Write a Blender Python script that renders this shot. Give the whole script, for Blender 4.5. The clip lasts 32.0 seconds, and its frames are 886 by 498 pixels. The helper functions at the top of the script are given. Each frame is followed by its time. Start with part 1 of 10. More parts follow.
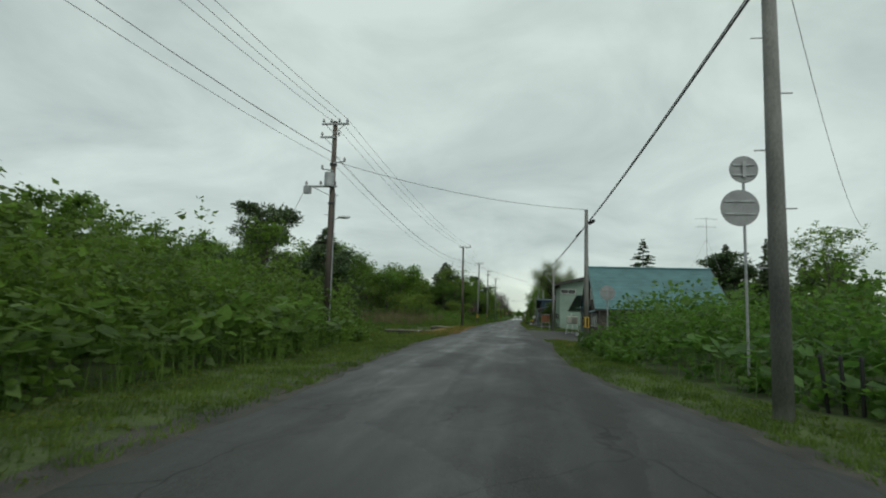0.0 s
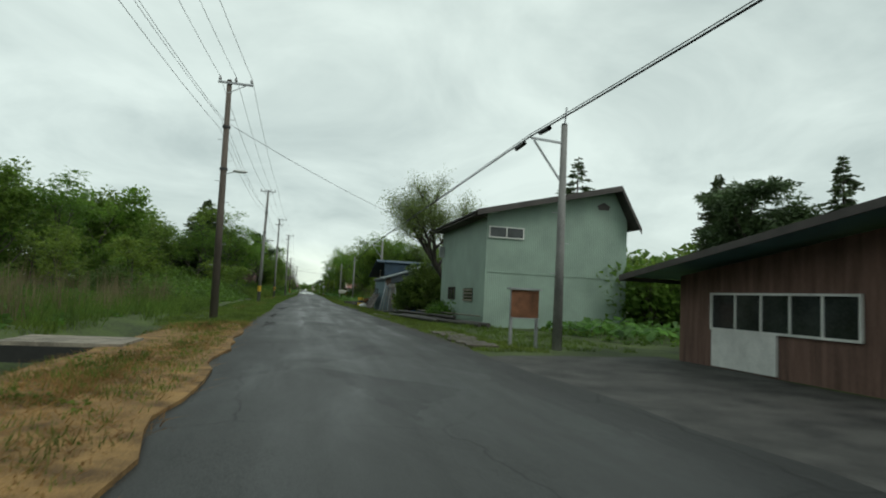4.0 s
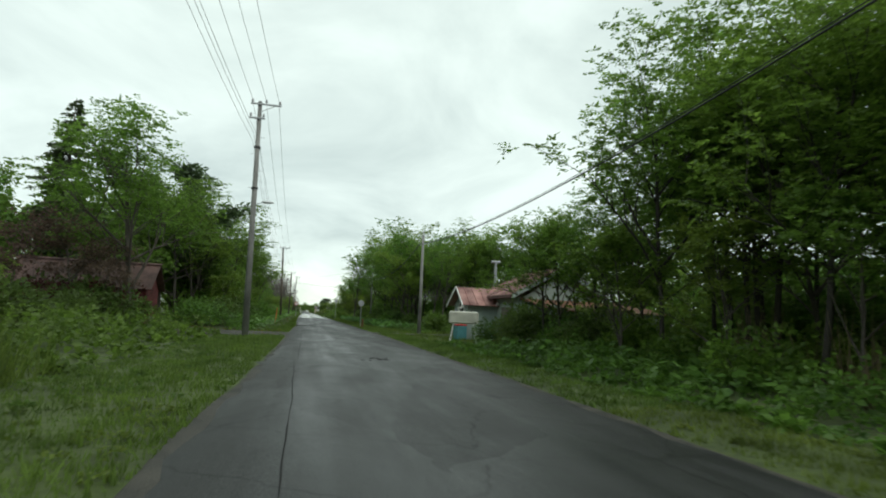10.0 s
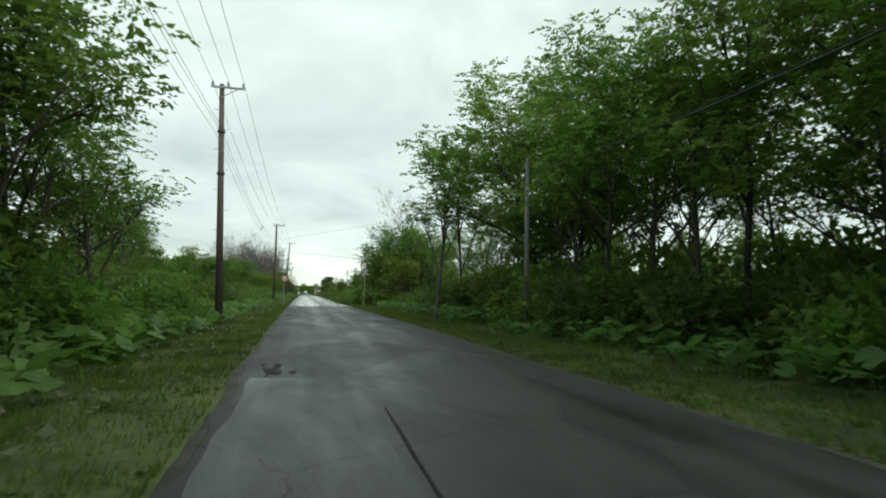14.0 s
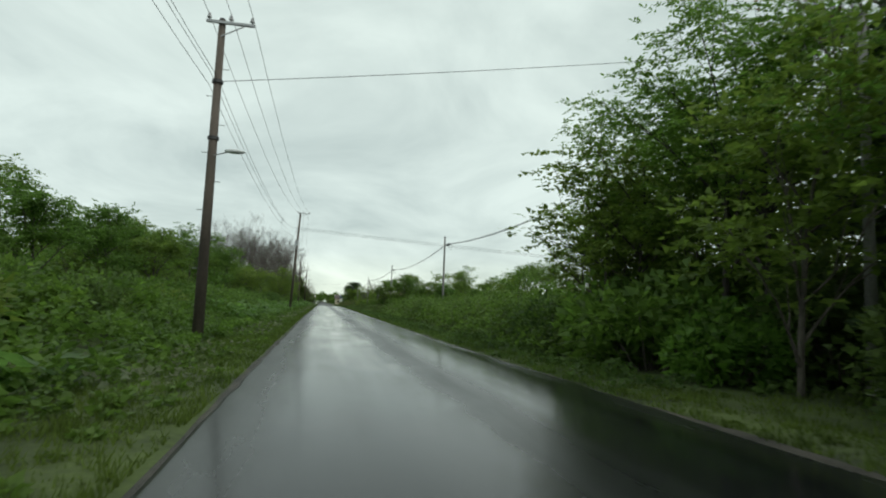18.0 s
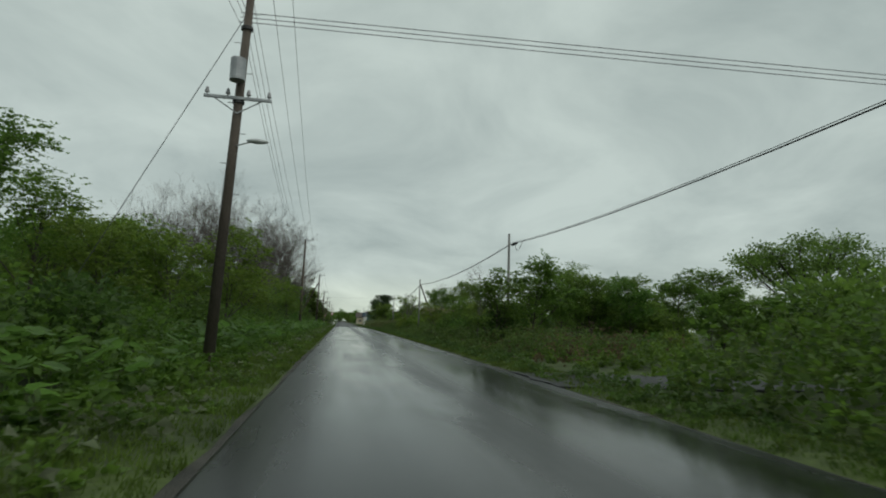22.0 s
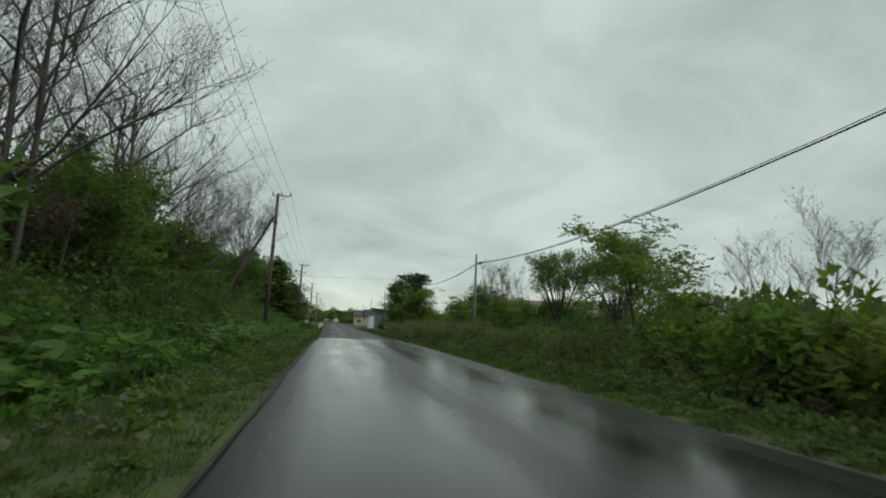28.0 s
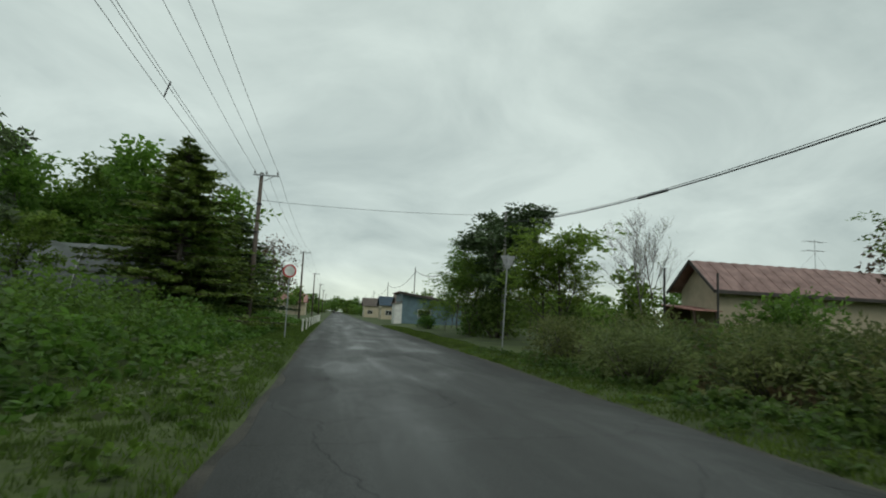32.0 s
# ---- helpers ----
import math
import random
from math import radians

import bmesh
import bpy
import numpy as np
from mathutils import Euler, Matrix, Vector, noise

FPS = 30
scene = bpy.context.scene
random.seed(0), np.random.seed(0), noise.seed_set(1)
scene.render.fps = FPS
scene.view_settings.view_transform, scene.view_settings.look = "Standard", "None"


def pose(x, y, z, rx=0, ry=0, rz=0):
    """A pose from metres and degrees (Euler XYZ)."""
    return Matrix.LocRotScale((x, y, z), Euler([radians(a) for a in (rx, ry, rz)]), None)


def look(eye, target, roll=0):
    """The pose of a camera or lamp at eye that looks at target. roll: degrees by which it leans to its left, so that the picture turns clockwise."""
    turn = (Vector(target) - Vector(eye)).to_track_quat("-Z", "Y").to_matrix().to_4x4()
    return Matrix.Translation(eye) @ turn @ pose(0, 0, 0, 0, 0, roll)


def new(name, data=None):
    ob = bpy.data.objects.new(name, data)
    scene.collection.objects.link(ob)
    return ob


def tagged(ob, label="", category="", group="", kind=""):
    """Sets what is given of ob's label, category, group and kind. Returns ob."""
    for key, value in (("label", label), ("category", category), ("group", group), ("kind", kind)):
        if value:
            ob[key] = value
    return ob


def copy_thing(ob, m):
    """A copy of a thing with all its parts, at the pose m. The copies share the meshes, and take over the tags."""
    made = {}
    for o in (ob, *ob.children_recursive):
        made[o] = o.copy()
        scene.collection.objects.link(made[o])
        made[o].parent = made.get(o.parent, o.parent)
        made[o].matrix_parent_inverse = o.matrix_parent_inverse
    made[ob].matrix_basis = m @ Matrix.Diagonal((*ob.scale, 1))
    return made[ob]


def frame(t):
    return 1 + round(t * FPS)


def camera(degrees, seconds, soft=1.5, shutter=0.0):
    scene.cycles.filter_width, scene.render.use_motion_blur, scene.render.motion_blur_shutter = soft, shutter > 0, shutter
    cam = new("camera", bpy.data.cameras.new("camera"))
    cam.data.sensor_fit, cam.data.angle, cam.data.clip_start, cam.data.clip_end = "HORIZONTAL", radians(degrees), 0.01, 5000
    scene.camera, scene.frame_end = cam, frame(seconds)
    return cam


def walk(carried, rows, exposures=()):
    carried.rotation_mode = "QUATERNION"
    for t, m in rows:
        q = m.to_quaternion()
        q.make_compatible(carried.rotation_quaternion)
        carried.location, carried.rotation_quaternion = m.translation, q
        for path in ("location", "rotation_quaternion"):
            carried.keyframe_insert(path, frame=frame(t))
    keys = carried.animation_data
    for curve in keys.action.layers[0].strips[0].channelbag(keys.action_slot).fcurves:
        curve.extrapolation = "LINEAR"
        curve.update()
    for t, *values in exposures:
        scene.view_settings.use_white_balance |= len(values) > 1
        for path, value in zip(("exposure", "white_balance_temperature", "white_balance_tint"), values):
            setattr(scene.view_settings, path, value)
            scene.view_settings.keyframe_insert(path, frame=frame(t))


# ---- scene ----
cam = camera(75.32, 32.0, 1.9, 0.1)
PATH = [
    (0.0, pose(4.185, -25.000, 1.366, 96.51, -1.71, 7.68)),
    (0.5, pose(3.042, -19.779, 1.360, 96.03, -1.31, 2.60)),
    (1.0, pose(2.074, -14.382, 1.354, 95.43, -1.42, -1.71)),
    (1.5, pose(1.383, -8.765, 1.347, 94.85, -1.25, -5.35)),
    (2.0, pose(1.071, -2.949, 1.344, 94.45, -1.08, -8.78)),
    (2.5, pose(0.927, 3.098, 1.343, 94.17, -1.08, -11.80)),
    (3.0, pose(0.680, 9.382, 1.345, 94.19, -1.64, -13.31)),
    (3.5, pose(0.520, 15.906, 1.347, 94.42, -2.38, -13.78)),
    (4.0, pose(0.376, 22.670, 1.348, 94.79, -2.97, -13.68)),
    (4.5, pose(0.258, 29.674, 1.350, 95.19, -3.03, -13.48)),
    (5.0, pose(0.179, 36.921, 1.351, 95.56, -2.15, -13.67)),
    (5.5, pose(0.119, 44.282, 1.352, 95.80, -2.03, -13.97)),
    (6.0, pose(0.062, 51.711, 1.352, 95.98, -2.00, -14.04)),
    (6.5, pose(0.005, 59.089, 1.351, 96.19, -2.19, -13.99)),
    (7.0, pose(-0.065, 66.443, 1.350, 96.29, -2.67, -13.63)),
    (7.5, pose(-0.164, 73.826, 1.350, 96.55, -2.71, -12.74)),
    (8.0, pose(-0.267, 81.317, 1.349, 96.64, -2.93, -12.31)),
    (8.5, pose(-0.342, 88.855, 1.348, 96.78, -2.91, -12.86)),
    (9.0, pose(-0.366, 96.396, 1.346, 96.62, -2.88, -13.40)),
    (9.5, pose(-0.328, 103.972, 1.343, 96.60, -2.64, -13.65)),
    (10.0, pose(-0.258, 111.626, 1.342, 96.76, -2.51, -13.60)),
    (10.5, pose(-0.151, 119.281, 1.340, 96.72, -2.46, -13.57)),
    (11.0, pose(-0.026, 126.862, 1.339, 96.34, -2.20, -13.56)),
    (11.5, pose(0.073, 134.389, 1.340, 95.76, -2.13, -13.42)),
    (12.0, pose(0.103, 141.915, 1.343, 95.46, -2.00, -13.11)),
    (12.5, pose(0.096, 149.452, 1.346, 95.10, -2.12, -13.09)),
    (13.0, pose(0.072, 156.999, 1.349, 94.79, -1.84, -13.32)),
    (13.5, pose(0.046, 164.560, 1.351, 94.63, -1.47, -13.57)),
    (14.0, pose(0.035, 172.132, 1.352, 94.59, -1.11, -13.73)),
    (14.5, pose(0.047, 179.686, 1.353, 94.68, -0.96, -13.81)),
    (15.0, pose(0.083, 187.156, 1.353, 94.58, -1.37, -13.73)),
    (15.5, pose(0.133, 194.534, 1.352, 94.71, -1.82, -13.59)),
    (16.0, pose(0.148, 201.891, 1.351, 94.83, -2.02, -13.42)),
    (16.5, pose(0.137, 209.221, 1.350, 94.97, -2.08, -13.18)),
    (17.0, pose(0.108, 216.521, 1.349, 95.14, -2.08, -12.88)),
    (17.5, pose(0.067, 223.787, 1.349, 95.37, -2.11, -12.49)),
    (18.0, pose(0.018, 231.016, 1.349, 95.67, -2.22, -11.98)),
    (18.5, pose(-0.026, 238.221, 1.349, 95.96, -2.19, -11.61)),
    (19.0, pose(-0.062, 245.391, 1.349, 96.13, -2.14, -11.24)),
    (19.5, pose(-0.083, 252.516, 1.348, 96.44, -2.13, -10.99)),
    (20.0, pose(-0.090, 259.597, 1.349, 96.69, -2.19, -10.81)),
    (20.5, pose(-0.093, 266.652, 1.350, 96.85, -2.32, -10.69)),
    (21.0, pose(-0.092, 273.716, 1.351, 97.10, -2.28, -10.46)),
    (21.5, pose(-0.078, 280.772, 1.352, 97.33, -2.11, -10.22)),
    (22.0, pose(-0.043, 287.815, 1.353, 97.43, -1.90, -10.14)),
    (22.5, pose(-0.019, 294.783, 1.352, 97.42, -1.83, -10.09)),
    (23.0, pose(-0.013, 301.626, 1.351, 97.51, -1.85, -10.14)),
    (23.5, pose(-0.020, 308.356, 1.350, 97.54, -2.05, -10.21)),
    (24.0, pose(-0.036, 315.000, 1.350, 97.52, -2.16, -10.36)),
    (24.5, pose(-0.052, 321.551, 1.350, 97.49, -2.26, -10.51)),
    (25.0, pose(-0.065, 328.028, 1.350, 97.52, -2.36, -10.57)),
    (25.5, pose(-0.072, 334.450, 1.350, 97.66, -2.35, -10.78)),
    (26.0, pose(-0.077, 340.827, 1.350, 97.61, -2.40, -10.88)),
    (26.5, pose(-0.078, 347.160, 1.350, 97.49, -2.49, -10.92)),
    (27.0, pose(-0.076, 353.453, 1.350, 97.37, -2.59, -10.92)),
    (27.5, pose(-0.067, 359.707, 1.350, 97.37, -2.61, -10.93)),
    (28.0, pose(-0.050, 365.925, 1.350, 97.56, -2.48, -10.96)),
    (28.5, pose(-0.014, 372.123, 1.350, 97.78, -2.44, -11.01)),
    (29.0, pose(0.048, 378.351, 1.350, 97.93, -2.39, -11.11)),
    (29.5, pose(0.120, 384.643, 1.350, 97.90, -2.06, -11.10)),
    (30.0, pose(0.161, 390.997, 1.350, 97.65, -1.96, -11.11)),
    (30.5, pose(0.165, 397.415, 1.349, 97.48, -2.49, -11.14)),
    (31.0, pose(0.132, 403.813, 1.349, 97.71, -2.83, -11.14)),
    (31.5, pose(0.090, 410.190, 1.348, 97.65, -2.75, -11.00)),
    (32.0, pose(0.040, 416.572, 1.346, 96.67, -2.69, -10.68)),
]
EXPOSURES = [(0.0, 0.14), (2.5, 0.25), (4.5, 0.45), (6.0, 0.54), (8.0, 0.6), (9.0, 0.72), (10.0, 0.66), (11.0, 0.44), (12.0, 0.64), (13.0, 0.84), (14.0, 0.66), (15.5, 0.55), (17.5, 0.42), (18.0, 0.4), (19.0, 0.22), (20.0, -0.05), (21.0, -0.09), (22.0, -0.13), (23.0, -0.09), (24.0, 0.0), (30.0, 0.03), (32.0, 0.14)]
walk(cam, PATH, [(t, stops, 6500, 7.0) for t, stops in EXPOSURES])

# ---- light: an overcast, rainy day ----
SUN_ELEV, SUN_ROT = radians(48), radians(150)
world = bpy.data.worlds.new("sky")
scene.world = world
world.use_nodes = True
wt = world.node_tree
wt.nodes.clear()
w_out = wt.nodes.new("ShaderNodeOutputWorld")
w_bg = wt.nodes.new("ShaderNodeBackground")
w_sky = wt.nodes.new("ShaderNodeTexSky")
w_sky.sky_type = "NISHITA"
w_sky.sun_disc = False
w_sky.sun_elevation, w_sky.sun_rotation = SUN_ELEV, SUN_ROT
w_bg2 = wt.nodes.new("ShaderNodeBackground")
w_tc = wt.nodes.new("ShaderNodeTexCoord")
w_sep = wt.nodes.new("ShaderNodeSeparateXYZ")
w_lift = wt.nodes.new("ShaderNodeMath")  # a flat layer of cloud overhead, closing up towards the horizon
w_lift.operation = "ADD"
w_lift.inputs[1].default_value = 0.3
w_abs = wt.nodes.new("ShaderNodeMath")
w_abs.operation = "ABSOLUTE"
w_inv = wt.nodes.new("ShaderNodeMath")
w_inv.operation = "DIVIDE"
w_inv.inputs[0].default_value = 1.0
w_map = wt.nodes.new("ShaderNodeVectorMath")
w_map.operation = "SCALE"
w_n1 = wt.nodes.new("ShaderNodeTexNoise")
w_n1.inputs["Scale"].default_value = 1.7
w_n1.inputs["Detail"].default_value = 8.0
w_n1.inputs["Roughness"].default_value = 0.56
w_n1.inputs["Distortion"].default_value = 0.5
w_n2 = wt.nodes.new("ShaderNodeTexNoise")
w_n2.inputs["Scale"].default_value = 0.6
w_n2.inputs["Detail"].default_value = 3.0
w_mixn = wt.nodes.new("ShaderNodeMath")
w_mixn.operation = "MULTIPLY_ADD"
w_mixn.inputs[1].default_value = 0.62
w_half = wt.nodes.new("ShaderNodeMath")
w_half.operation = "MULTIPLY"
w_half.inputs[1].default_value = 0.38
w_ramp = wt.nodes.new("ShaderNodeValToRGB")
w_ramp.color_ramp.elements[0].position = 0.4
w_ramp.color_ramp.elements[0].color = (0.385, 0.449, 0.432, 1)
w_ramp.color_ramp.elements[1].position = 0.62
w_ramp.color_ramp.elements[1].color = (0.6, 0.677, 0.641, 1)
w_hor = wt.nodes.new("ShaderNodeValToRGB")
w_hor.color_ramp.elements[0].position = 0.0
w_hor.color_ramp.elements[0].color = (1.42, 1.38, 1.24, 1)
w_hor.color_ramp.elements[1].position = 0.085
w_hor.color_ramp.elements[1].color = (1, 1, 1, 1)
w_mul = wt.nodes.new("ShaderNodeMixRGB")
w_mul.blend_type = "MULTIPLY"
w_mul.inputs[0].default_value = 1.0
w_add = wt.nodes.new("ShaderNodeAddShader")
wt.links.new(w_tc.outputs["Generated"], w_sep.inputs["Vector"])
wt.links.new(w_sep.outputs["Z"], w_abs.inputs[0])
wt.links.new(w_abs.outputs[0], w_lift.inputs[0])
wt.links.new(w_lift.outputs[0], w_inv.inputs[1])
wt.links.new(w_tc.outputs["Generated"], w_map.inputs[0])
wt.links.new(w_inv.outputs[0], w_map.inputs["Scale"])
wt.links.new(w_map.outputs["Vector"], w_n1.inputs["Vector"])
wt.links.new(w_map.outputs["Vector"], w_n2.inputs["Vector"])
wt.links.new(w_n2.outputs["Fac"], w_half.inputs[0])
wt.links.new(w_n1.outputs["Fac"], w_mixn.inputs[0])
wt.links.new(w_half.outputs[0], w_mixn.inputs[2])
wt.links.new(w_mixn.outputs[0], w_ramp.inputs["Fac"])
wt.links.new(w_sep.outputs["Z"], w_hor.inputs["Fac"])
wt.links.new(w_ramp.outputs["Color"], w_mul.inputs[1])
wt.links.new(w_hor.outputs["Color"], w_mul.inputs[2])
wt.links.new(w_mul.outputs["Color"], w_bg2.inputs["Color"])
wt.links.new(w_sky.outputs["Color"], w_bg.inputs["Color"])
wt.links.new(w_bg.outputs["Background"], w_add.inputs[0])
wt.links.new(w_bg2.outputs["Background"], w_add.inputs[1])
wt.links.new(w_add.outputs["Shader"], w_out.inputs["Surface"])
w_bg.inputs["Strength"].default_value = 0.008
w_bg2.inputs["Strength"].default_value = 0.95
sun = bpy.data.lights.new("sun", "SUN")
sun.energy, sun.angle, sun.color = 0.7, radians(30), (1.0, 0.97, 0.92)
sun_ob = new("sun", sun)
sun_ob.matrix_basis = look((0, 0, 60), (0 - 0.45, 0.75, 60 - 1.0))


# ---- materials ----
def mat(name, base, rough=0.8, vary=0.15, scale=4.0, fine=60.0, bump=0.0, metal=0.0, second=None, spec=0.5, island=0.0, obj_random=0.0, coat=0.0, trans=0.0, stretch=(1, 1, 1), rough_vary=0.0):
    """Noise at two scales over a base colour, with relief."""
    m = bpy.data.materials.new(name)
    m.use_nodes = True
    nt = m.node_tree
    b = nt.nodes["Principled BSDF"]
    tc = nt.nodes.new("ShaderNodeTexCoord")
    mp = nt.nodes.new("ShaderNodeMapping")
    mp.inputs["Scale"].default_value = stretch
    nt.links.new(tc.outputs["Object"], mp.inputs["Vector"])
    big = nt.nodes.new("ShaderNodeTexNoise")
    big.inputs["Scale"].default_value, big.inputs["Detail"].default_value = scale, 5
    small = nt.nodes.new("ShaderNodeTexNoise")
    small.inputs["Scale"].default_value, small.inputs["Detail"].default_value = fine, 3
    for n in (big, small):
        nt.links.new(mp.outputs["Vector"], n.inputs["Vector"])
    mixf = nt.nodes.new("ShaderNodeMath")
    mixf.operation = "MULTIPLY_ADD"
    mixf.inputs[1].default_value = 0.35
    nt.links.new(small.outputs["Fac"], mixf.inputs[0])
    sc = nt.nodes.new("ShaderNodeMath")
    sc.operation = "MULTIPLY"
    sc.inputs[1].default_value = 0.65
    nt.links.new(big.outputs["Fac"], sc.inputs[0])
    nt.links.new(sc.outputs[0], mixf.inputs[2])
    ramp = nt.nodes.new("ShaderNodeValToRGB")
    lo = [c * (1 - vary * 1.4) for c in base]
    hi = list(second) if second else [min(1, c * (1 + vary * 1.4)) for c in base]
    ramp.color_ramp.elements[0].position, ramp.color_ramp.elements[0].color = 0.36, (*lo, 1)
    ramp.color_ramp.elements[1].position, ramp.color_ramp.elements[1].color = 0.64, (*hi, 1)
    nt.links.new(mixf.outputs[0], ramp.inputs["Fac"])
    col = ramp.outputs["Color"]
    if island or obj_random:
        hsv = nt.nodes.new("ShaderNodeHueSaturation")
        mr = nt.nodes.new("ShaderNodeMapRange")
        if island:
            g = nt.nodes.new("ShaderNodeNewGeometry")
            nt.links.new(g.outputs["Random Per Island"], mr.inputs["Value"])
            amount = island
        else:
            g = nt.nodes.new("ShaderNodeObjectInfo")
            nt.links.new(g.outputs["Random"], mr.inputs["Value"])
            amount = obj_random
        mr.inputs["To Min"].default_value, mr.inputs["To Max"].default_value = 1 - amount, 1 + amount
        nt.links.new(mr.outputs["Result"], hsv.inputs["Value"])
        nt.links.new(col, hsv.inputs["Color"])
        if island:
            mr2 = nt.nodes.new("ShaderNodeMapRange")
            oi = nt.nodes.new("ShaderNodeObjectInfo")
            nt.links.new(oi.outputs["Random"], mr2.inputs["Value"])
            mr2.inputs["To Min"].default_value, mr2.inputs["To Max"].default_value = 0.485, 0.515
            nt.links.new(mr2.outputs["Result"], hsv.inputs["Hue"])
        col = hsv.outputs["Color"]
    nt.links.new(col, b.inputs["Base Color"])
    b.inputs["Roughness"].default_value = rough
    b.inputs["Metallic"].default_value = metal
    b.inputs["Coat Weight"].default_value = coat
    b.inputs["Coat Roughness"].default_value = 0.08
    if rough_vary:
        rr = nt.nodes.new("ShaderNodeMapRange")
        rr.inputs["From Min"].default_value, rr.inputs["From Max"].default_value = 0.35, 0.65
        rr.inputs["To Min"].default_value, rr.inputs["To Max"].default_value = rough - rough_vary, rough + rough_vary
        nt.links.new(big.outputs["Fac"], rr.inputs["Value"])
        nt.links.new(rr.outputs["Result"], b.inputs["Roughness"])
    if bump:
        bp = nt.nodes.new("ShaderNodeBump")
        bp.inputs["Strength"].default_value, bp.inputs["Distance"].default_value = bump, 0.02
        nt.links.new(small.outputs["Fac"], bp.inputs["Height"])
        nt.links.new(bp.outputs["Normal"], b.inputs["Normal"])
    if trans:
        tl = nt.nodes.new("ShaderNodeBsdfTranslucent")
        nt.links.new(col, tl.inputs["Color"])
        ms = nt.nodes.new("ShaderNodeMixShader")
        ms.inputs["Fac"].default_value = trans
        nt.links.new(b.outputs["BSDF"], ms.inputs[1])
        nt.links.new(tl.outputs["BSDF"], ms.inputs[2])
        nt.links.new(ms.outputs["Shader"], nt.nodes["Material Output"].inputs["Surface"])
    return m


def leafy(name, a, b2, rough=0.6, island=0.22, trans=0.6):
    return mat(name, a, rough, 0.25, 0.7, 9.0, second=b2, island=island, trans=trans, spec=0.12)


M_GROUND = mat("meadow soil", (0.038, 0.056, 0.014), 0.95, 0.35, 0.5, 9, 0.6, second=(0.08, 0.115, 0.024), spec=0.15)
M_MUD = mat("muddy gravel", (0.028, 0.026, 0.021), 0.8, 0.4, 1.4, 40, 0.8, second=(0.07, 0.063, 0.05), spec=0.25)
M_GRAVEL = mat("wet gravel", (0.026, 0.025, 0.023), 0.75, 0.45, 1.2, 45, 0.9, second=(0.072, 0.069, 0.063), spec=0.25)
M_GRASS = leafy("verge grass", (0.098, 0.155, 0.025), (0.18, 0.255, 0.044), 0.7)
M_RANK = leafy("rank verge grass", (0.074, 0.132, 0.02), (0.135, 0.215, 0.036), 0.7)
M_DRYGRASS = leafy("mown dry grass", (0.27, 0.155, 0.05), (0.4, 0.255, 0.09), 0.85)
M_STRAW = mat("mown straw mat", (0.17, 0.092, 0.03), 0.95, 0.4, 2.6, 45, 0.9, second=(0.34, 0.2, 0.07), spec=0.15)
M_REED = leafy("dead reed stalks", (0.2, 0.16, 0.09), (0.3, 0.24, 0.14), 0.85)
M_WEED = leafy("knotweed leaves", (0.09, 0.178, 0.028), (0.164, 0.282, 0.046), 0.5)
M_WEED_DK = leafy("bramble leaves", (0.086, 0.148, 0.032), (0.146, 0.226, 0.053), 0.55)
M_BUTTER = leafy("butterbur leaves", (0.1, 0.215, 0.042), (0.17, 0.31, 0.07), 0.5)
M_WILT = leafy("wilted cut leaves", (0.15, 0.19, 0.09), (0.25, 0.29, 0.17), 0.75)
M_RUST = leafy("brown withered weeds", (0.125, 0.1, 0.05), (0.2, 0.165, 0.085), 0.85)
M_LEAF_A = leafy("broad leaves", (0.12, 0.23, 0.034), (0.21, 0.35, 0.056), 0.5, trans=0.66)
M_LEAF_B = leafy("dark broad leaves", (0.12, 0.215, 0.038), (0.2, 0.32, 0.06), 0.5, trans=0.66)
M_LEAF_C = leafy("fresh light leaves", (0.145, 0.245, 0.036), (0.225, 0.335, 0.058), 0.5, trans=0.62)
M_LEAF_W = leafy("willow leaves", (0.14, 0.21, 0.055), (0.22, 0.305, 0.085), 0.55)
M_LEAF_R = leafy("reddish spring leaves", (0.140, 0.091, 0.070), (0.196, 0.140, 0.098), 0.6)
M_MAROON = leafy("dark red leaves", (0.09, 0.03, 0.03), (0.15, 0.05, 0.045), 0.6)
M_NEEDLE = leafy("conifer needles", (0.066, 0.108, 0.044), (0.112, 0.165, 0.064), 0.65, 0.26, 0.2)
M_YEW = leafy("yew needles", (0.065, 0.12, 0.02), (0.19, 0.265, 0.045), 0.6, 0.35, 0.35)
M_BARK = mat("bark", (0.095, 0.082, 0.068), 0.9, 0.35, 3, 30, 0.8, stretch=(1, 1, 0.3))
M_LOGWET = mat("wet dark log", (0.035, 0.029, 0.025), 0.6, 0.4, 3, 30, 0.6, stretch=(1, 0.3, 1))
M_BARK_DK = mat("dark wet bark", (0.045, 0.038, 0.032), 0.8, 0.35, 3, 30, 0.8, stretch=(1, 1, 0.3))
M_BARK_G = mat("grey bark", (0.12, 0.105, 0.095), 0.9, 0.3, 3, 30, 0.6, stretch=(1, 1, 0.3))


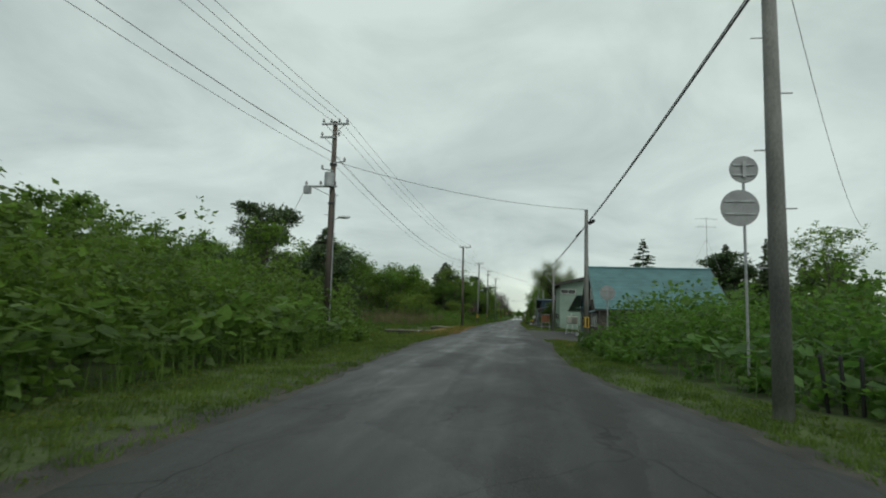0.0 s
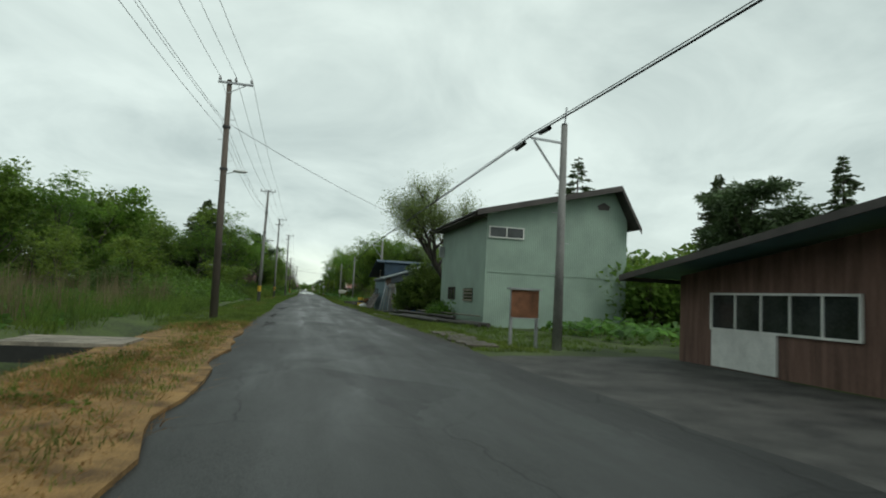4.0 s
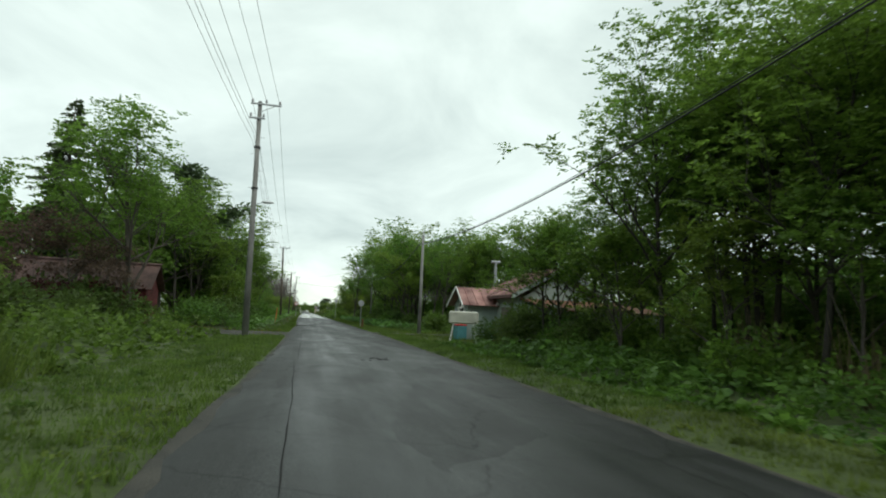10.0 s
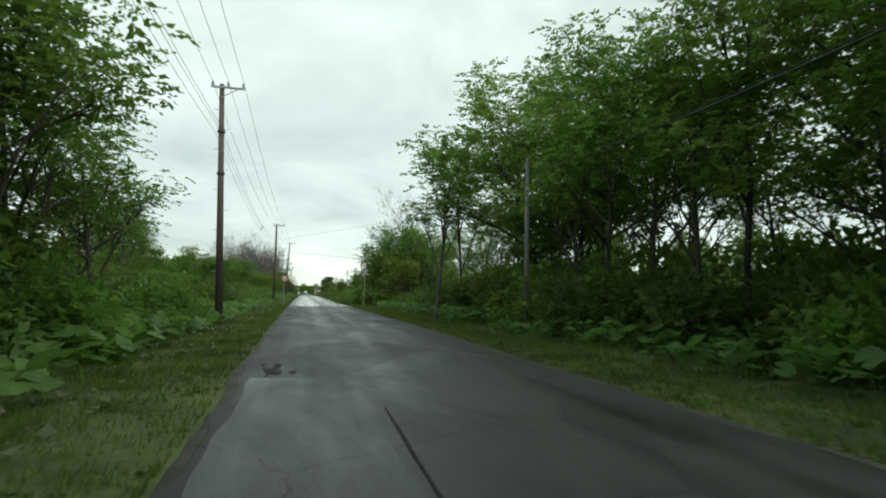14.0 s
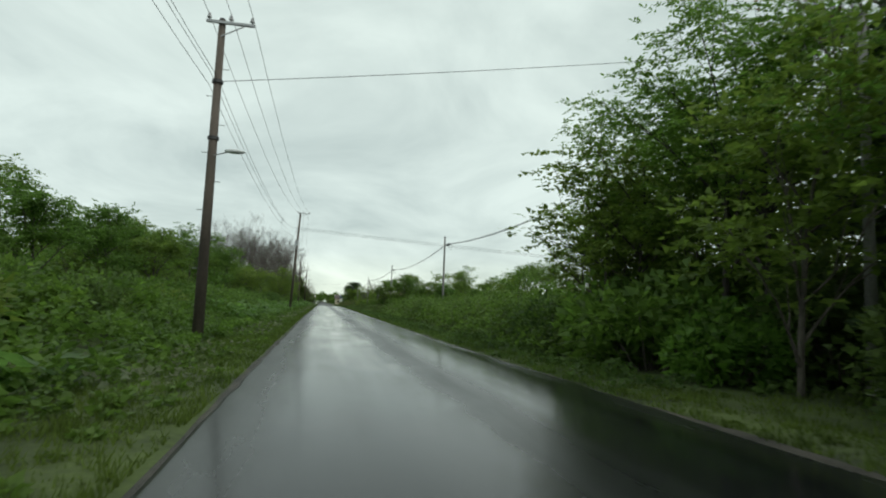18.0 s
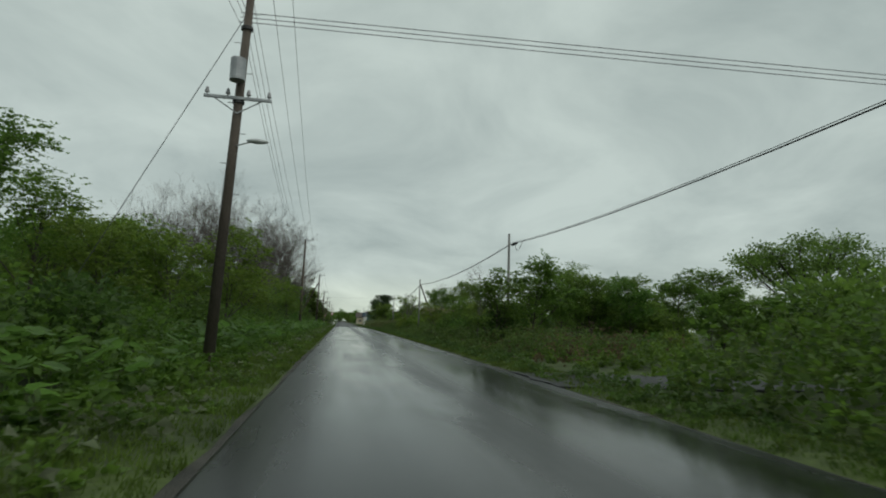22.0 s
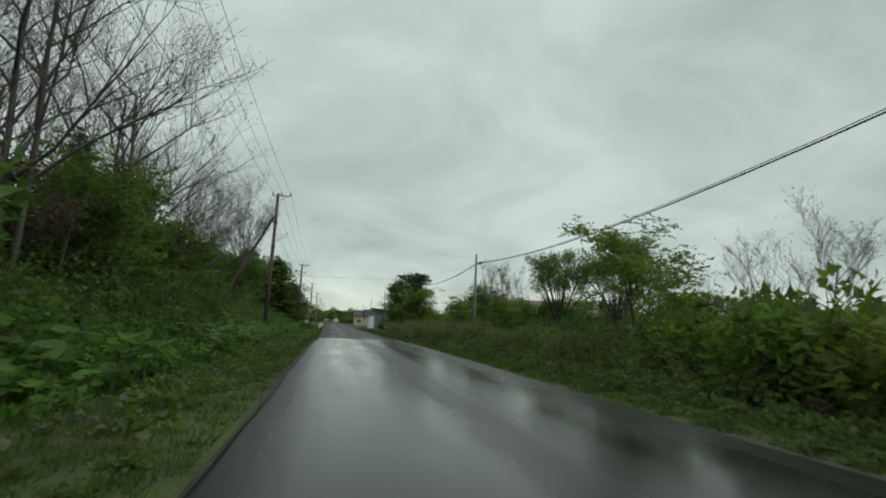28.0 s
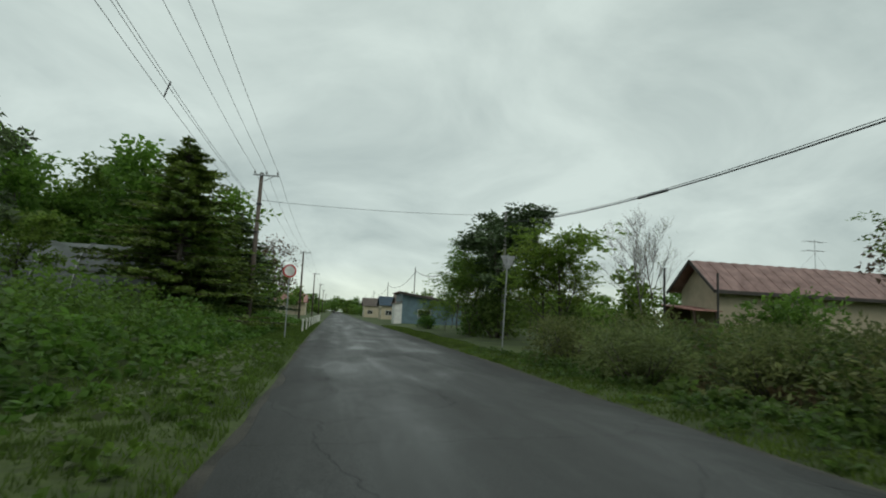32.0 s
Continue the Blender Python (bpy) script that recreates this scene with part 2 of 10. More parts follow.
def asphalt(name, base, hi, rough, rv, wet=0.0, lanes=(), spec=0.5):
    """Asphalt with aggregate, long wheel tracks, damp patches and cracks."""
    m = bpy.data.materials.new(name)
    m.use_nodes = True
    nt = m.node_tree
    b = nt.nodes["Principled BSDF"]
    tc = nt.nodes.new("ShaderNodeTexCoord")
    lmap = nt.nodes.new("ShaderNodeMapping")
    lmap.inputs["Scale"].default_value = (1.1, 0.05, 1)
    nt.links.new(tc.outputs["Object"], lmap.inputs["Vector"])
    streak = nt.nodes.new("ShaderNodeTexNoise")
    streak.inputs["Scale"].default_value, streak.inputs["Detail"].default_value = 1.4, 4
    nt.links.new(lmap.outputs["Vector"], streak.inputs["Vector"])
    blot = nt.nodes.new("ShaderNodeTexNoise")
    blot.inputs["Scale"].default_value, blot.inputs["Detail"].default_value = 0.7, 7
    blot.inputs["Roughness"].default_value, blot.inputs["Distortion"].default_value = 0.6, 0.6
    bmap = nt.nodes.new("ShaderNodeMapping")
    bmap.inputs["Scale"].default_value = (1.0, 0.36, 1)
    nt.links.new(tc.outputs["Object"], bmap.inputs["Vector"])
    nt.links.new(bmap.outputs["Vector"], blot.inputs["Vector"])
    grit = nt.nodes.new("ShaderNodeTexNoise")
    grit.inputs["Scale"].default_value, grit.inputs["Detail"].default_value = 70, 2
    nt.links.new(tc.outputs["Object"], grit.inputs["Vector"])
    a0 = nt.nodes.new("ShaderNodeMath")
    a0.operation = "MULTIPLY"
    a0.inputs[1].default_value = 1.0 if wet else 0.8
    nt.links.new(streak.outputs["Fac"], a0.inputs[0])
    a1 = nt.nodes.new("ShaderNodeMath")
    a1.operation = "MULTIPLY_ADD"
    a1.inputs[1].default_value = 1.0 if wet else 1.2
    nt.links.new(blot.outputs["Fac"], a1.inputs[0])
    nt.links.new(a0.outputs[0], a1.inputs[2])
    ramp = nt.nodes.new("ShaderNodeValToRGB")
    ramp.color_ramp.elements[0].position, ramp.color_ramp.elements[0].color = 0.4, (*base, 1)
    ramp.color_ramp.elements[1].position, ramp.color_ramp.elements[1].color = 0.6, (*hi, 1)
    half = nt.nodes.new("ShaderNodeMath")
    half.operation = "MULTIPLY"
    half.inputs[1].default_value = 0.5
    nt.links.new(a1.outputs[0], half.inputs[0])
    nt.links.new(half.outputs[0], ramp.inputs["Fac"])
    # a grid of fine cracks
    vor = nt.nodes.new("ShaderNodeTexVoronoi")
    vor.feature = "DISTANCE_TO_EDGE"
    vor.inputs["Scale"].default_value = 0.33
    wob = nt.nodes.new("ShaderNodeMixRGB")
    wob.blend_type = "ADD"
    wob.inputs[0].default_value = 0.35
    wn = nt.nodes.new("ShaderNodeTexNoise")
    wn.inputs["Scale"].default_value = 2.0
    nt.links.new(tc.outputs["Object"], wn.inputs["Vector"])
    nt.links.new(tc.outputs["Object"], wob.inputs[1])
    nt.links.new(wn.outputs["Color"], wob.inputs[2])
    nt.links.new(wob.outputs["Color"], vor.inputs["Vector"])
    crk = nt.nodes.new("ShaderNodeMapRange")
    crk.inputs["From Min"].default_value, crk.inputs["From Max"].default_value = 0.0, 0.007
    crk.inputs["To Min"].default_value, crk.inputs["To Max"].default_value = (0.9 if wet else 0.5), 1.0
    nt.links.new(vor.outputs["Distance"], crk.inputs["Value"])
    gr = nt.nodes.new("ShaderNodeMapRange")
    gr.inputs["From Min"].default_value, gr.inputs["From Max"].default_value = 0.3, 0.7
    gr.inputs["To Min"].default_value, gr.inputs["To Max"].default_value = (0.8, 1.2) if wet else (0.6, 1.45)
    nt.links.new(grit.outputs["Fac"], gr.inputs["Value"])
    mm = nt.nodes.new("ShaderNodeMath")
    mm.operation = "MULTIPLY"
    nt.links.new(crk.outputs["Result"], mm.inputs[0])
    nt.links.new(gr.outputs["Result"], mm.inputs[1])
    mc = nt.nodes.new("ShaderNodeVectorMath")
    mc.operation = "SCALE"
    nt.links.new(ramp.outputs["Color"], mc.inputs[0])
    nt.links.new(mm.outputs[0], mc.inputs["Scale"])
    nt.links.new(mc.outputs["Vector"], b.inputs["Base Color"])
    rr = nt.nodes.new("ShaderNodeMapRange")
    rr.inputs["From Min"].default_value, rr.inputs["From Max"].default_value = 0.38, 0.62
    rr.inputs["To Min"].default_value, rr.inputs["To Max"].default_value = max(0.02, rough - rv), rough + rv
    nt.links.new(half.outputs[0], rr.inputs["Value"])
    rough_out = rr.outputs["Result"]
    # old repairs: each cell of a coarse net a little rougher or smoother
    cell = nt.nodes.new("ShaderNodeTexVoronoi")
    cell.inputs["Scale"].default_value = 0.5
    cmap = nt.nodes.new("ShaderNodeMapping")
    cmap.inputs["Scale"].default_value = (1.0, 0.3, 1)
    nt.links.new(wob.outputs["Color"], cmap.inputs["Vector"])
    nt.links.new(cmap.outputs["Vector"], cell.inputs["Vector"])
    csep = nt.nodes.new("ShaderNodeSeparateXYZ")
    nt.links.new(cell.outputs["Color"], csep.inputs["Vector"])
    cadd = nt.nodes.new("ShaderNodeMath")
    cadd.operation = "MULTIPLY_ADD"
    cadd.inputs[1].default_value = 0.015 if wet else 0.12
    nt.links.new(csep.outputs["X"], cadd.inputs[0])
    nt.links.new(rough_out, cadd.inputs[2])
    rough_out = cadd.outputs[0]
    cs = nt.nodes.new("ShaderNodeMath")
    cs.operation = "MULTIPLY"
    cs.inputs[1].default_value = spec
    nt.links.new(mm.outputs[0], cs.inputs[0])
    nt.links.new(cs.outputs[0], b.inputs["Specular IOR Level"])
    if lanes:  # worn lanes across the road: x, change of roughness
        sx = nt.nodes.new("ShaderNodeSeparateXYZ")
        nt.links.new(tc.outputs["Object"], sx.inputs["Vector"])
        jit = nt.nodes.new("ShaderNodeMath")
        jit.operation = "MULTIPLY_ADD"
        jit.inputs[1].default_value = 0.9
        nt.links.new(blot.outputs["Fac"], jit.inputs[0])
        nt.links.new(sx.outputs["X"], jit.inputs[2])
        mx = nt.nodes.new("ShaderNodeMapRange")
        mx.inputs["From Min"].default_value, mx.inputs["From Max"].default_value = -1.05, 5.95
        nt.links.new(jit.outputs[0], mx.inputs["Value"])
        lr = nt.nodes.new("ShaderNodeValToRGB")
        els = lr.color_ramp.elements
        while len(els) < len(lanes):
            els.new(0.5)
        for e, (x, d) in zip(els, lanes):
            e.position, e.color = (x + 1.5) / 7.0, (0.5 + d, 0.5 + d, 0.5 + d, 1)
        nt.links.new(mx.outputs["Result"], lr.inputs["Fac"])
        ad = nt.nodes.new("ShaderNodeMath")
        ad.operation = "ADD"
        nt.links.new(rough_out, ad.inputs[0])
        nt.links.new(lr.outputs["Color"], ad.inputs[1])
        sb = nt.nodes.new("ShaderNodeMath")
        sb.operation = "SUBTRACT"
        sb.inputs[1].default_value = 0.5
        nt.links.new(ad.outputs[0], sb.inputs[0])
        rough_out = sb.outputs[0]
    nt.links.new(rough_out, b.inputs["Roughness"])
    bp = nt.nodes.new("ShaderNodeBump")
    bp.inputs["Strength"].default_value, bp.inputs["Distance"].default_value = (0.05 if wet else 0.3), 0.01
    nt.links.new(grit.outputs["Fac"], bp.inputs["Height"])
    nt.links.new(bp.outputs["Normal"], b.inputs["Normal"])
    if wet:
        b.inputs["Coat Weight"].default_value = wet
        b.inputs["Coat Roughness"].default_value = 0.1
        b.inputs["Coat IOR"].default_value = 1.33
    return m


M_ROAD_OLD = asphalt("old damp asphalt", (0.0105, 0.011, 0.011), (0.029, 0.03, 0.029), 0.48, 0.135, 0.0, lanes=((-1.3, 0.12), (-0.5, 0.07), (0.2, -0.02), (1.1, -0.05), (1.9, 0.02), (2.9, -0.02), (3.6, -0.03), (4.5, 0.12)), spec=0.38)
M_ROAD_WET = asphalt("wet asphalt", (0.009, 0.0098, 0.0105), (0.016, 0.017, 0.018), 0.21, 0.06, 0.1, ((-1.3, 0.12), (-0.7, 0.06), (0.1, -0.04), (1.5, -0.05), (2.0, 0.1), (2.4, 0.1), (3.0, -0.04), (4.2, -0.04), (5.0, 0.1)), spec=0.24)
M_PATCH = asphalt("wet asphalt patch", (0.0125, 0.013, 0.013), (0.031, 0.032, 0.032), 0.43, 0.17, 0.0, spec=0.42)
M_CONC = mat("weathered concrete", (0.2, 0.197, 0.187), 0.85, 0.25, 2, 40, 0.4, stretch=(1, 1, 0.4))
M_POLE_BR = mat("brown stained pole", (0.105, 0.085, 0.07), 0.85, 0.25, 2, 40, 0.4, stretch=(1, 1, 0.25))
M_GALV = mat("galvanised steel", (0.36, 0.37, 0.38), 0.5, 0.15, 3, 60, metal=0.6)
M_DARKMETAL = mat("dark iron", (0.06, 0.06, 0.06), 0.6, 0.2, 4, 50, metal=0.5)
M_CABLE = mat("black cable sheath", (0.02, 0.02, 0.022), 0.6, 0.1, 5, 50)
M_WIRE = mat("dull aluminium wire", (0.1, 0.1, 0.105), 0.6, 0.1, 5, 50)
M_PORC = mat("brown-grey porcelain", (0.3, 0.3, 0.31), 0.3, 0.1, 5, 50)
M_YELLOW = mat("faded yellow paint", (0.62, 0.4, 0.03), 0.6, 0.15, 5, 50, 0.2)
M_BLACK = mat("black paint", (0.018, 0.018, 0.018), 0.6, 0.2, 5, 50)
M_WHITE = mat("dirty white paint", (0.66, 0.66, 0.63), 0.65, 0.12, 2.5, 40, 0.2)
M_RED = mat("sun-bleached red paint", (0.5, 0.035, 0.03), 0.55, 0.15, 4, 50)
M_BLUE = mat("sign blue paint", (0.02, 0.06, 0.25), 0.5, 0.1, 4, 50)
M_SIGNBACK = mat("grey sign back", (0.3, 0.31, 0.315), 0.55, 0.1, 3, 40, metal=0.3)
M_ORANGE = mat("faded orange paint", (0.6, 0.13, 0.03), 0.6, 0.15, 4, 50)
M_TEAL = mat("teal roof sheet", (0.085, 0.185, 0.195), 0.5, 0.16, 1.2, 30, 0.1, obj_random=0.1)
M_WOODGREY = mat("weathered dark boards", (0.1, 0.085, 0.073), 0.9, 0.45, 2.5, 35, 0.7, stretch=(0.25, 0.25, 3), obj_random=0.28)
M_WOODBR = mat("dark brown boards", (0.085, 0.058, 0.042), 0.9, 0.35, 2.5, 35, 0.6, stretch=(3, 3, 0.3), obj_random=0.2)
M_WOODRAW = mat("bare grey timber", (0.2, 0.175, 0.14), 0.9, 0.3, 3, 35, 0.5, obj_random=0.25)
M_MINT = mat("mint green corrugated sheet", (0.24, 0.32, 0.265), 0.6, 0.1, 0.8, 30, 0.15)
M_ANNEX = mat("dull red-brown boards", (0.15, 0.085, 0.066), 0.85, 0.3, 2, 30, 0.4, stretch=(3, 3, 0.3))
M_SLATE = mat("dark blue-grey painted board", (0.045, 0.06, 0.072), 0.7, 0.25, 1.5, 30, 0.2)
M_PALEBOX = mat("pale painted sheet box", (0.27, 0.28, 0.265), 0.6, 0.2, 2, 40)
M_BROWNTRIM = mat("brown roof edge", (0.05, 0.042, 0.038), 0.6, 0.25, 2, 40)
M_GLASS = mat("dark window glass", (0.03, 0.035, 0.035), 0.08, 0.3, 1.5, 20, spec=0.6)
M_CURTAIN = mat("window with pale curtain", (0.5, 0.52, 0.5), 0.2, 0.1, 2, 20)
M_BLUESHED = mat("blue-grey painted sheet", (0.105, 0.165, 0.195), 0.6, 0.16, 1.5, 30, 0.2)
M_NAVY = mat("dark blue roof sheet", (0.018, 0.042, 0.07), 0.6, 0.2, 1.5, 30)
M_SHUTTER = mat("grey roller shutter", (0.17, 0.2, 0.205), 0.55, 0.16, 2, 40, metal=0.2)
M_OLDROOF = mat("grey brown shingles", (0.1, 0.082, 0.07), 0.85, 0.3, 2, 30, 0.3, obj_random=0.25)
M_REDROOF = mat("faded rusty red roof sheet", (0.26, 0.09, 0.075), 0.6, 0.35, 1.3, 30, 0.2, second=(0.44, 0.24, 0.21), obj_random=0.25)
M_PINKROOF = mat("faded pink roof sheet", (0.22, 0.12, 0.105), 0.6, 0.25, 1.5, 30, 0.1, second=(0.3, 0.19, 0.17))
M_SHEDROOF = mat("dull brown-red roof sheet", (0.085, 0.04, 0.035), 0.75, 0.3, 1.5, 30, 0.1, second=(0.14, 0.075, 0.065))
M_BAMBOO = leafy("bamboo grass leaves", (0.135, 0.175, 0.055), (0.25, 0.285, 0.105), 0.6)
M_PALEGREEN = mat("pale green render", (0.28, 0.34, 0.31), 0.8, 0.16, 1.5, 40, 0.2)
M_BEIGE = mat("beige siding", (0.46, 0.4, 0.29), 0.8, 0.1, 1.5, 40)
M_TANK = mat("off-white enamel", (0.5, 0.49, 0.42), 0.45, 0.12, 3, 40)
M_RUSTY = mat("rusted sheet", (0.16, 0.07, 0.035), 0.9, 0.35, 3, 40, 0.4)
M_PLASTIC_B = mat("blue plastic", (0.02, 0.12, 0.35), 0.45, 0.1, 4, 40)
M_PLASTIC_O = mat("orange plastic", (0.6, 0.14, 0.05), 0.5, 0.1, 4, 40)
M_PLASTIC_W = mat("crumpled white plastic", (0.6, 0.6, 0.6), 0.5, 0.1, 4, 40)
M_TEALBIN = mat("teal plastic", (0.06, 0.2, 0.22), 0.5, 0.1, 4, 40)
M_RUBBER = mat("black rubber", (0.02, 0.02, 0.02), 0.8, 0.2, 4, 40)
M_LAMP = mat("white street lamp shell", (0.6, 0.62, 0.62), 0.4, 0.1, 4, 40)
M_VINYL = mat("greyed greenhouse film", (0.1, 0.11, 0.11), 0.35, 0.2, 1.5, 20)
M_DIRTPATCH = mat("broken dark asphalt", (0.011, 0.011, 0.011), 0.95, 0.4, 6, 60, 0.9, spec=0.06)


M_REDBOARD = mat("dark red boards", (0.12, 0.02, 0.02), 0.8, 0.3, 2, 30, 0.4, obj_random=0.15)


# ---- building tools ----
def part(name, bm, material, parent=None, label="", smooth=False):
    """Links a bmesh as one mesh object, under parent if there is one."""
    me = bpy.data.meshes.new(name)
    bm.to_mesh(me)
    bm.free()
    me.materials.append(material)
    if smooth:
        for p in me.polygons:
            p.use_smooth = True
    ob = new(name, me)
    if parent is not None:
        ob.parent = parent
    if label:
        tagged(ob, label)
    return ob


def thing(name, label, category, loc=(0, 0, 0), rz=0.0, group="", kind=""):
    ob = new(name)
    ob.empty_display_size = 0.2
    ob.matrix_basis = pose(*loc, 0, 0, rz)
    return tagged(ob, label, category, group, kind)


def box(x0, y0, z0, x1, y1, z1, bev=0.0, bm=None):
    bm = bm or bmesh.new()
    m = Matrix.Translation(((x0 + x1) / 2, (y0 + y1) / 2, (z0 + z1) / 2)) @ Matrix.Diagonal((abs(x1 - x0), abs(y1 - y0), abs(z1 - z0), 1))
    g = bmesh.ops.create_cube(bm, size=1, matrix=m)
    if bev:
        es = list({e for v in g["verts"] for e in v.link_edges})
        bmesh.ops.bevel(bm, geom=es, offset=bev, segments=1, affect="EDGES")
    return bm


def rod(p0, p1, r0, r1=None, n=10, bm=None):
    """A tapered round bar from p0 to p1."""
    bm = bm or bmesh.new()
    r1 = r0 if r1 is None else r1
    a, b = Vector(p0), Vector(p1)
    q = (b - a).to_track_quat("Z", "Y").to_matrix().to_4x4()
    m = Matrix.Translation((a + b) / 2) @ q
    bmesh.ops.create_cone(bm, cap_ends=True, segments=n, radius1=r0, radius2=r1, depth=(b - a).length, matrix=m)
    return bm


def bar(p0, p1, w, h, bm=None, bev=0.0):
    """A squared bar from p0 to p1."""
    bm = bm or bmesh.new()
    a, b = Vector(p0), Vector(p1)
    q = (b - a).to_track_quat("Y", "Z").to_matrix().to_4x4()
    m = Matrix.Translation((a + b) / 2) @ q @ Matrix.Diagonal((w, (b - a).length, h, 1))
    g = bmesh.ops.create_cube(bm, size=1, matrix=m)
    if bev:
        es = list({e for v in g["verts"] for e in v.link_edges})
        bmesh.ops.bevel(bm, geom=es, offset=bev, segments=1, affect="EDGES")
    return bm


def prism(poly, axis, a, b, bm=None):
    """A polygon of two coordinates pushed along axis from a to b. axis x: (y, z), y: (x, z), z: (x, y)."""
    bm = bm or bmesh.new()
    def put(p, s):
        return {"x": (s, p[0], p[1]), "y": (p[0], s, p[1]), "z": (p[0], p[1], s)}[axis]
    lo = [bm.verts.new(put(p, a)) for p in poly]
    hi = [bm.verts.new(put(p, b)) for p in poly]
    n = len(poly)
    bm.faces.new(lo)
    bm.faces.new(hi[::-1])
    for i in range(n):
        bm.faces.new((lo[i], hi[i], hi[(i + 1) % n], lo[(i + 1) % n]))
    bmesh.ops.recalc_face_normals(bm, faces=bm.faces)
    return bm


def slab(corners, thick, bm=None):
    """A flat board with four corners, thick downwards along its normal."""
    bm = bm or bmesh.new()
    c = [Vector(p) for p in corners]
    nrm = (c[1] - c[0]).cross(c[3] - c[0]).normalized()
    top = [bm.verts.new(p) for p in c]
    bot = [bm.verts.new(p - nrm * thick) for p in c]
    bm.faces.new(top)
    bm.faces.new(bot[::-1])
    for i in range(4):
        bm.faces.new((top[i], bot[i], bot[(i + 1) % 4], top[(i + 1) % 4]))
    bmesh.ops.recalc_face_normals(bm, faces=bm.faces)
    return bm


def raw_mesh(name, verts, faces_flat, sizes, material, smooth=False):
    """A mesh from arrays, fast."""
    me = bpy.data.meshes.new(name)
    verts = np.asarray(verts, dtype=np.float32).reshape(-1, 3)
    sizes = np.asarray(sizes, dtype=np.int32)
    me.vertices.add(len(verts))
    me.vertices.foreach_set("co", verts.ravel())
    me.loops.add(len(faces_flat))
    me.loops.foreach_set("vertex_index", np.asarray(faces_flat, dtype=np.int32))
    me.polygons.add(len(sizes))
    starts = np.concatenate([[0], np.cumsum(sizes)[:-1]]).astype(np.int32)
    me.polygons.foreach_set("loop_start", starts)
    me.polygons.foreach_set("loop_total", sizes)
    me.materials.append(material)
    me.update(calc_edges=True)
    if smooth:
        me.polygons.foreach_set("use_smooth", np.ones(len(sizes), dtype=bool))
    return me


def leaves_mesh(name, pos, direc, size, width, material, rng, fold=0.25, up=0.3):
    """Folded leaves: two triangles each, from pos along direc."""
    pos = np.asarray(pos, float)
    n = len(pos)
    d = np.asarray(direc, float)
    d = d / (np.linalg.norm(d, axis=1, keepdims=True) + 1e-9)
    r = rng.normal(size=(n, 3))
    r[:, 2] *= up
    side = np.cross(d, np.cross(d, r) + 1e-6)
    side = np.cross(d, r)
    side /= np.linalg.norm(side, axis=1, keepdims=True) + 1e-9
    nrm = np.cross(side, d)
    size = np.broadcast_to(np.asarray(size, float), (n,))[:, None]
    w = size * width
    base, tip = pos, pos + d * size
    mid = pos + d * size * 0.45
    v = np.stack([base, mid + side * w * 0.5 + nrm * w * fold, tip - nrm * size * 0.12, mid - side * w * 0.5 + nrm * w * fold], axis=1)
    idx = np.arange(n)[:, None] * 4
    f = np.concatenate([idx + np.array([0, 1, 2]), idx + np.array([0, 2, 3])], axis=1)
    return raw_mesh(name, v, f.ravel(), np.full(2 * n, 3), material)


def tri_leaves(name, pos, direc, size, width, material, rng, up=1.6):
    """Small leaves, one triangle each, mostly lying flat."""
    n = len(pos)
    d = np.asarray(direc, float)
    d = d / (np.linalg.norm(d, axis=1, keepdims=True) + 1e-9)
    r = rng.normal(size=(n, 3))
    r[:, 2] *= up
    side = np.cross(d, r)
    side /= np.linalg.norm(side, axis=1, keepdims=True) + 1e-9
    size = np.broadcast_to(np.asarray(size, float), (n,))[:, None]
    k = rng.uniform(0.15, 0.6, (n, 1))
    v = np.stack([pos, pos + d * size * k + side * size * width, pos + d * size], axis=1)
    return raw_mesh(name, v, np.arange(3 * n), np.full(n, 3), material)


def kite_leaves(name, pos, direc, size, width, material, rng, up=2.2):
    """Leaves with a pointed oval outline, one four-sided face each, mostly lying flat."""
    n = len(pos)
    d = np.asarray(direc, float)
    d = d / (np.linalg.norm(d, axis=1, keepdims=True) + 1e-9)
    r = rng.normal(size=(n, 3))
    r[:, 2] = np.abs(r[:, 2]) * up
    side = np.cross(d, r)
    side /= np.linalg.norm(side, axis=1, keepdims=True) + 1e-9
    size = np.broadcast_to(np.asarray(size, float), (n,))[:, None]
    k = rng.uniform(0.32, 0.5, (n, 1))
    w = side * size * width * 0.5
    v = np.stack([pos, pos + d * size * k + w, pos + d * size, pos + d * size * k - w], axis=1)
    return raw_mesh(name, v, np.arange(4 * n), np.full(n, 4), material)


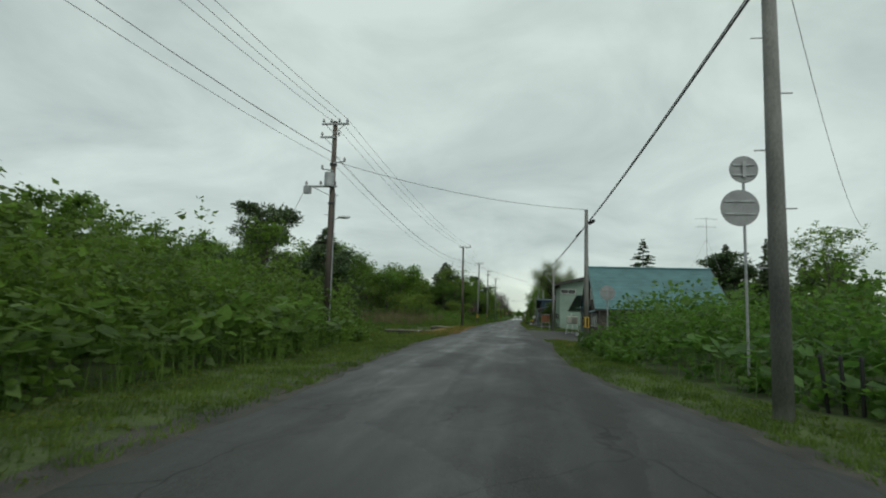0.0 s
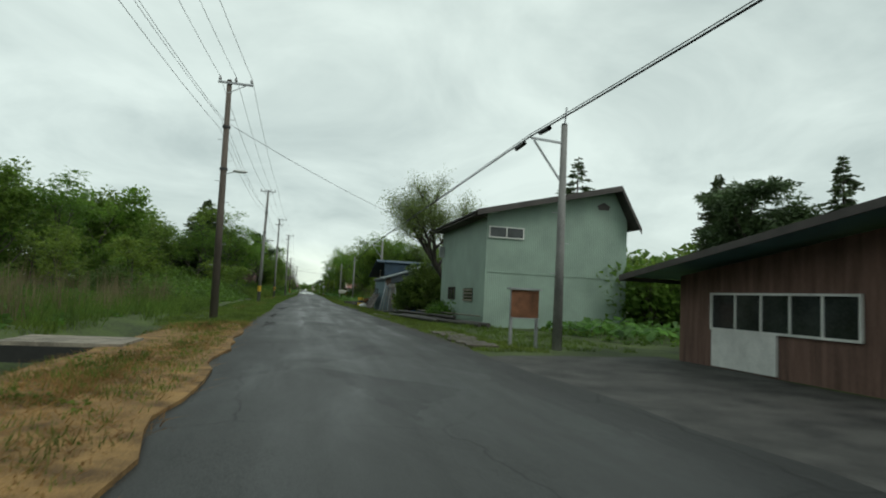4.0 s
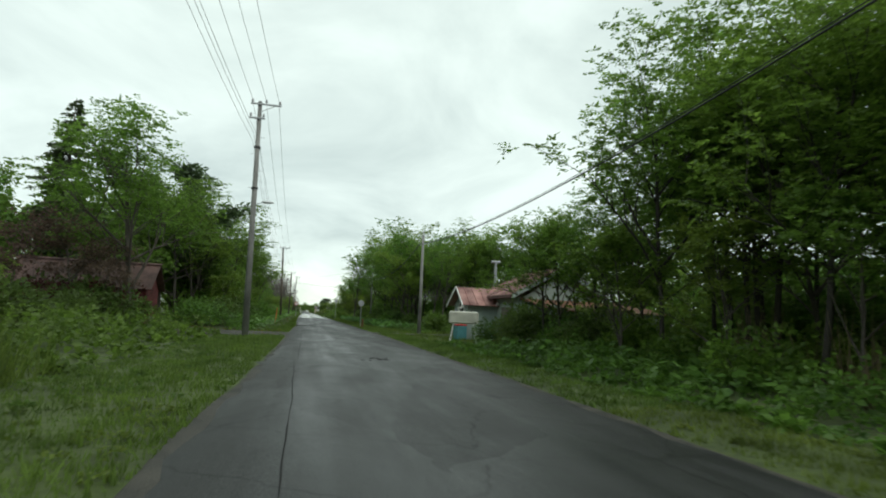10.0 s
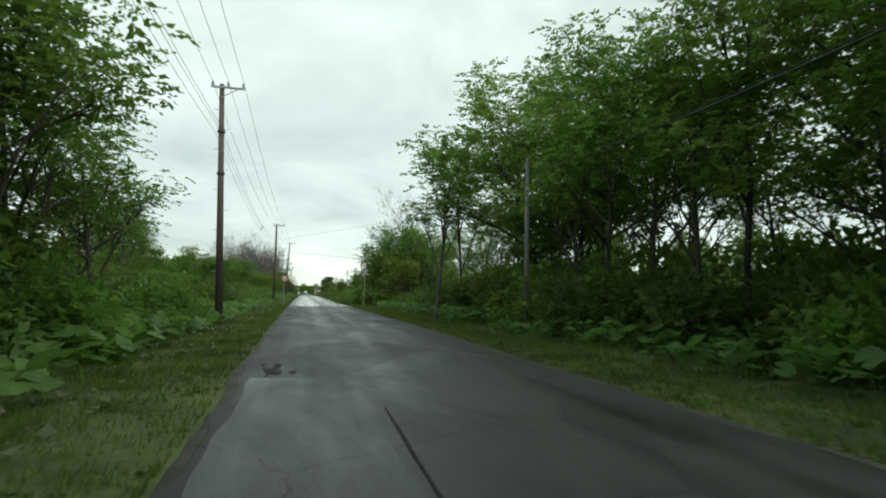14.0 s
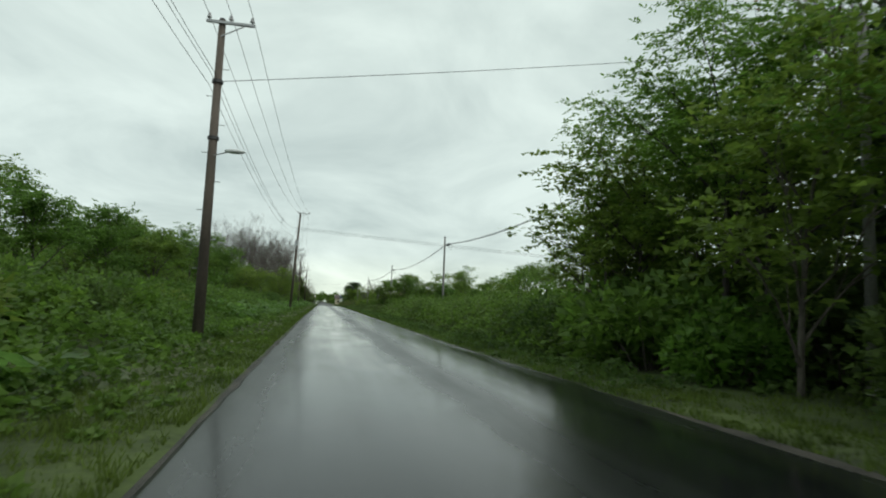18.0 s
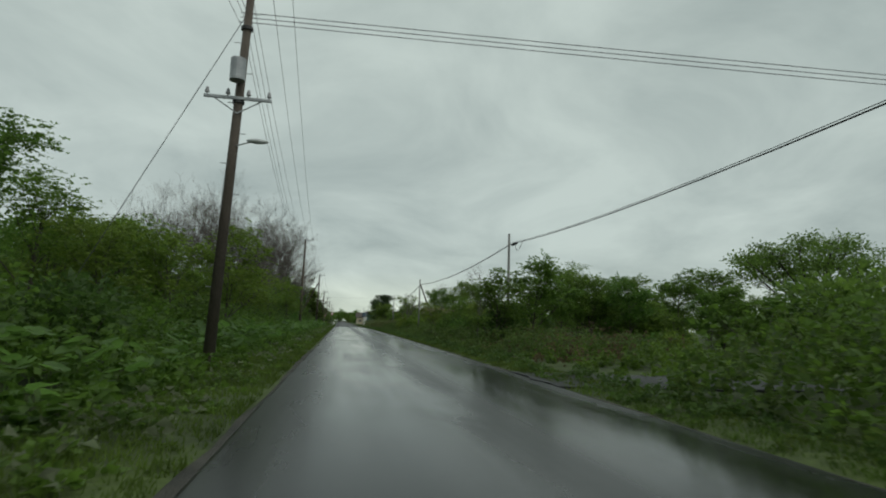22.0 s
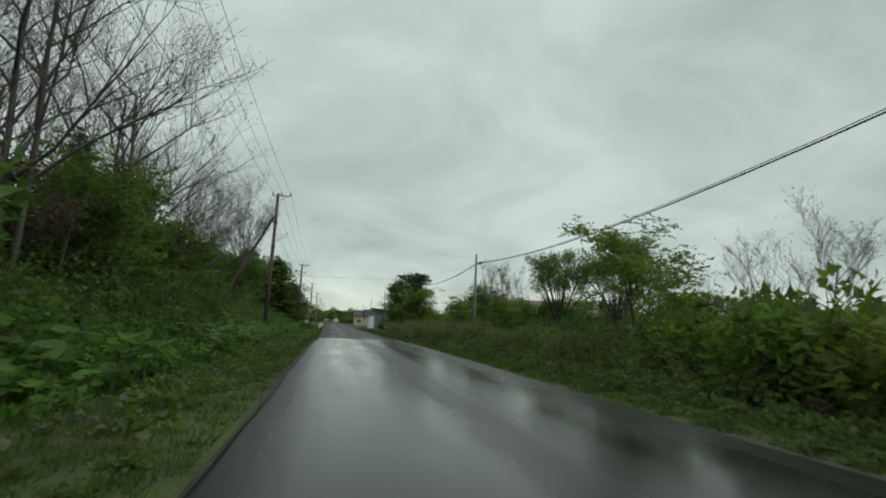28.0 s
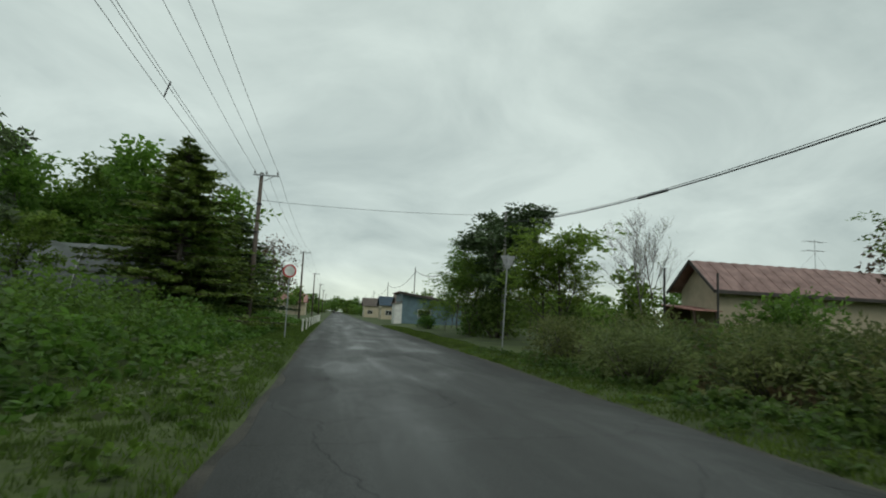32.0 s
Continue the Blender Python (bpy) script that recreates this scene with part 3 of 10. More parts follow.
def sprays(rng, tips, n, leaf, clump, flat, droop, per=9):
    """Places and directions of leaflets set in pairs along short drooping twigs round the tips."""
    m = max(1, n // per)
    k = rng.integers(0, len(tips), m)
    off = rng.normal(0, 1, (m, 3))
    off /= np.linalg.norm(off, axis=1, keepdims=True)
    off *= (rng.uniform(0, 1, (m, 1)) ** 0.5) * clump * rng.uniform(0.55, 1.3, len(tips))[k][:, None]
    off[:, 2] *= flat
    base = tips[k] + off
    base[:, 2] = np.maximum(base[:, 2], 0.15)
    d = off + rng.normal(0, 0.6 * clump, (m, 3))
    d[:, 2] *= 0.3
    d /= np.linalg.norm(d, axis=1, keepdims=True) + 1e-9
    d[:, 2] += 0.12
    side = np.stack([-d[:, 1], d[:, 0], np.zeros(m)], 1)
    length = leaf * rng.uniform(2.0, 3.6, m)
    q = np.arange(per)
    t = np.ceil(q / 2) / max(1, per // 2)
    t = 1.0 - t * 0.85
    pos = base[:, None] + d[:, None] * (length[:, None] * t[None])[..., None]
    pos[..., 2] -= (0.25 + droop) * length[:, None] * t[None] ** 2
    sg = np.where(q == 0, 0.0, np.where(q % 2, 1.0, -1.0))
    dirs = side[:, None] * sg[None, :, None] * 0.9 + d[:, None] * np.where(q == 0, 1.0, 0.55)[None, :, None]
    dirs = dirs + rng.normal(0, 0.22, (m, per, 3))
    dirs[..., 2] -= 0.15 + droop
    return pos.reshape(-1, 3), dirs.reshape(-1, 3)


def tubes_mesh(name, segs, material, sides=6):
    """Tapered limbs: rows of p0, p1, r0, r1."""
    s = np.asarray(segs, float).reshape(-1, 8)
    p0, p1, r0, r1 = s[:, :3], s[:, 3:6], s[:, 6], s[:, 7]
    d = p1 - p0
    d = d / (np.linalg.norm(d, axis=1, keepdims=True) + 1e-9)
    ref = np.where(np.abs(d[:, 2:3]) > 0.9, np.array([[1.0, 0, 0]]), np.array([[0, 0, 1.0]]))
    u = np.cross(d, ref)
    u /= np.linalg.norm(u, axis=1, keepdims=True) + 1e-9
    w = np.cross(d, u)
    a = np.arange(sides) * 2 * np.pi / sides
    ring = u[:, None] * np.cos(a)[None, :, None] + w[:, None] * np.sin(a)[None, :, None]
    v = np.concatenate([p0[:, None] + ring * r0[:, None, None], p1[:, None] + ring * r1[:, None, None]], axis=1)
    k = np.arange(sides)
    f = np.stack([k, (k + 1) % sides, (k + 1) % sides + sides, k + sides], axis=1).ravel()
    idx = (np.arange(len(s))[:, None] * 2 * sides + f[None]).ravel()
    return raw_mesh(name, v, idx, np.full(len(s) * sides, 4), material, True)


def line_tube(name, pts, r, material, sides=5):
    """One unbroken round tube through the points."""
    p = np.asarray(pts, float)
    d = np.gradient(p, axis=0)
    d /= np.linalg.norm(d, axis=1, keepdims=True) + 1e-9
    u = np.cross(d, np.array([[0.02, 0.01, 1.0]]))
    u /= np.linalg.norm(u, axis=1, keepdims=True) + 1e-9
    w = np.cross(d, u)
    a = np.arange(sides) * 2 * np.pi / sides
    v = p[:, None] + r * (u[:, None] * np.cos(a)[None, :, None] + w[:, None] * np.sin(a)[None, :, None])
    k = np.arange(sides)
    f = np.stack([k, (k + 1) % sides, (k + 1) % sides + sides, k + sides], axis=1).ravel()
    idx = (np.arange(len(p) - 1)[:, None] * sides + f[None]).ravel()
    return raw_mesh(name, v, idx, np.full((len(p) - 1) * sides, 4), material, True)


def sub(name, mesh, parent):
    ob = new(name, mesh)
    ob.parent = parent
    return ob


# edges of the road along its length
LY = [-120, -25, -17, -10, -5, 2, 20, 40, 60, 75, 90, 110, 135, 150, 165, 190, 230, 280, 330, 400, 412, 424, 450, 520, 900]
LX = [3.5, 1.0, 0.6, 0.2, -0.1, -0.55, -0.5, -1.3, -1.35, -1.65, -1.55, -1.45, -1.0, -0.95, -0.7, -0.95, -1.15, -1.25, -1.1, -1.0, -0.82, -0.86, -1.1, -1.3, -1.3]
RY = [-120, -25, -17, -12, -8, 0, 7, 13, 21, 34, 50, 60, 80, 90, 105, 135, 150, 180, 230, 255, 290, 315, 345, 405, 422, 445, 470, 900]
RX = [10.5, 7.6, 7.0, 6.0, 5.5, 5.5, 5.8, 5.3, 5.05, 4.8, 4.6, 4.5, 4.1, 3.9, 4.1, 4.5, 4.65, 4.75, 4.9, 4.6, 4.85, 5.2, 5.45, 5.5, 4.85, 4.95, 5.0, 5.0]


def edge_l(y):
    return np.interp(y, LY, LX)


def edge_r(y):
    return np.interp(y, RY, RX)


def track(x, y):
    """Whether a place lies on one of the two gravel tracks beside the road."""
    return ((x < -0.9) & (x > -9.0) & (y > 142.9) & (y < 148.9)) | ((x > 4.5) & (x < 15.5) & (y > 151.2 + (x - 4.6) * 0.19) & (y < 154.2 + (x - 4.6) * 0.19))


def ground_z(x, y):
    """Height of the ground beside the road."""
    x, y = np.asarray(x, float), np.asarray(y, float)
    dl = edge_l(y) - x
    dr = x - edge_r(y)
    d = np.maximum(dl, dr)
    z = np.where(d < 0, -0.07, np.interp(d, [0, 0.15, 1.2, 2.5, 5, 12], [-0.035, 0.0, 0.02, -0.06, 0.0, 0.05]))
    hill = np.clip((-x - 13) / 30, 0, 1.6) * np.interp(y, [-80, 30, 90, 120], [5.0, 3.5, 0.8, 0.3])
    bank = np.clip((-x - 4.2) / 6, 0, 1) * np.interp(y, [215, 260, 430, 450], [0, 0.7, 0.7, 0.0])
    bump = 0.05 * np.sin(x * 0.9 + 1.3) * np.sin(y * 0.55) * (d > 1)
    ditch = -0.8 * np.clip(1.25 - np.abs(x + 4.9) / 1.2, 0, 1) * np.interp(y, [12, 17, 41, 46], [0, 1, 1, 0])
    sunk = track(x, y) | ((x > 4.5) & (x < 10.2) & (y > 11) & (y < 36.5)) | ((x >= 10.2) & (x < 20.3) & (y > 14) & (y < 17))
    return z + hill + bank + bump * (1 - sunk) + ditch - 0.06 * sunk


# ---- ground and road ----
def build_ground():
    xs = np.concatenate([[-3000, -900, -300, -140, -90, -65], np.arange(-48, -14, 4), np.arange(-14, 15.01, 0.75), np.arange(18, 60, 5), [75, 110, 160, 320, 900, 3000]])
    ys = np.concatenate([[-3000, -800, -250, -130], np.arange(-80, 560, 2.5), np.arange(560, 900, 25), [1000, 1400, 2200, 3000]])
    X, Y = np.meshgrid(xs, ys)
    Z = ground_z(X, Y)
    nx, ny = len(xs), len(ys)
    i = np.arange(ny - 1)[:, None] * nx + np.arange(nx - 1)[None]
    f = np.stack([i, i + 1, i + 1 + nx, i + nx], axis=-1).ravel()
    ob = new("ground", raw_mesh("ground", np.stack([X, Y, Z], -1), f, np.full((nx - 1) * (ny - 1), 4), M_GROUND, True))
    tagged(ob, "green weedy meadow and soil beside the road", "ground", kind="structure")


def build_road(name, y0, y1, step, material, label, rag, z=0.0):
    rng = np.random.default_rng(int(y0) + 500)
    ys = np.arange(y0, y1 + 1e-6, step)
    n = len(ys)
    l = edge_l(ys) + rng.normal(0, rag, n) - 0.5 * rag
    r = edge_r(ys) + rng.normal(0, rag, n)
    cols = np.array([0, 0, 0.01, 0.25, 0.5, 0.75, 0.99, 1, 1])
    X = l[:, None] + (r - l)[:, None] * cols[None]
    Zp = np.array([-0.08, -0.02, 0, 0.012, 0.02, 0.012, 0, -0.02, -0.08]) + z
    Y = np.repeat(ys[:, None], len(cols), 1)
    Z = np.repeat(Zp[None], n, 0)
    k = len(cols)
    i = np.arange(n - 1)[:, None] * k + np.arange(k - 1)[None]
    f = np.stack([i, i + 1, i + 1 + k, i + k], axis=-1).ravel()
    ob = new(name, raw_mesh(name, np.stack([X, Y, Z], -1), f, np.full((n - 1) * (k - 1), 4), material, True))
    return tagged(ob, label, "road", kind="structure")


def blob_patch(name, cx, cy, rx, ry, material, label, seed, z=0.024, n=40, jag=0.18):
    """A flat patch with an uneven outline, a few millimetres proud of the road."""
    rng = np.random.default_rng(seed)
    a = np.arange(n) * 2 * np.pi / n
    rad = 1 + np.convolve(rng.normal(0, jag, n + 4), np.ones(3) / 3, "same")[:n]
    bm = bmesh.new()
    top = [bm.verts.new((cx + rx * r * math.cos(t), cy + ry * r * math.sin(t), z)) for r, t in zip(rad, a)]
    low = [bm.verts.new((v.co.x * 1.0, v.co.y, -0.05)) for v in top]
    bm.faces.new(top)
    for q in range(n):
        bm.faces.new((top[q], low[q], low[(q + 1) % n], top[(q + 1) % n]))
    ob = part(name, bm, material)
    return tagged(ob, label, "road patch", kind="structure")


build_ground()
build_road("road_old_south", -120, 231.4, 0.7, M_ROAD_OLD, "old patched grey asphalt lane, damp from rain", 0.07)
build_road("road_wet_middle", 229.6, 410.9, 0.9, M_ROAD_WET, "newer dark asphalt lane, wet and reflecting the sky", 0.02, 0.012)
build_road("road_old_north", 408.6, 1500, 0.9, M_ROAD_OLD, "old grey asphalt lane running on to the village", 0.05)


# ---- overhead line poles, wires ----
def utility_pole(name, x, y, h, lean, material, label, arms=(), lamp=None, stripe=None, steps=True, transformer=False, r=0.16, z0=-0.3):
    """A pole leaning by lean = (dx, dy) at its top. arms: height, left reach, right reach, number of insulators."""
    p = thing(name, label, "utility pole", (x, y, 0))
    top = Vector((lean[0], lean[1], h))
    def at(z):
        return Vector((lean[0] * z / h, lean[1] * z / h, z))
    part("shaft", rod(at(z0), top, r, r * 0.62, 14), material, p, smooth=True)
    part("cap", rod(at(h - 0.01), at(h + 0.05), r * 0.66, r * 0.5, 14), M_DARKMETAL, p)
    for (ah, la, ra, count) in arms:
        c = at(ah)
        arm = part("crossarm", bar(c + Vector((-la, -r * 0.75, 0)), c + Vector((ra, -r * 0.75, 0)), 0.08, 0.08), M_GALV, p)
        for k in range(count):
            xx = -la + 0.08 + (la + ra - 0.16) * k / max(1, count - 1)
            if abs(xx) < 0.12:
                xx += 0.22
            bm = rod(c + Vector((xx, -r * 0.75, 0.03)), c + Vector((xx, -r * 0.75, 0.13)), 0.025, 0.025, 8)
            rod(c + Vector((xx, -r * 0.75, 0.11)), c + Vector((xx, -r * 0.75, 0.17)), 0.07, 0.06, 10, bm)
            rod(c + Vector((xx, -r * 0.75, 0.18)), c + Vector((xx, -r * 0.75, 0.26)), 0.055, 0.035, 10, bm)
            part("insulator", bm, M_PORC, p)
        for sgn, reach in ((-1, la), (1, ra)):
            if reach > 0.5:
                part("brace", bar(c + Vector((sgn * reach * 0.7, -r * 0.6, -0.03)), c + Vector((0, -r * 0.6, -0.45)), 0.03, 0.03), M_GALV, p)
    if steps:
        z = 2.2
        k = 0
        while z < h - 1.0:
            s = 1 if k % 2 else -1
            c = at(z)
            part("step_bolt", rod(c + Vector((s * r * 0.6, 0, 0)), c + Vector((s * (r + 0.14), 0, 0)), 0.012, 0.012, 6), M_GALV, p)
            z += 0.9
            k += 1
    if lamp:
        c = at(lamp)
        arm = part("lamp_bracket", rod(c + Vector((0.05, -r * 0.5, 0)), c + Vector((0.55, -0.25, 0.12)), 0.02, 0.02, 8), M_GALV, p)
        bm = bmesh.new()
        bmesh.ops.create_uvsphere(bm, u_segments=12, v_segments=8, radius=1, matrix=Matrix.Translation(c + Vector((0.72, -0.3, 0.13))) @ Matrix.Diagonal((0.32, 0.11, 0.075, 1)))
        part("street_lamp", bm, M_LAMP, p, "small white street lamp head", True)
    for b0 in ([h * 0.62, h * 0.8] if arms else []):
        c = at(b0)
        part("band", rod(c - Vector((0, 0, 0.05)), c + Vector((0, 0, 0.05)), r * 1.0, r * 0.98, 14), M_DARKMETAL, p)
    if stripe:
        zc = stripe
        q0, q1 = at(zc - 0.28), at(zc + 0.28)
        rr = r * 1.0 + 0.012
        part("warning_sleeve", rod(q0, q1, rr, rr, 20), M_YELLOW, p, "yellow warning sleeve with black upright bars")
        for k in range(7):
            a = 2 * math.pi * (k + 0.5) / 7
            o = Vector((math.cos(a) * (rr + 0.003), math.sin(a) * (rr + 0.003), 0))
            part("black_bar", bar(q0 + o + Vector((0, 0, 0.03)), q1 + o - Vector((0, 0, 0.03)), 0.105, 0.014), M_BLACK, p)
    if transformer:
        c = at(h * (0.72 if lean[0] < 0.3 else 0.685))
        part("transformer", rod(c + Vector((-0.05, -0.34, -0.3)), c + Vector((-0.05, -0.34, 0.35)), 0.22, 0.22, 16), M_GALV, p, "small grey pole transformer")
    return p


LEFT = [  # x, y, height, lean at the top, brown stained
    (-4.55, 0.25, 10.2, -0.05, 1), (-3.2, 48.5, 10.2, -0.15, 1), (-3.9, 83.1, 11.2, 0.15, 0), (-4.05, 117.2, 12.4, 0.0, 0),
    (-3.05, 142.5, 12.2, -0.2, 0), (-3.45, 198.8, 10.5, -0.35, 1), (-3.55, 249.6, 10.1, 0.0, 1), (-3.7, 305.5, 12.3, 0.6, 1),
    (-4.85, 361.0, 11.3, 0.05, 1), (-4.85, 410.5, 10.7, 0.2, 1), (-4.8, 451.2, 9.2, 0.1, 1), (-4.8, 500.0, 9.5, 0.0, 1), (-4.8, 548.0, 9.5, 0.0, 1), (-4.8, 600.0, 9.5, 0.0, 1), (-4.8, 655.0, 9.5, 0.0, 1), (-4.8, 715.0, 9.5, 0.0, 1)]
RIGHT = [  # x, y, height
    (7.97, -15.9, 8.4), (7.68, 7.0, 7.3), (7.62, 38.2, 6.65), (8.2, 83.0, 6.9), (8.3, 118.0, 7.2), (8.55, 155.8, 7.6), (9.1, 194.6, 7.2), (10.2, 240.0, 7.4), (10.76, 281.9, 7.6),
    (11.3, 326.1, 7.7), (10.8, 367.9, 7.4), (11.1, 410.6, 7.1), (11.0, 453.5, 8.5), (12.8, 511.0, 9.2), (12.8, 560.0, 9.0), (12.8, 612.0, 9.0), (12.8, 668.0, 9.0), (12.8, 725.0, 9.0)]


def build_poles():
    for k, (x, y, h, lean, br) in enumerate(LEFT):
        arms = [(h - 0.12, 0.45, 1.0, 3)]
        lamp = stripe = None
        tr = False
        label = "tall %s utility pole with a steel crossarm" % ("brown-stained concrete" if br else "grey concrete")
        if k == 0:
            arms = [(h - 0.12, 0.6, 0.7, 4), (h - 0.75, 0.65, 0.1, 2), (h - 3.1, 1.3, 0.25, 3)]
            tr, lamp = True, 5.5
            label = "brown utility pole with several crossarms and a transformer"
        if k == 1:
            lamp = 6.1
        if k == 2:
            arms, lamp, stripe = [(h - 0.12, 0.75, 0.75, 4)], 6.0, 1.25
            label = "grey concrete utility pole with a yellow and black sleeve"
        if k == 3:
            arms, stripe = [(h - 0.12, 0.3, 1.1, 3), (h - 1.0, 0.55, 0.65, 4)], 1.3
            label = "grey concrete utility pole with two crossarms and a striped sleeve"
        if k == 4:
            arms, lamp = [(h - 0.12, 0.45, 1.1, 3), (h - 0.9, 0.5, 0.3, 2)], 6.7
        if k == 6:
            lamp = 5.7
        if k == 7:
            arms, lamp, tr = [(h - 0.12, 0.3, 1.2, 3), (h - 4.6, 0.95, 0.95, 4)], 6.3, True
            label = "leaning brown utility pole with two crossarms and a street lamp"
        lean_y = -1.0 if k == 7 else 0.0
        pole = utility_pole("utility_pole", x, y, h, (lean, lean_y), M_POLE_BR if br else M_CONC, label, arms, lamp, stripe, k < 11, tr, 0.17, -0.3)
        if k == 0:
            for zz, sx in ((h - 2.0, 0.55), (h - 2.35, -0.5)):
                part("wire_bracket", bar((0, -0.14, zz), (sx, -0.2, zz + 0.06), 0.05, 0.05), M_GALV, pole)
                part("insulator", rod((sx, -0.2, zz + 0.06), (sx, -0.2, zz + 0.24), 0.06, 0.045, 10), M_PORC, pole)
            part("fuse_box", box(-1.3, -0.35, h - 3.45, -1.0, -0.1, h - 3.12), M_GALV, pole, "small grey switch box")
            part("conduit", rod((0.17, -0.05, 0.4), (0.14, -0.05, h - 3.4), 0.03, 0.03, 8), M_GALV, pole)
        if k == 9:
            part("raking_strut", rod((-4.6, 0.5, -0.2), (0.05, 0, 9.0), 0.13, 0.11, 12), M_POLE_BR, pole, "dark raking strut pole")
    for k, (x, y, h) in enumerate(RIGHT):
        stripe = 1.18 if k == 1 else None
        lab = "grey concrete telephone pole carrying a thick black cable"
        if k == 1:
            lab = "grey concrete telephone pole with a yellow and black sleeve"
        p = utility_pole("telephone_pole", x, y, h, (0, 0), M_CONC, lab, (), None, stripe, k in (0, 2, 3), False, 0.15 if k < 6 else 0.12, -0.3)
        if k in (2, 3):  # a bracket that reaches towards the road
            part("bracket_arm", bar((0, 0, h - 0.55), (-1.05, 0, h - 0.5), 0.06, 0.06), M_GALV, p)
            part("bracket_strut", bar((0, 0, h - 1.8), (-0.95, 0, h - 0.56), 0.05, 0.05), M_GALV, p)
            part("mast", bar((0, 0, h - 0.1), (0.05, 0, h + 0.55), 0.04, 0.04), M_GALV, p)
        if k == 5:
            part("mast", bar((-0.1, 0, h - 0.1), (0, 0, h + 0.5), 0.03, 0.03), M_GALV, p)
            part("mast", bar((0.1, 0, h - 0.1), (0, 0, h + 0.5), 0.03, 0.03), M_GALV, p)
        if k in (1, 8, 9, 11):
            part("cable_closure", rod((0.15, -0.25, h - 0.75), (0.3, -0.8, h - 0.7), 0.09, 0.09, 12), M_CABLE, p, "black cable joint closure")
        if k in (8, 9, 11):  # slack cable hung beside the joint
            bm = bmesh.new()
            pts = [Vector((0.2 + 0.1 * q / 9, -0.75 - 1.5 * q / 9, h - 0.7 - 0.55 * math.sin(math.pi * (q / 9) ** 0.7))) for q in range(10)]
            for a, b in zip(pts[:-1], pts[1:]):
                rod(a, b, 0.014, 0.014, 6, bm)
            part("slack_loop", bm, M_CABLE, p, "slack loop of black cable")
        if k == 10:
            part("raking_strut", rod((2.9, 0.5, -0.3), (0.1, 0, h - 0.7), 0.1, 0.09, 12), M_POLE_BR, p, "brown raking strut pole")


def wire(name, pts, r, sag, label, material, per=14):
    """A wire hung from point to point, as one round tube."""
    line = []
    for a, b in zip(pts[:-1], pts[1:]):
        a, b = np.array(a, float), np.array(b, float)
        s = (sag[min(len(line) // per, len(sag) - 1)] if isinstance(sag, tuple) else sag) * ((b - a)[1] / 40.0) ** 2
        for q in range(per):
            t = q / per
            c = a + (b - a) * t
            c[2] -= 4 * s * t * (1 - t)
            line.append(c)
    line.append(np.array(pts[-1], float))
    ob = new(name, line_tube(name, line, r, material))
    return tagged(ob, label, "overhead wire", "overhead wires")


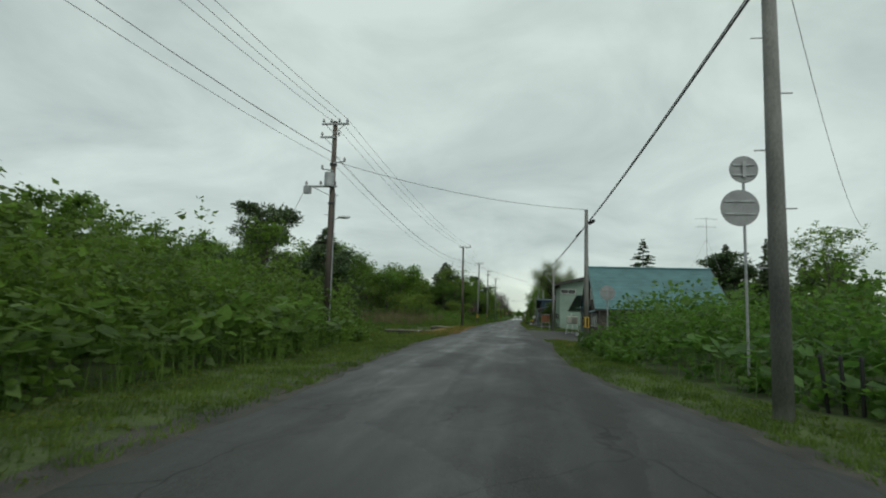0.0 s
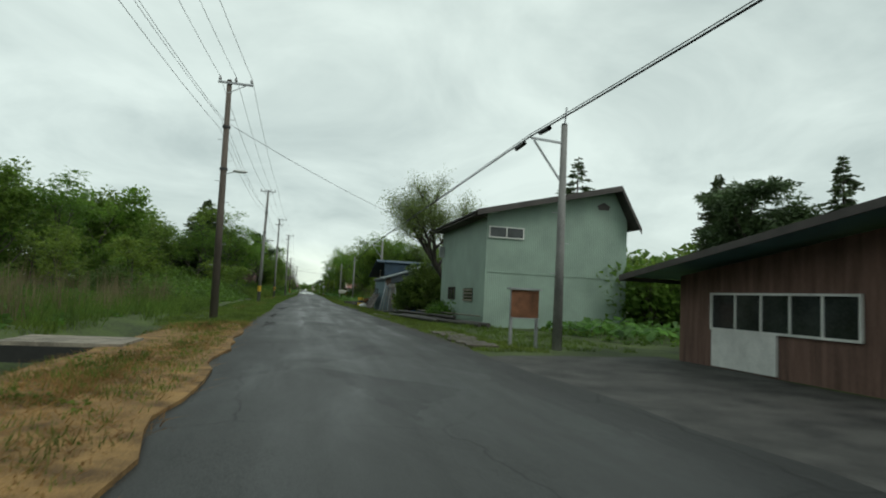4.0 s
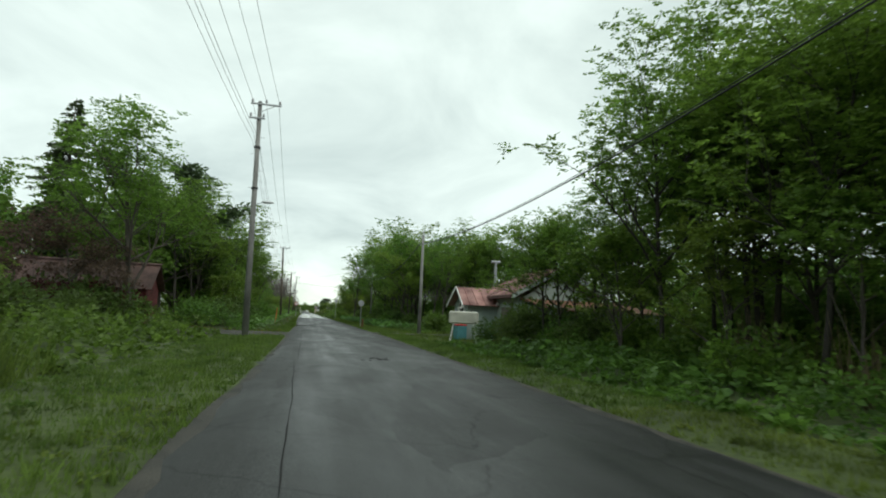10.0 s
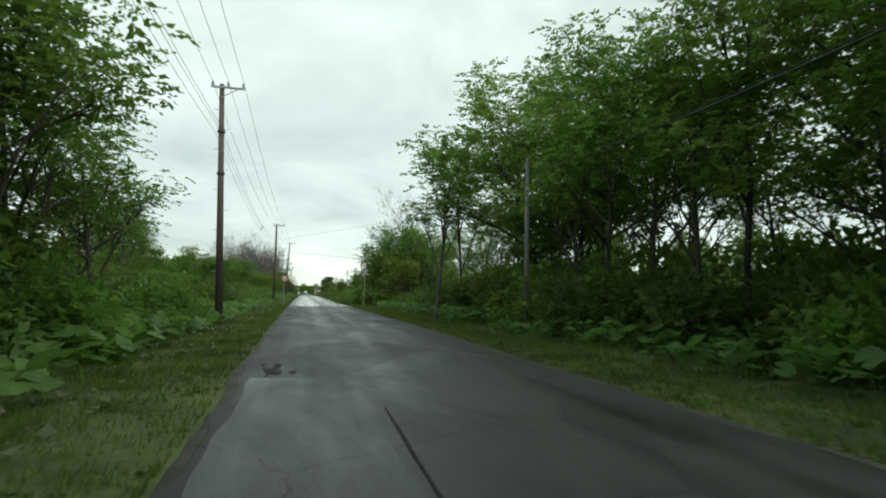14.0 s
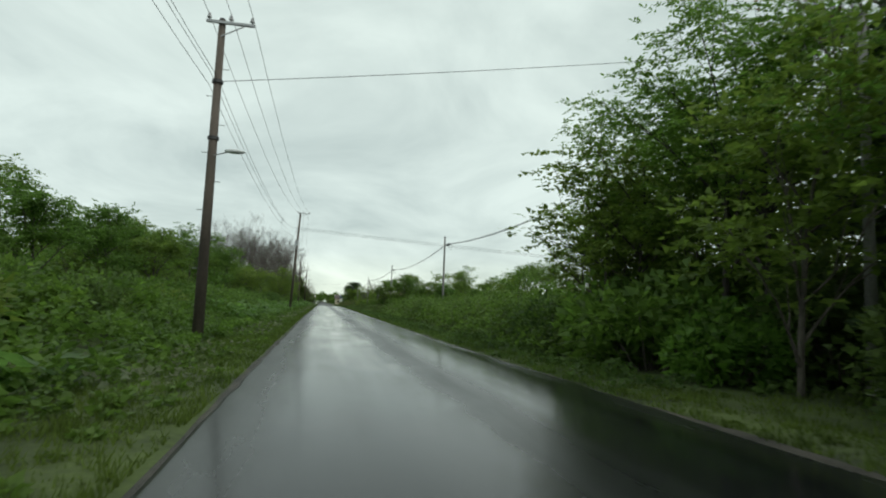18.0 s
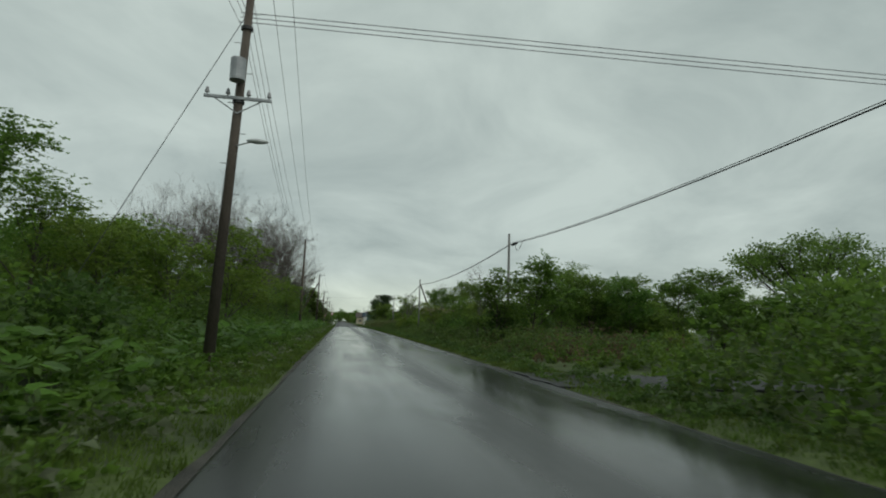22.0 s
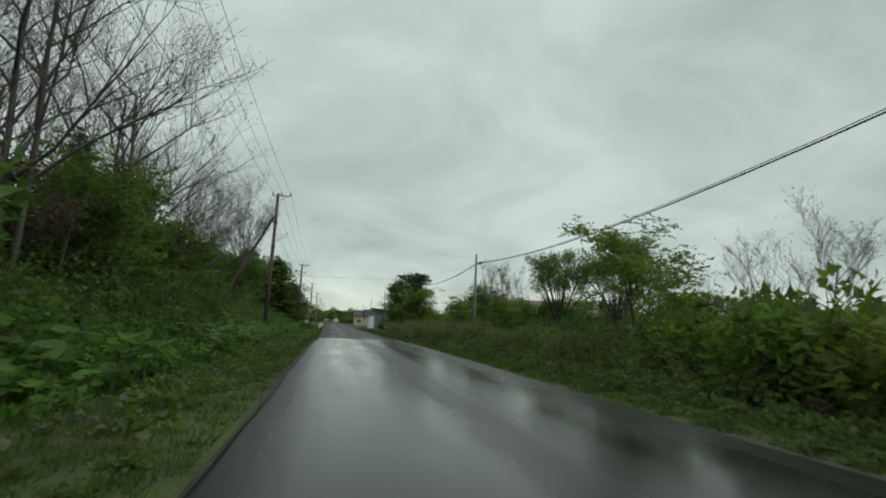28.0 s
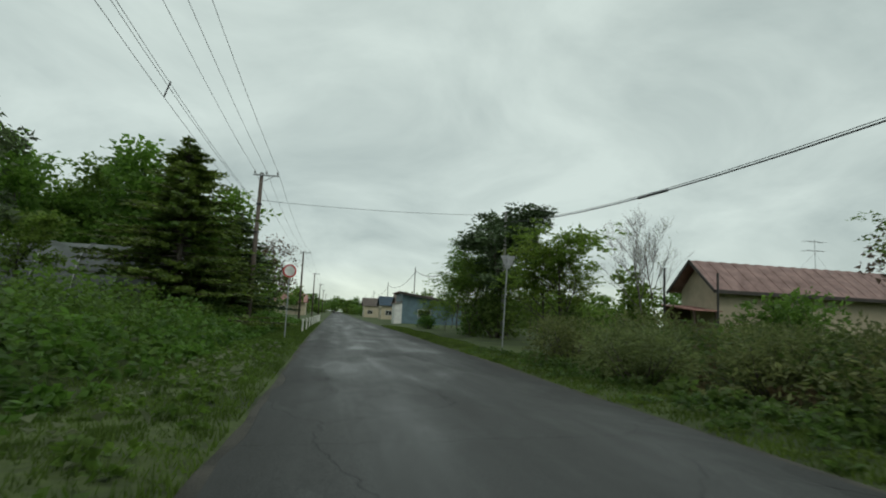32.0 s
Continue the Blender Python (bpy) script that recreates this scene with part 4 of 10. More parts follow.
def build_wires():
    first = (-5.5, -58.0, 10.2)
    for off, dz in ((-0.38, 0.12), (0.3, 0.12), (0.95, 0.12)):
        pts = [(first[0] + off, first[1], first[2] + dz)]
        for k, (x, y, h, lean, br) in enumerate(LEFT):
            pts.append((x + lean + off * (0.65 if k == 0 else 1), y - 0.13 - (1.0 if k == 7 else 0), h + dz))
        wire("power_wire", pts, 0.009, 0.55, "thin bare power wire hung between tall poles", M_WIRE)
    for dz, dx in ((-1.75, -0.1), (-1.9, 0.12), (-2.15, -0.12)):
        pts = [(first[0] + dx + 0.6, first[1], first[2] + dz + 1.0)]
        for k, (x, y, h, lean, br) in enumerate(LEFT[:11]):
            pts.append((x + lean * 0.8 + dx - 0.12 + (0.1 if k == 0 else 0), y - 0.1, h + dz + {0: 0.3, 3: -0.5}.get(k, 0)))
        wire("low_voltage_wire", pts, 0.008, 0.75, "thin low voltage wire hung between tall poles", M_WIRE)
    for a, b in zip(LEFT[5:10], LEFT[6:11]):
        y = a[1] + (b[1] - a[1]) * 0.55
        x = (a[0] + a[3] * 0.8) * 0.45 + (b[0] + b[3] * 0.8) * 0.55 - 0.12
        z = (a[2] * 0.45 + b[2] * 0.55) - 0.75 * ((b[1] - a[1]) / 40) ** 2 * 0.99
        wire("wire_spacer", [(x - 0.1, y, z - 2.17), (x + 0.02, y + 0.04, z - 1.7)], 0.022, 0.0, "small dark spacer clamped across the thin wires", M_CABLE, 3)
    main, mess = [(9.5, -60.0, 6.6)], [(9.5, -60.0, 6.75)]
    for k, (x, y, h) in enumerate(RIGHT):
        off = -1.05 if k in (2, 3) else (0.16 if k > 5 else (0.12 if k == 1 else -0.26))
        zz = 6.5 if k == 0 else h - (0.45 if k in (2, 3) else 0.66)
        main.append((x + off, y, zz))
        mess.append((x + off, y, zz + 0.07))
    wire("telephone_cable", main, 0.024, (0.36, 0.36, 0.36, 0.0, 0.3, 0.8, 1.1, 0.75, 0.75, 0.6, 0.55, 0.8, 1.0), "thick black telephone cable hung between poles", M_CABLE)
    wire("messenger_wire", mess, 0.012, (0.36, 0.36, 0.36, 0.0, 0.3, 0.8, 1.1, 0.75, 0.75, 0.6, 0.55, 0.8, 1.0), "thin wire above the black telephone cable", M_CABLE)
    wire("cable_splice", [(7.64, 9.3, 6.5), (7.54, 11.2, 6.44)], 0.05, 0.0, "black splice sleeve on the telephone cable", M_CABLE, 4)
    wire("cable_splice", [(6.585, 38.75, 6.13), (6.592, 39.45, 6.115)], 0.075, 0.0, "black splice sleeve on the telephone cable", M_CABLE, 4)
    wire("cable_splice", [(6.62, 37.0, 6.12), (6.6, 37.6, 6.14)], 0.075, 0.0, "black splice sleeve on the telephone cable", M_CABLE, 4)
    wire("cable_splice", [(11.2, 434.5, 6.085), (11.2, 436.5, 6.186)], 0.05, 0.0, "black splice sleeve on the telephone cable", M_CABLE, 4)
    wire("service_wire", [(8.1, -15.9, 7.6), (23.7, 10.0, 7.2)], 0.007, 4.5, "thin service wire led away to a house", M_WIRE, 18)
    wire("service_wire", [(7.7, 6.9, 7.2), (9.5, 21.8, 5.4)], 0.007, 2.2, "thin service wire led to the wooden house", M_WIRE, 18)
    wire("guy_wire", [(-3.2, 304.9, 10.6), (-8.7, 305.8, -0.1)], 0.012, 0.0, "stay wire led down from the leaning pole", M_WIRE, 4)
    wire("guy_wire", [(-5.8, 0.15, 7.1), (-8.9, -0.5, -0.1)], 0.012, 0.0, "stay wire led down from the pole", M_WIRE, 4)
    # wires across the road
    span = [((-3.5, 305.0, z), (76.0, 290.0, z - 5.2)) for z in (10.2, 10.35, 10.5)]
    for a, b in span:
        wire("service_wire", [a, b], 0.012, 2.0, "service wire crossing over the road", M_WIRE, 18)
    wire("service_wire", [(-4.5, 0.2, 8.3), (7.68, 7.0, 7.35)], 0.012, 14.0, "service wire crossing over the road", M_WIRE, 18)
    wire("service_wire", [(-3.5, 249.6, 8.1), (26.0, 253.0, 15.0)], 0.012, 30.0, "service wire crossing over the road", M_WIRE, 18)
    wire("service_wire", [(-3.2, 48.5, 8.3), (10.0, 62.0, 5.6)], 0.012, 3.0, "service wire crossing over the road", M_WIRE, 18)
    wire("service_wire", [(-4.7, 451.2, 7.6), (11.0, 453.5, 8.3)], 0.012, 60.0, "service wire crossing over the road", M_WIRE, 18)


build_poles()
build_wires()


# ---- houses and sheds ----
def mesh_ob(name, mesh, parent, label=""):
    ob = new(name, mesh)
    ob.parent = parent
    if label:
        tagged(ob, label)
    return ob


def shared_box(name, sx, sy, sz, material, bev=0.0):
    """Mesh data of a centred board that many pieces share."""
    bm = box(-sx / 2, -sy / 2, -sz / 2, sx / 2, sy / 2, sz / 2, bev)
    me = bpy.data.meshes.new(name)
    bm.to_mesh(me)
    bm.free()
    me.materials.append(material)
    return me


def window(parent, axis, plane, a0, a1, z0, z1, out, panes=2, glass=None, frame_mat=None, label="", name="window"):
    """A sliding window in a wall at axis = plane, from a0 to a1 along it. out: -1 or 1, the way it faces."""
    glass, frame_mat = glass or M_GLASS, frame_mat or M_WHITE
    t = 0.05
    def b(a, c, e, g, d0, d1):
        lo, hi = sorted((plane + out * d0, plane + out * d1))
        return box(lo, a, e, hi, c, g) if axis == "x" else box(a, lo, e, c, hi, g)
    w = part(name, b(a0, a1, z0, z1, 0.003, 0.02), glass, parent, label or "window with dark panes")
    for (p, q, e, g) in ((a0 - t, a1 + t, z1, z1 + t), (a0 - t, a1 + t, z0 - t, z0), (a0 - t, a0, z0, z1), (a1, a1 + t, z0, z1)):
        part("window_frame", b(p, q, e, g, 0.0, 0.07), frame_mat, w)
    for k in range(1, panes):
        m = a0 + (a1 - a0) * k / panes
        part("mullion", b(m - 0.025, m + 0.025, z0, z1, 0.02, 0.055), frame_mat, w)
    return w


def gable_house_x(parent, x0, x1, y0, y1, z_eave, z_ridge, y_ridge, wall_mat, thick=0.14, name="wall"):
    """Walls of a house whose ridge runs along x: two long sides and two gable ends."""
    part(name, box(x0 + thick, y0, -0.1, x1 - thick, y0 + thick, z_eave), wall_mat, parent)
    part(name, box(x0 + thick, y1 - thick, -0.1, x1 - thick, y1, z_eave), wall_mat, parent)
    prof = [(y0, -0.1), (y1, -0.1), (y1, z_eave), (y_ridge, z_ridge), (y0, z_eave)]
    part(name, prism(prof, "x", x0, x0 + thick), wall_mat, parent)
    part(name, prism(prof, "x", x1 - thick, x1), wall_mat, parent)


def antenna(x, y, z, h, label="television antenna on a thin mast with two crossed arrays", guys=True):
    a = thing("roof_antenna", label, "antenna", (x, y, z))
    part("mast", rod((0, 0, -0.1), (0, 0, h), 0.02, 0.016, 8), M_GALV, a)
    for zz, L, n in ((h - 0.12, 1.6, 9), (h - 0.75, 1.5, 8)):
        part("boom", rod((-L / 2, -0.1, zz), (L / 2, 0.1, zz), 0.012, 0.012, 6), M_GALV, a)
        for k in range(n):
            xx = -L / 2 + L * k / (n - 1)
            s = 0.28 if zz > h - 0.3 else 0.5 - 0.04 * k
            part("element", rod((xx, -s, zz), (xx, s, zz), 0.007, 0.007, 5), M_GALV, a)
    if not guys:
        for sx in (-0.4, 0.4):
            part("brace", rod((sx, sx * 0.12, h - 0.76), (0, 0, h - 1.25), 0.008, 0.008, 5), M_GALV, a)
        return a
    part("guy_wire", rod((0, 0, h * 0.6), (-1.4, 0.3, -0.2), 0.006, 0.006, 4), M_GALV, a)
    part("guy_wire", rod((0, 0, h * 0.6), (0.9, -0.5, -0.3), 0.006, 0.006, 4), M_GALV, a)
    return a


def house_teal():
    h = thing("wooden_house", "old weathered board house with a teal metal roof", "house")
    x0, x1, y0, y1, ze, zr, yr = 9.8, 18.1, 17.1, 25.9, 2.3, 5.3, 21.55
    gable_house_x(h, x0, x1, y0, y1, ze, zr, yr, M_WOODBR)
    # roof courses, each lapping the one below
    n = 27
    for side, (ya, yb) in enumerate(((16.65, yr), (26.45, yr))):
        for k in range(n):
            t0, t1 = k / n, (k + 1.15) / n
            t1 = min(1, t1)
            za, zb = 2.08 + (zr + 0.14 - 2.08) * t0, 2.08 + (zr + 0.14 - 2.08) * t1
            pa, pb = ya + (yb - ya) * t0, ya + (yb - ya) * t1
            c = [(9.33, pa, za + 0.035), (18.6, pa, za + 0.035), (18.6, pb, zb + 0.01), (9.33, pb, zb + 0.01)]
            if side:
                c = c[::-1]
            part("roof_course", slab(c, 0.03), M_TEAL, h)
    part("ridge_cap", prism([(yr - 0.16, zr + 0.13), (yr, zr + 0.22), (yr + 0.16, zr + 0.13)], "x", 9.29, 18.65), M_TEAL, h)
    for ya in (16.65, 26.45):
        part("bargeboard", slab([(9.33, ya, 1.93), (9.33, ya, 2.1), (9.33, yr, zr + 0.16), (9.33, yr, zr - 0.02)], 0.06), M_BROWNTRIM, h)
        part("bargeboard", slab([(18.61, ya, 1.93), (18.61, ya, 2.1), (18.61, yr, zr + 0.16), (18.61, yr, zr - 0.02)], 0.06), M_BROWNTRIM, h)
    part("eave_board", box(9.33, 16.63, 1.95, 18.6, 16.68, 2.07), M_BROWNTRIM, h)
    # clapboards on the side towards the lane's start
    me = shared_box("clapboard", x1 - x0 - 0.12, 0.035, 0.165, M_WOODGREY, 0.006)
    rng = random.Random(3)
    for k in range(14):
        o = mesh_ob("clapboard", me, h)
        o.matrix_basis = pose((x0 + x1) / 2, y0 - 0.012, 0.02 + 0.155 * k, rng.uniform(5, 12), rng.uniform(-0.35, 0.35), 0)
    for xx in (x0, x1):
        part("corner_post", box(xx - 0.06, y0 - 0.05, -0.1, xx + 0.06, y0 + 0.06, 2.25), M_WOODGREY, h)
    # boards of the gable end
    for k in range(30):
        z = 0.02 + 0.185 * k
        if z > zr - 0.35:
            break
        f = 1.0 if z < ze else (zr - z) / (zr - ze)
        a, b = yr - (yr - y0) * f + 0.08, yr + (y1 - yr) * f - 0.08
        cuts = [a]
        p = a
        while p < b - 3.2:
            p += rng.uniform(2.2, 3.8)
            cuts.append(p)
        cuts.append(b)
        for c0, c1 in zip(cuts[:-1], cuts[1:]):
            part("gable_board", box(x0 - 0.03 - rng.uniform(0, 0.012), c0 + 0.004, z, x0 + 0.005, c1 - 0.004, z + 0.172), M_WOODGREY if rng.random() < 0.7 else M_WOODBR, h)
    w = window(h, "x", x0 - 0.045, 20.85, 22.35, 2.95, 4.2, -1, 2, M_GLASS, M_WHITE, "upper window half covered by a pale curtain")
    part("curtain", box(x0 - 0.072, 21.62, 2.96, x0 - 0.066, 22.34, 4.19), M_CURTAIN, w, "pale curtain")
    w = window(h, "x", x0 - 0.045, 18.75, 22.0, 0.85, 1.75, -1, 4, M_GLASS, M_WHITE, "wide four-pane window with pale curtains")
    for ya, yb in ((18.77, 19.1), (19.6, 20.3), (21.0, 21.3)):
        part("curtain", box(x0 - 0.072, ya, 0.86, x0 - 0.066, yb, 1.74), M_CURTAIN, w, "pale curtain")
    part("awning", slab([(9.35, 18.3, 1.85), (9.35, 22.2, 1.85), (9.95, 22.2, 2.12), (9.95, 18.3, 2.12)], 0.03), M_TEAL, h, "small teal awning")
    part("porch_roof", slab([(8.95, 22.3, 2.2), (8.95, 26.4, 2.2), (9.95, 26.4, 2.45), (9.95, 22.3, 2.45)], 0.05), M_TEAL, h, "teal porch roof")
    part("porch_wall", box(9.25, 24.6, -0.1, 9.9, 25.6, 2.25), M_SHUTTER, h, "grey sheet porch wall")
    part("entrance_door", box(9.88, 22.7, 0, 9.93, 24.3, 2.05), M_WOODBR, h, "dark sliding entrance door")
    for yy in (22.65, 23.5, 24.35):
        part("door_post", box(9.85, yy - 0.04, 0, 9.92, yy + 0.04, 2.1), M_WOODGREY, h)
    part("stovepipe", rod((10.2, 26.6, 2.0), (10.2, 26.6, 4.3), 0.09, 0.09, 12), M_GALV, h, "thin grey stovepipe")
    antenna(18.4, 21.55, zr, 4.2)


def house_annex():
    a = thing("brown_annex", "low brown annex with a sloping metal roof", "shed")
    prof = [(28.6, -0.1), (36.3, -0.1), (36.3, 2.25), (28.6, 3.25)]
    part("wall", prism(prof, "x", 10.3, 10.44), M_ANNEX, a)
    part("wall", box(10.44, 36.16, -0.1, 16.0, 36.3, 2.25), M_ANNEX, a)
    part("wall", box(10.44, 28.6, -0.1, 16.0, 28.74, 3.25), M_ANNEX, a)
    part("roof", slab([(9.2, 37.5, 2.26), (16.3, 37.5, 2.26), (16.3, 28.3, 3.5), (9.2, 28.3, 3.5)][::-1], 0.05), M_TEAL, a, "dull teal sheet metal roof")
    part("verge_board", slab([(9.18, 37.5, 2.08), (9.18, 37.5, 2.24), (9.18, 28.3, 3.48), (9.18, 28.3, 3.32)], 0.04), M_BROWNTRIM, a)
    part("eave_board", box(9.2, 37.48, 2.08, 16.3, 37.52, 2.2), M_BROWNTRIM, a)
    window(a, "x", 10.3, 31.1, 35.0, 0.95, 1.75, -1, 5, M_GLASS, M_WHITE, "wide window with white bars")
    part("panel", box(10.24, 33.0, 0.02, 10.3, 35.0, 0.9), M_WHITE, a, "white panel below the window")
    part("downpipe", rod((9.85, 28.5, 0), (9.85, 28.5, 3.5), 0.05, 0.05, 10), M_GALV, a)


def oil_tank(x, y, rz, label, w=1.25, d=0.45, h=0.62, z=0.95):
    t = thing("oil_tank", label, "oil tank", (x, y, 0), rz)
    bm = box(-w / 2, -d / 2, z, w / 2, d / 2, z + h, 0.07)
    part("tank_body", bm, M_TANK, t)
    for k in range(2):
        part("rib", box(-w * 0.3, -d / 2 - 0.012, z + h * (0.35 + 0.3 * k), w * 0.3, -d / 2 + 0.002, z + h * (0.35 + 0.3 * k) + 0.03), M_TANK, t)
    for sx in (-1, 1):
        for sy in (-1, 1):
            part("leg", rod((sx * w * 0.34, sy * d * 0.4, z), (sx * w * 0.46, sy * d * 0.75, -0.05), 0.022, 0.022, 8), M_WHITE, t)
        part("leg_brace", rod((sx * w * 0.44, -d * 0.7, 0.12), (sx * w * 0.44, d * 0.7, 0.12), 0.015, 0.015, 6), M_WHITE, t)
    part("vent_pipe", rod((-w * 0.2, 0, z + h - 0.02), (-w * 0.2, 0, z + h + 0.22), 0.025, 0.025, 8), M_WHITE, t)
    bm = rod((-w * 0.2, 0, z + h + 0.2), (-w * 0.11, 0, z + h + 0.22), 0.025, 0.025, 8)
    rod((-w * 0.11, 0, z + h + 0.23), (-w * 0.11, 0, z + h + 0.14), 0.025, 0.025, 8, bm)
    part("vent_bend", bm, M_WHITE, t)
    part("filler_cap", rod((w * 0.25, 0, z + h - 0.01), (w * 0.25, 0, z + h + 0.05), 0.04, 0.04, 10), M_DARKMETAL, t)
    return t


def corrugated(x0, z0, x1, z1f, y, n, depth):
    """A bmesh of corrugated sheet in the plane y, from x0 to x1, top height z1f(x)."""
    bm = bmesh.new()
    prev = None
    for i in range(n + 1):
        x = x0 + (x1 - x0) * i / n
        d = depth * (0.5 - 0.5 * math.cos(math.pi * i))
        a, b = bm.verts.new((x, y - d, z0)), bm.verts.new((x, y - d, z1f(x)))
        if prev:
            bm.faces.new((prev[0], a, b, prev[1]))
        prev = (a, b)
    return bm


def house_mint():
    g = thing("mint_green_building", "two-storey building clad in mint green corrugated sheet", "building")
    x0, x1, y0, y1 = 9.1, 16.9, 49.9, 59.2
    top = lambda x: 5.7 + (7.4 - 5.7) * (x - x0) / (16.1 - x0) if x < 16.1 else 7.4 - (x - 16.1) * 1.9
    prof = [(x0, -0.1), (x1, -0.1), (x1, top(x1)), (16.1, 7.4), (x0, 5.7)]
    part("wall", prism(prof, "y", y0 + 0.03, y0 + 0.17), M_MINT, g)
    part("wall", prism(prof, "y", y1 - 0.14, y1), M_MINT, g)
    part("wall", box(x0, y0 + 0.17, -0.1, x0 + 0.14, y1 - 0.14, 5.68), M_MINT, g)
    part("wall", box(x1 - 0.14, y0 + 0.17, -0.1, x1, y1 - 0.14, top(x1) - 0.02), M_MINT, g)
    part("corrugated_sheet", corrugated(x0, 2.75, x1, lambda x: top(x) - 0.02, y0 + 0.028, 150, 0.011), M_MINT, g)
    part("corrugated_sheet", corrugated(x0, -0.05, x1, lambda x: 2.72, y0 + 0.024, 150, 0.009), M_MINT, g)
    part("corner_strip", box(x0 - 0.02, y0 - 0.02, -0.1, x0 + 0.06, y0 + 0.05, 5.7), M_MINT, g)
    # roof with a deep brown edge
    for (xa, za, xb, zb) in ((x0 - 0.75, top(x0) - 0.02, 16.1, 7.56), (16.1, 7.56, 17.3, 5.4)):
        part("roof", slab([(xa, y0 - 0.75, za), (xb, y0 - 0.75, zb), (xb, y1 + 0.6, zb), (xa, y1 + 0.6, za)], 0.07), M_BROWNTRIM, g, "dark brown sheet roof")
        part("bargeboard", slab([(xa, y0 - 0.76, za - 0.26), (xb, y0 - 0.76, zb - 0.26), (xb, y0 - 0.76, zb + 0.03), (xa, y0 - 0.76, za + 0.03)], 0.05), M_BROWNTRIM, g)
    part("soffit", slab([(x0 - 0.7, y0 - 0.7, top(x0) - 0.12), (16.1, y0 - 0.7, 7.4), (16.1, y0 + 0.02, 7.4), (x0 - 0.7, y0 + 0.02, top(x0) - 0.12)], 0.03), M_WOODGREY, g)
    part("soffit", box(x0 - 0.7, y0, top(x0) - 0.22, x0, y1, top(x0) - 0.16), M_WOODGREY, g)
    w = window(g, "y", y0, 9.25, 11.0, 4.5, 4.98, -1, 2, M_GLASS, M_WHITE, "wide low window with white frame")
    # louvred and small windows of the roadside wall
    v = part("louvre_window", box(x0 - 0.03, 51.95, 1.2, x0, 53.6, 1.9), M_GLASS, g, "window behind wooden slats")
    for k in range(4):
        part("slat", box(x0 - 0.09, 51.9, 1.22 + 0.18 * k, x0 - 0.04, 53.65, 1.31 + 0.18 * k), M_WOODRAW, v)
    window(g, "x", x0, 55.6, 57.0, 1.3, 1.95, -1, 2, M_GLASS, M_BROWNTRIM, "small dark window")
    part("attic_vent", prism([(15.2, 6.35), (15.75, 6.35), (15.85, 6.55), (15.48, 6.75), (15.1, 6.55)], "y", y0 - 0.03, y0), M_BROWNTRIM, g, "dark bird-stained vent")
    part("sheet_joint", box(x0, y0 - 0.012, 2.71, x1, y0 + 0.0, 2.76), M_MINT, g)
    part("bracket", box(x0 - 0.35, y1 - 0.5, 3.9, x0, y1 - 0.4, 4.6), M_GALV, g)


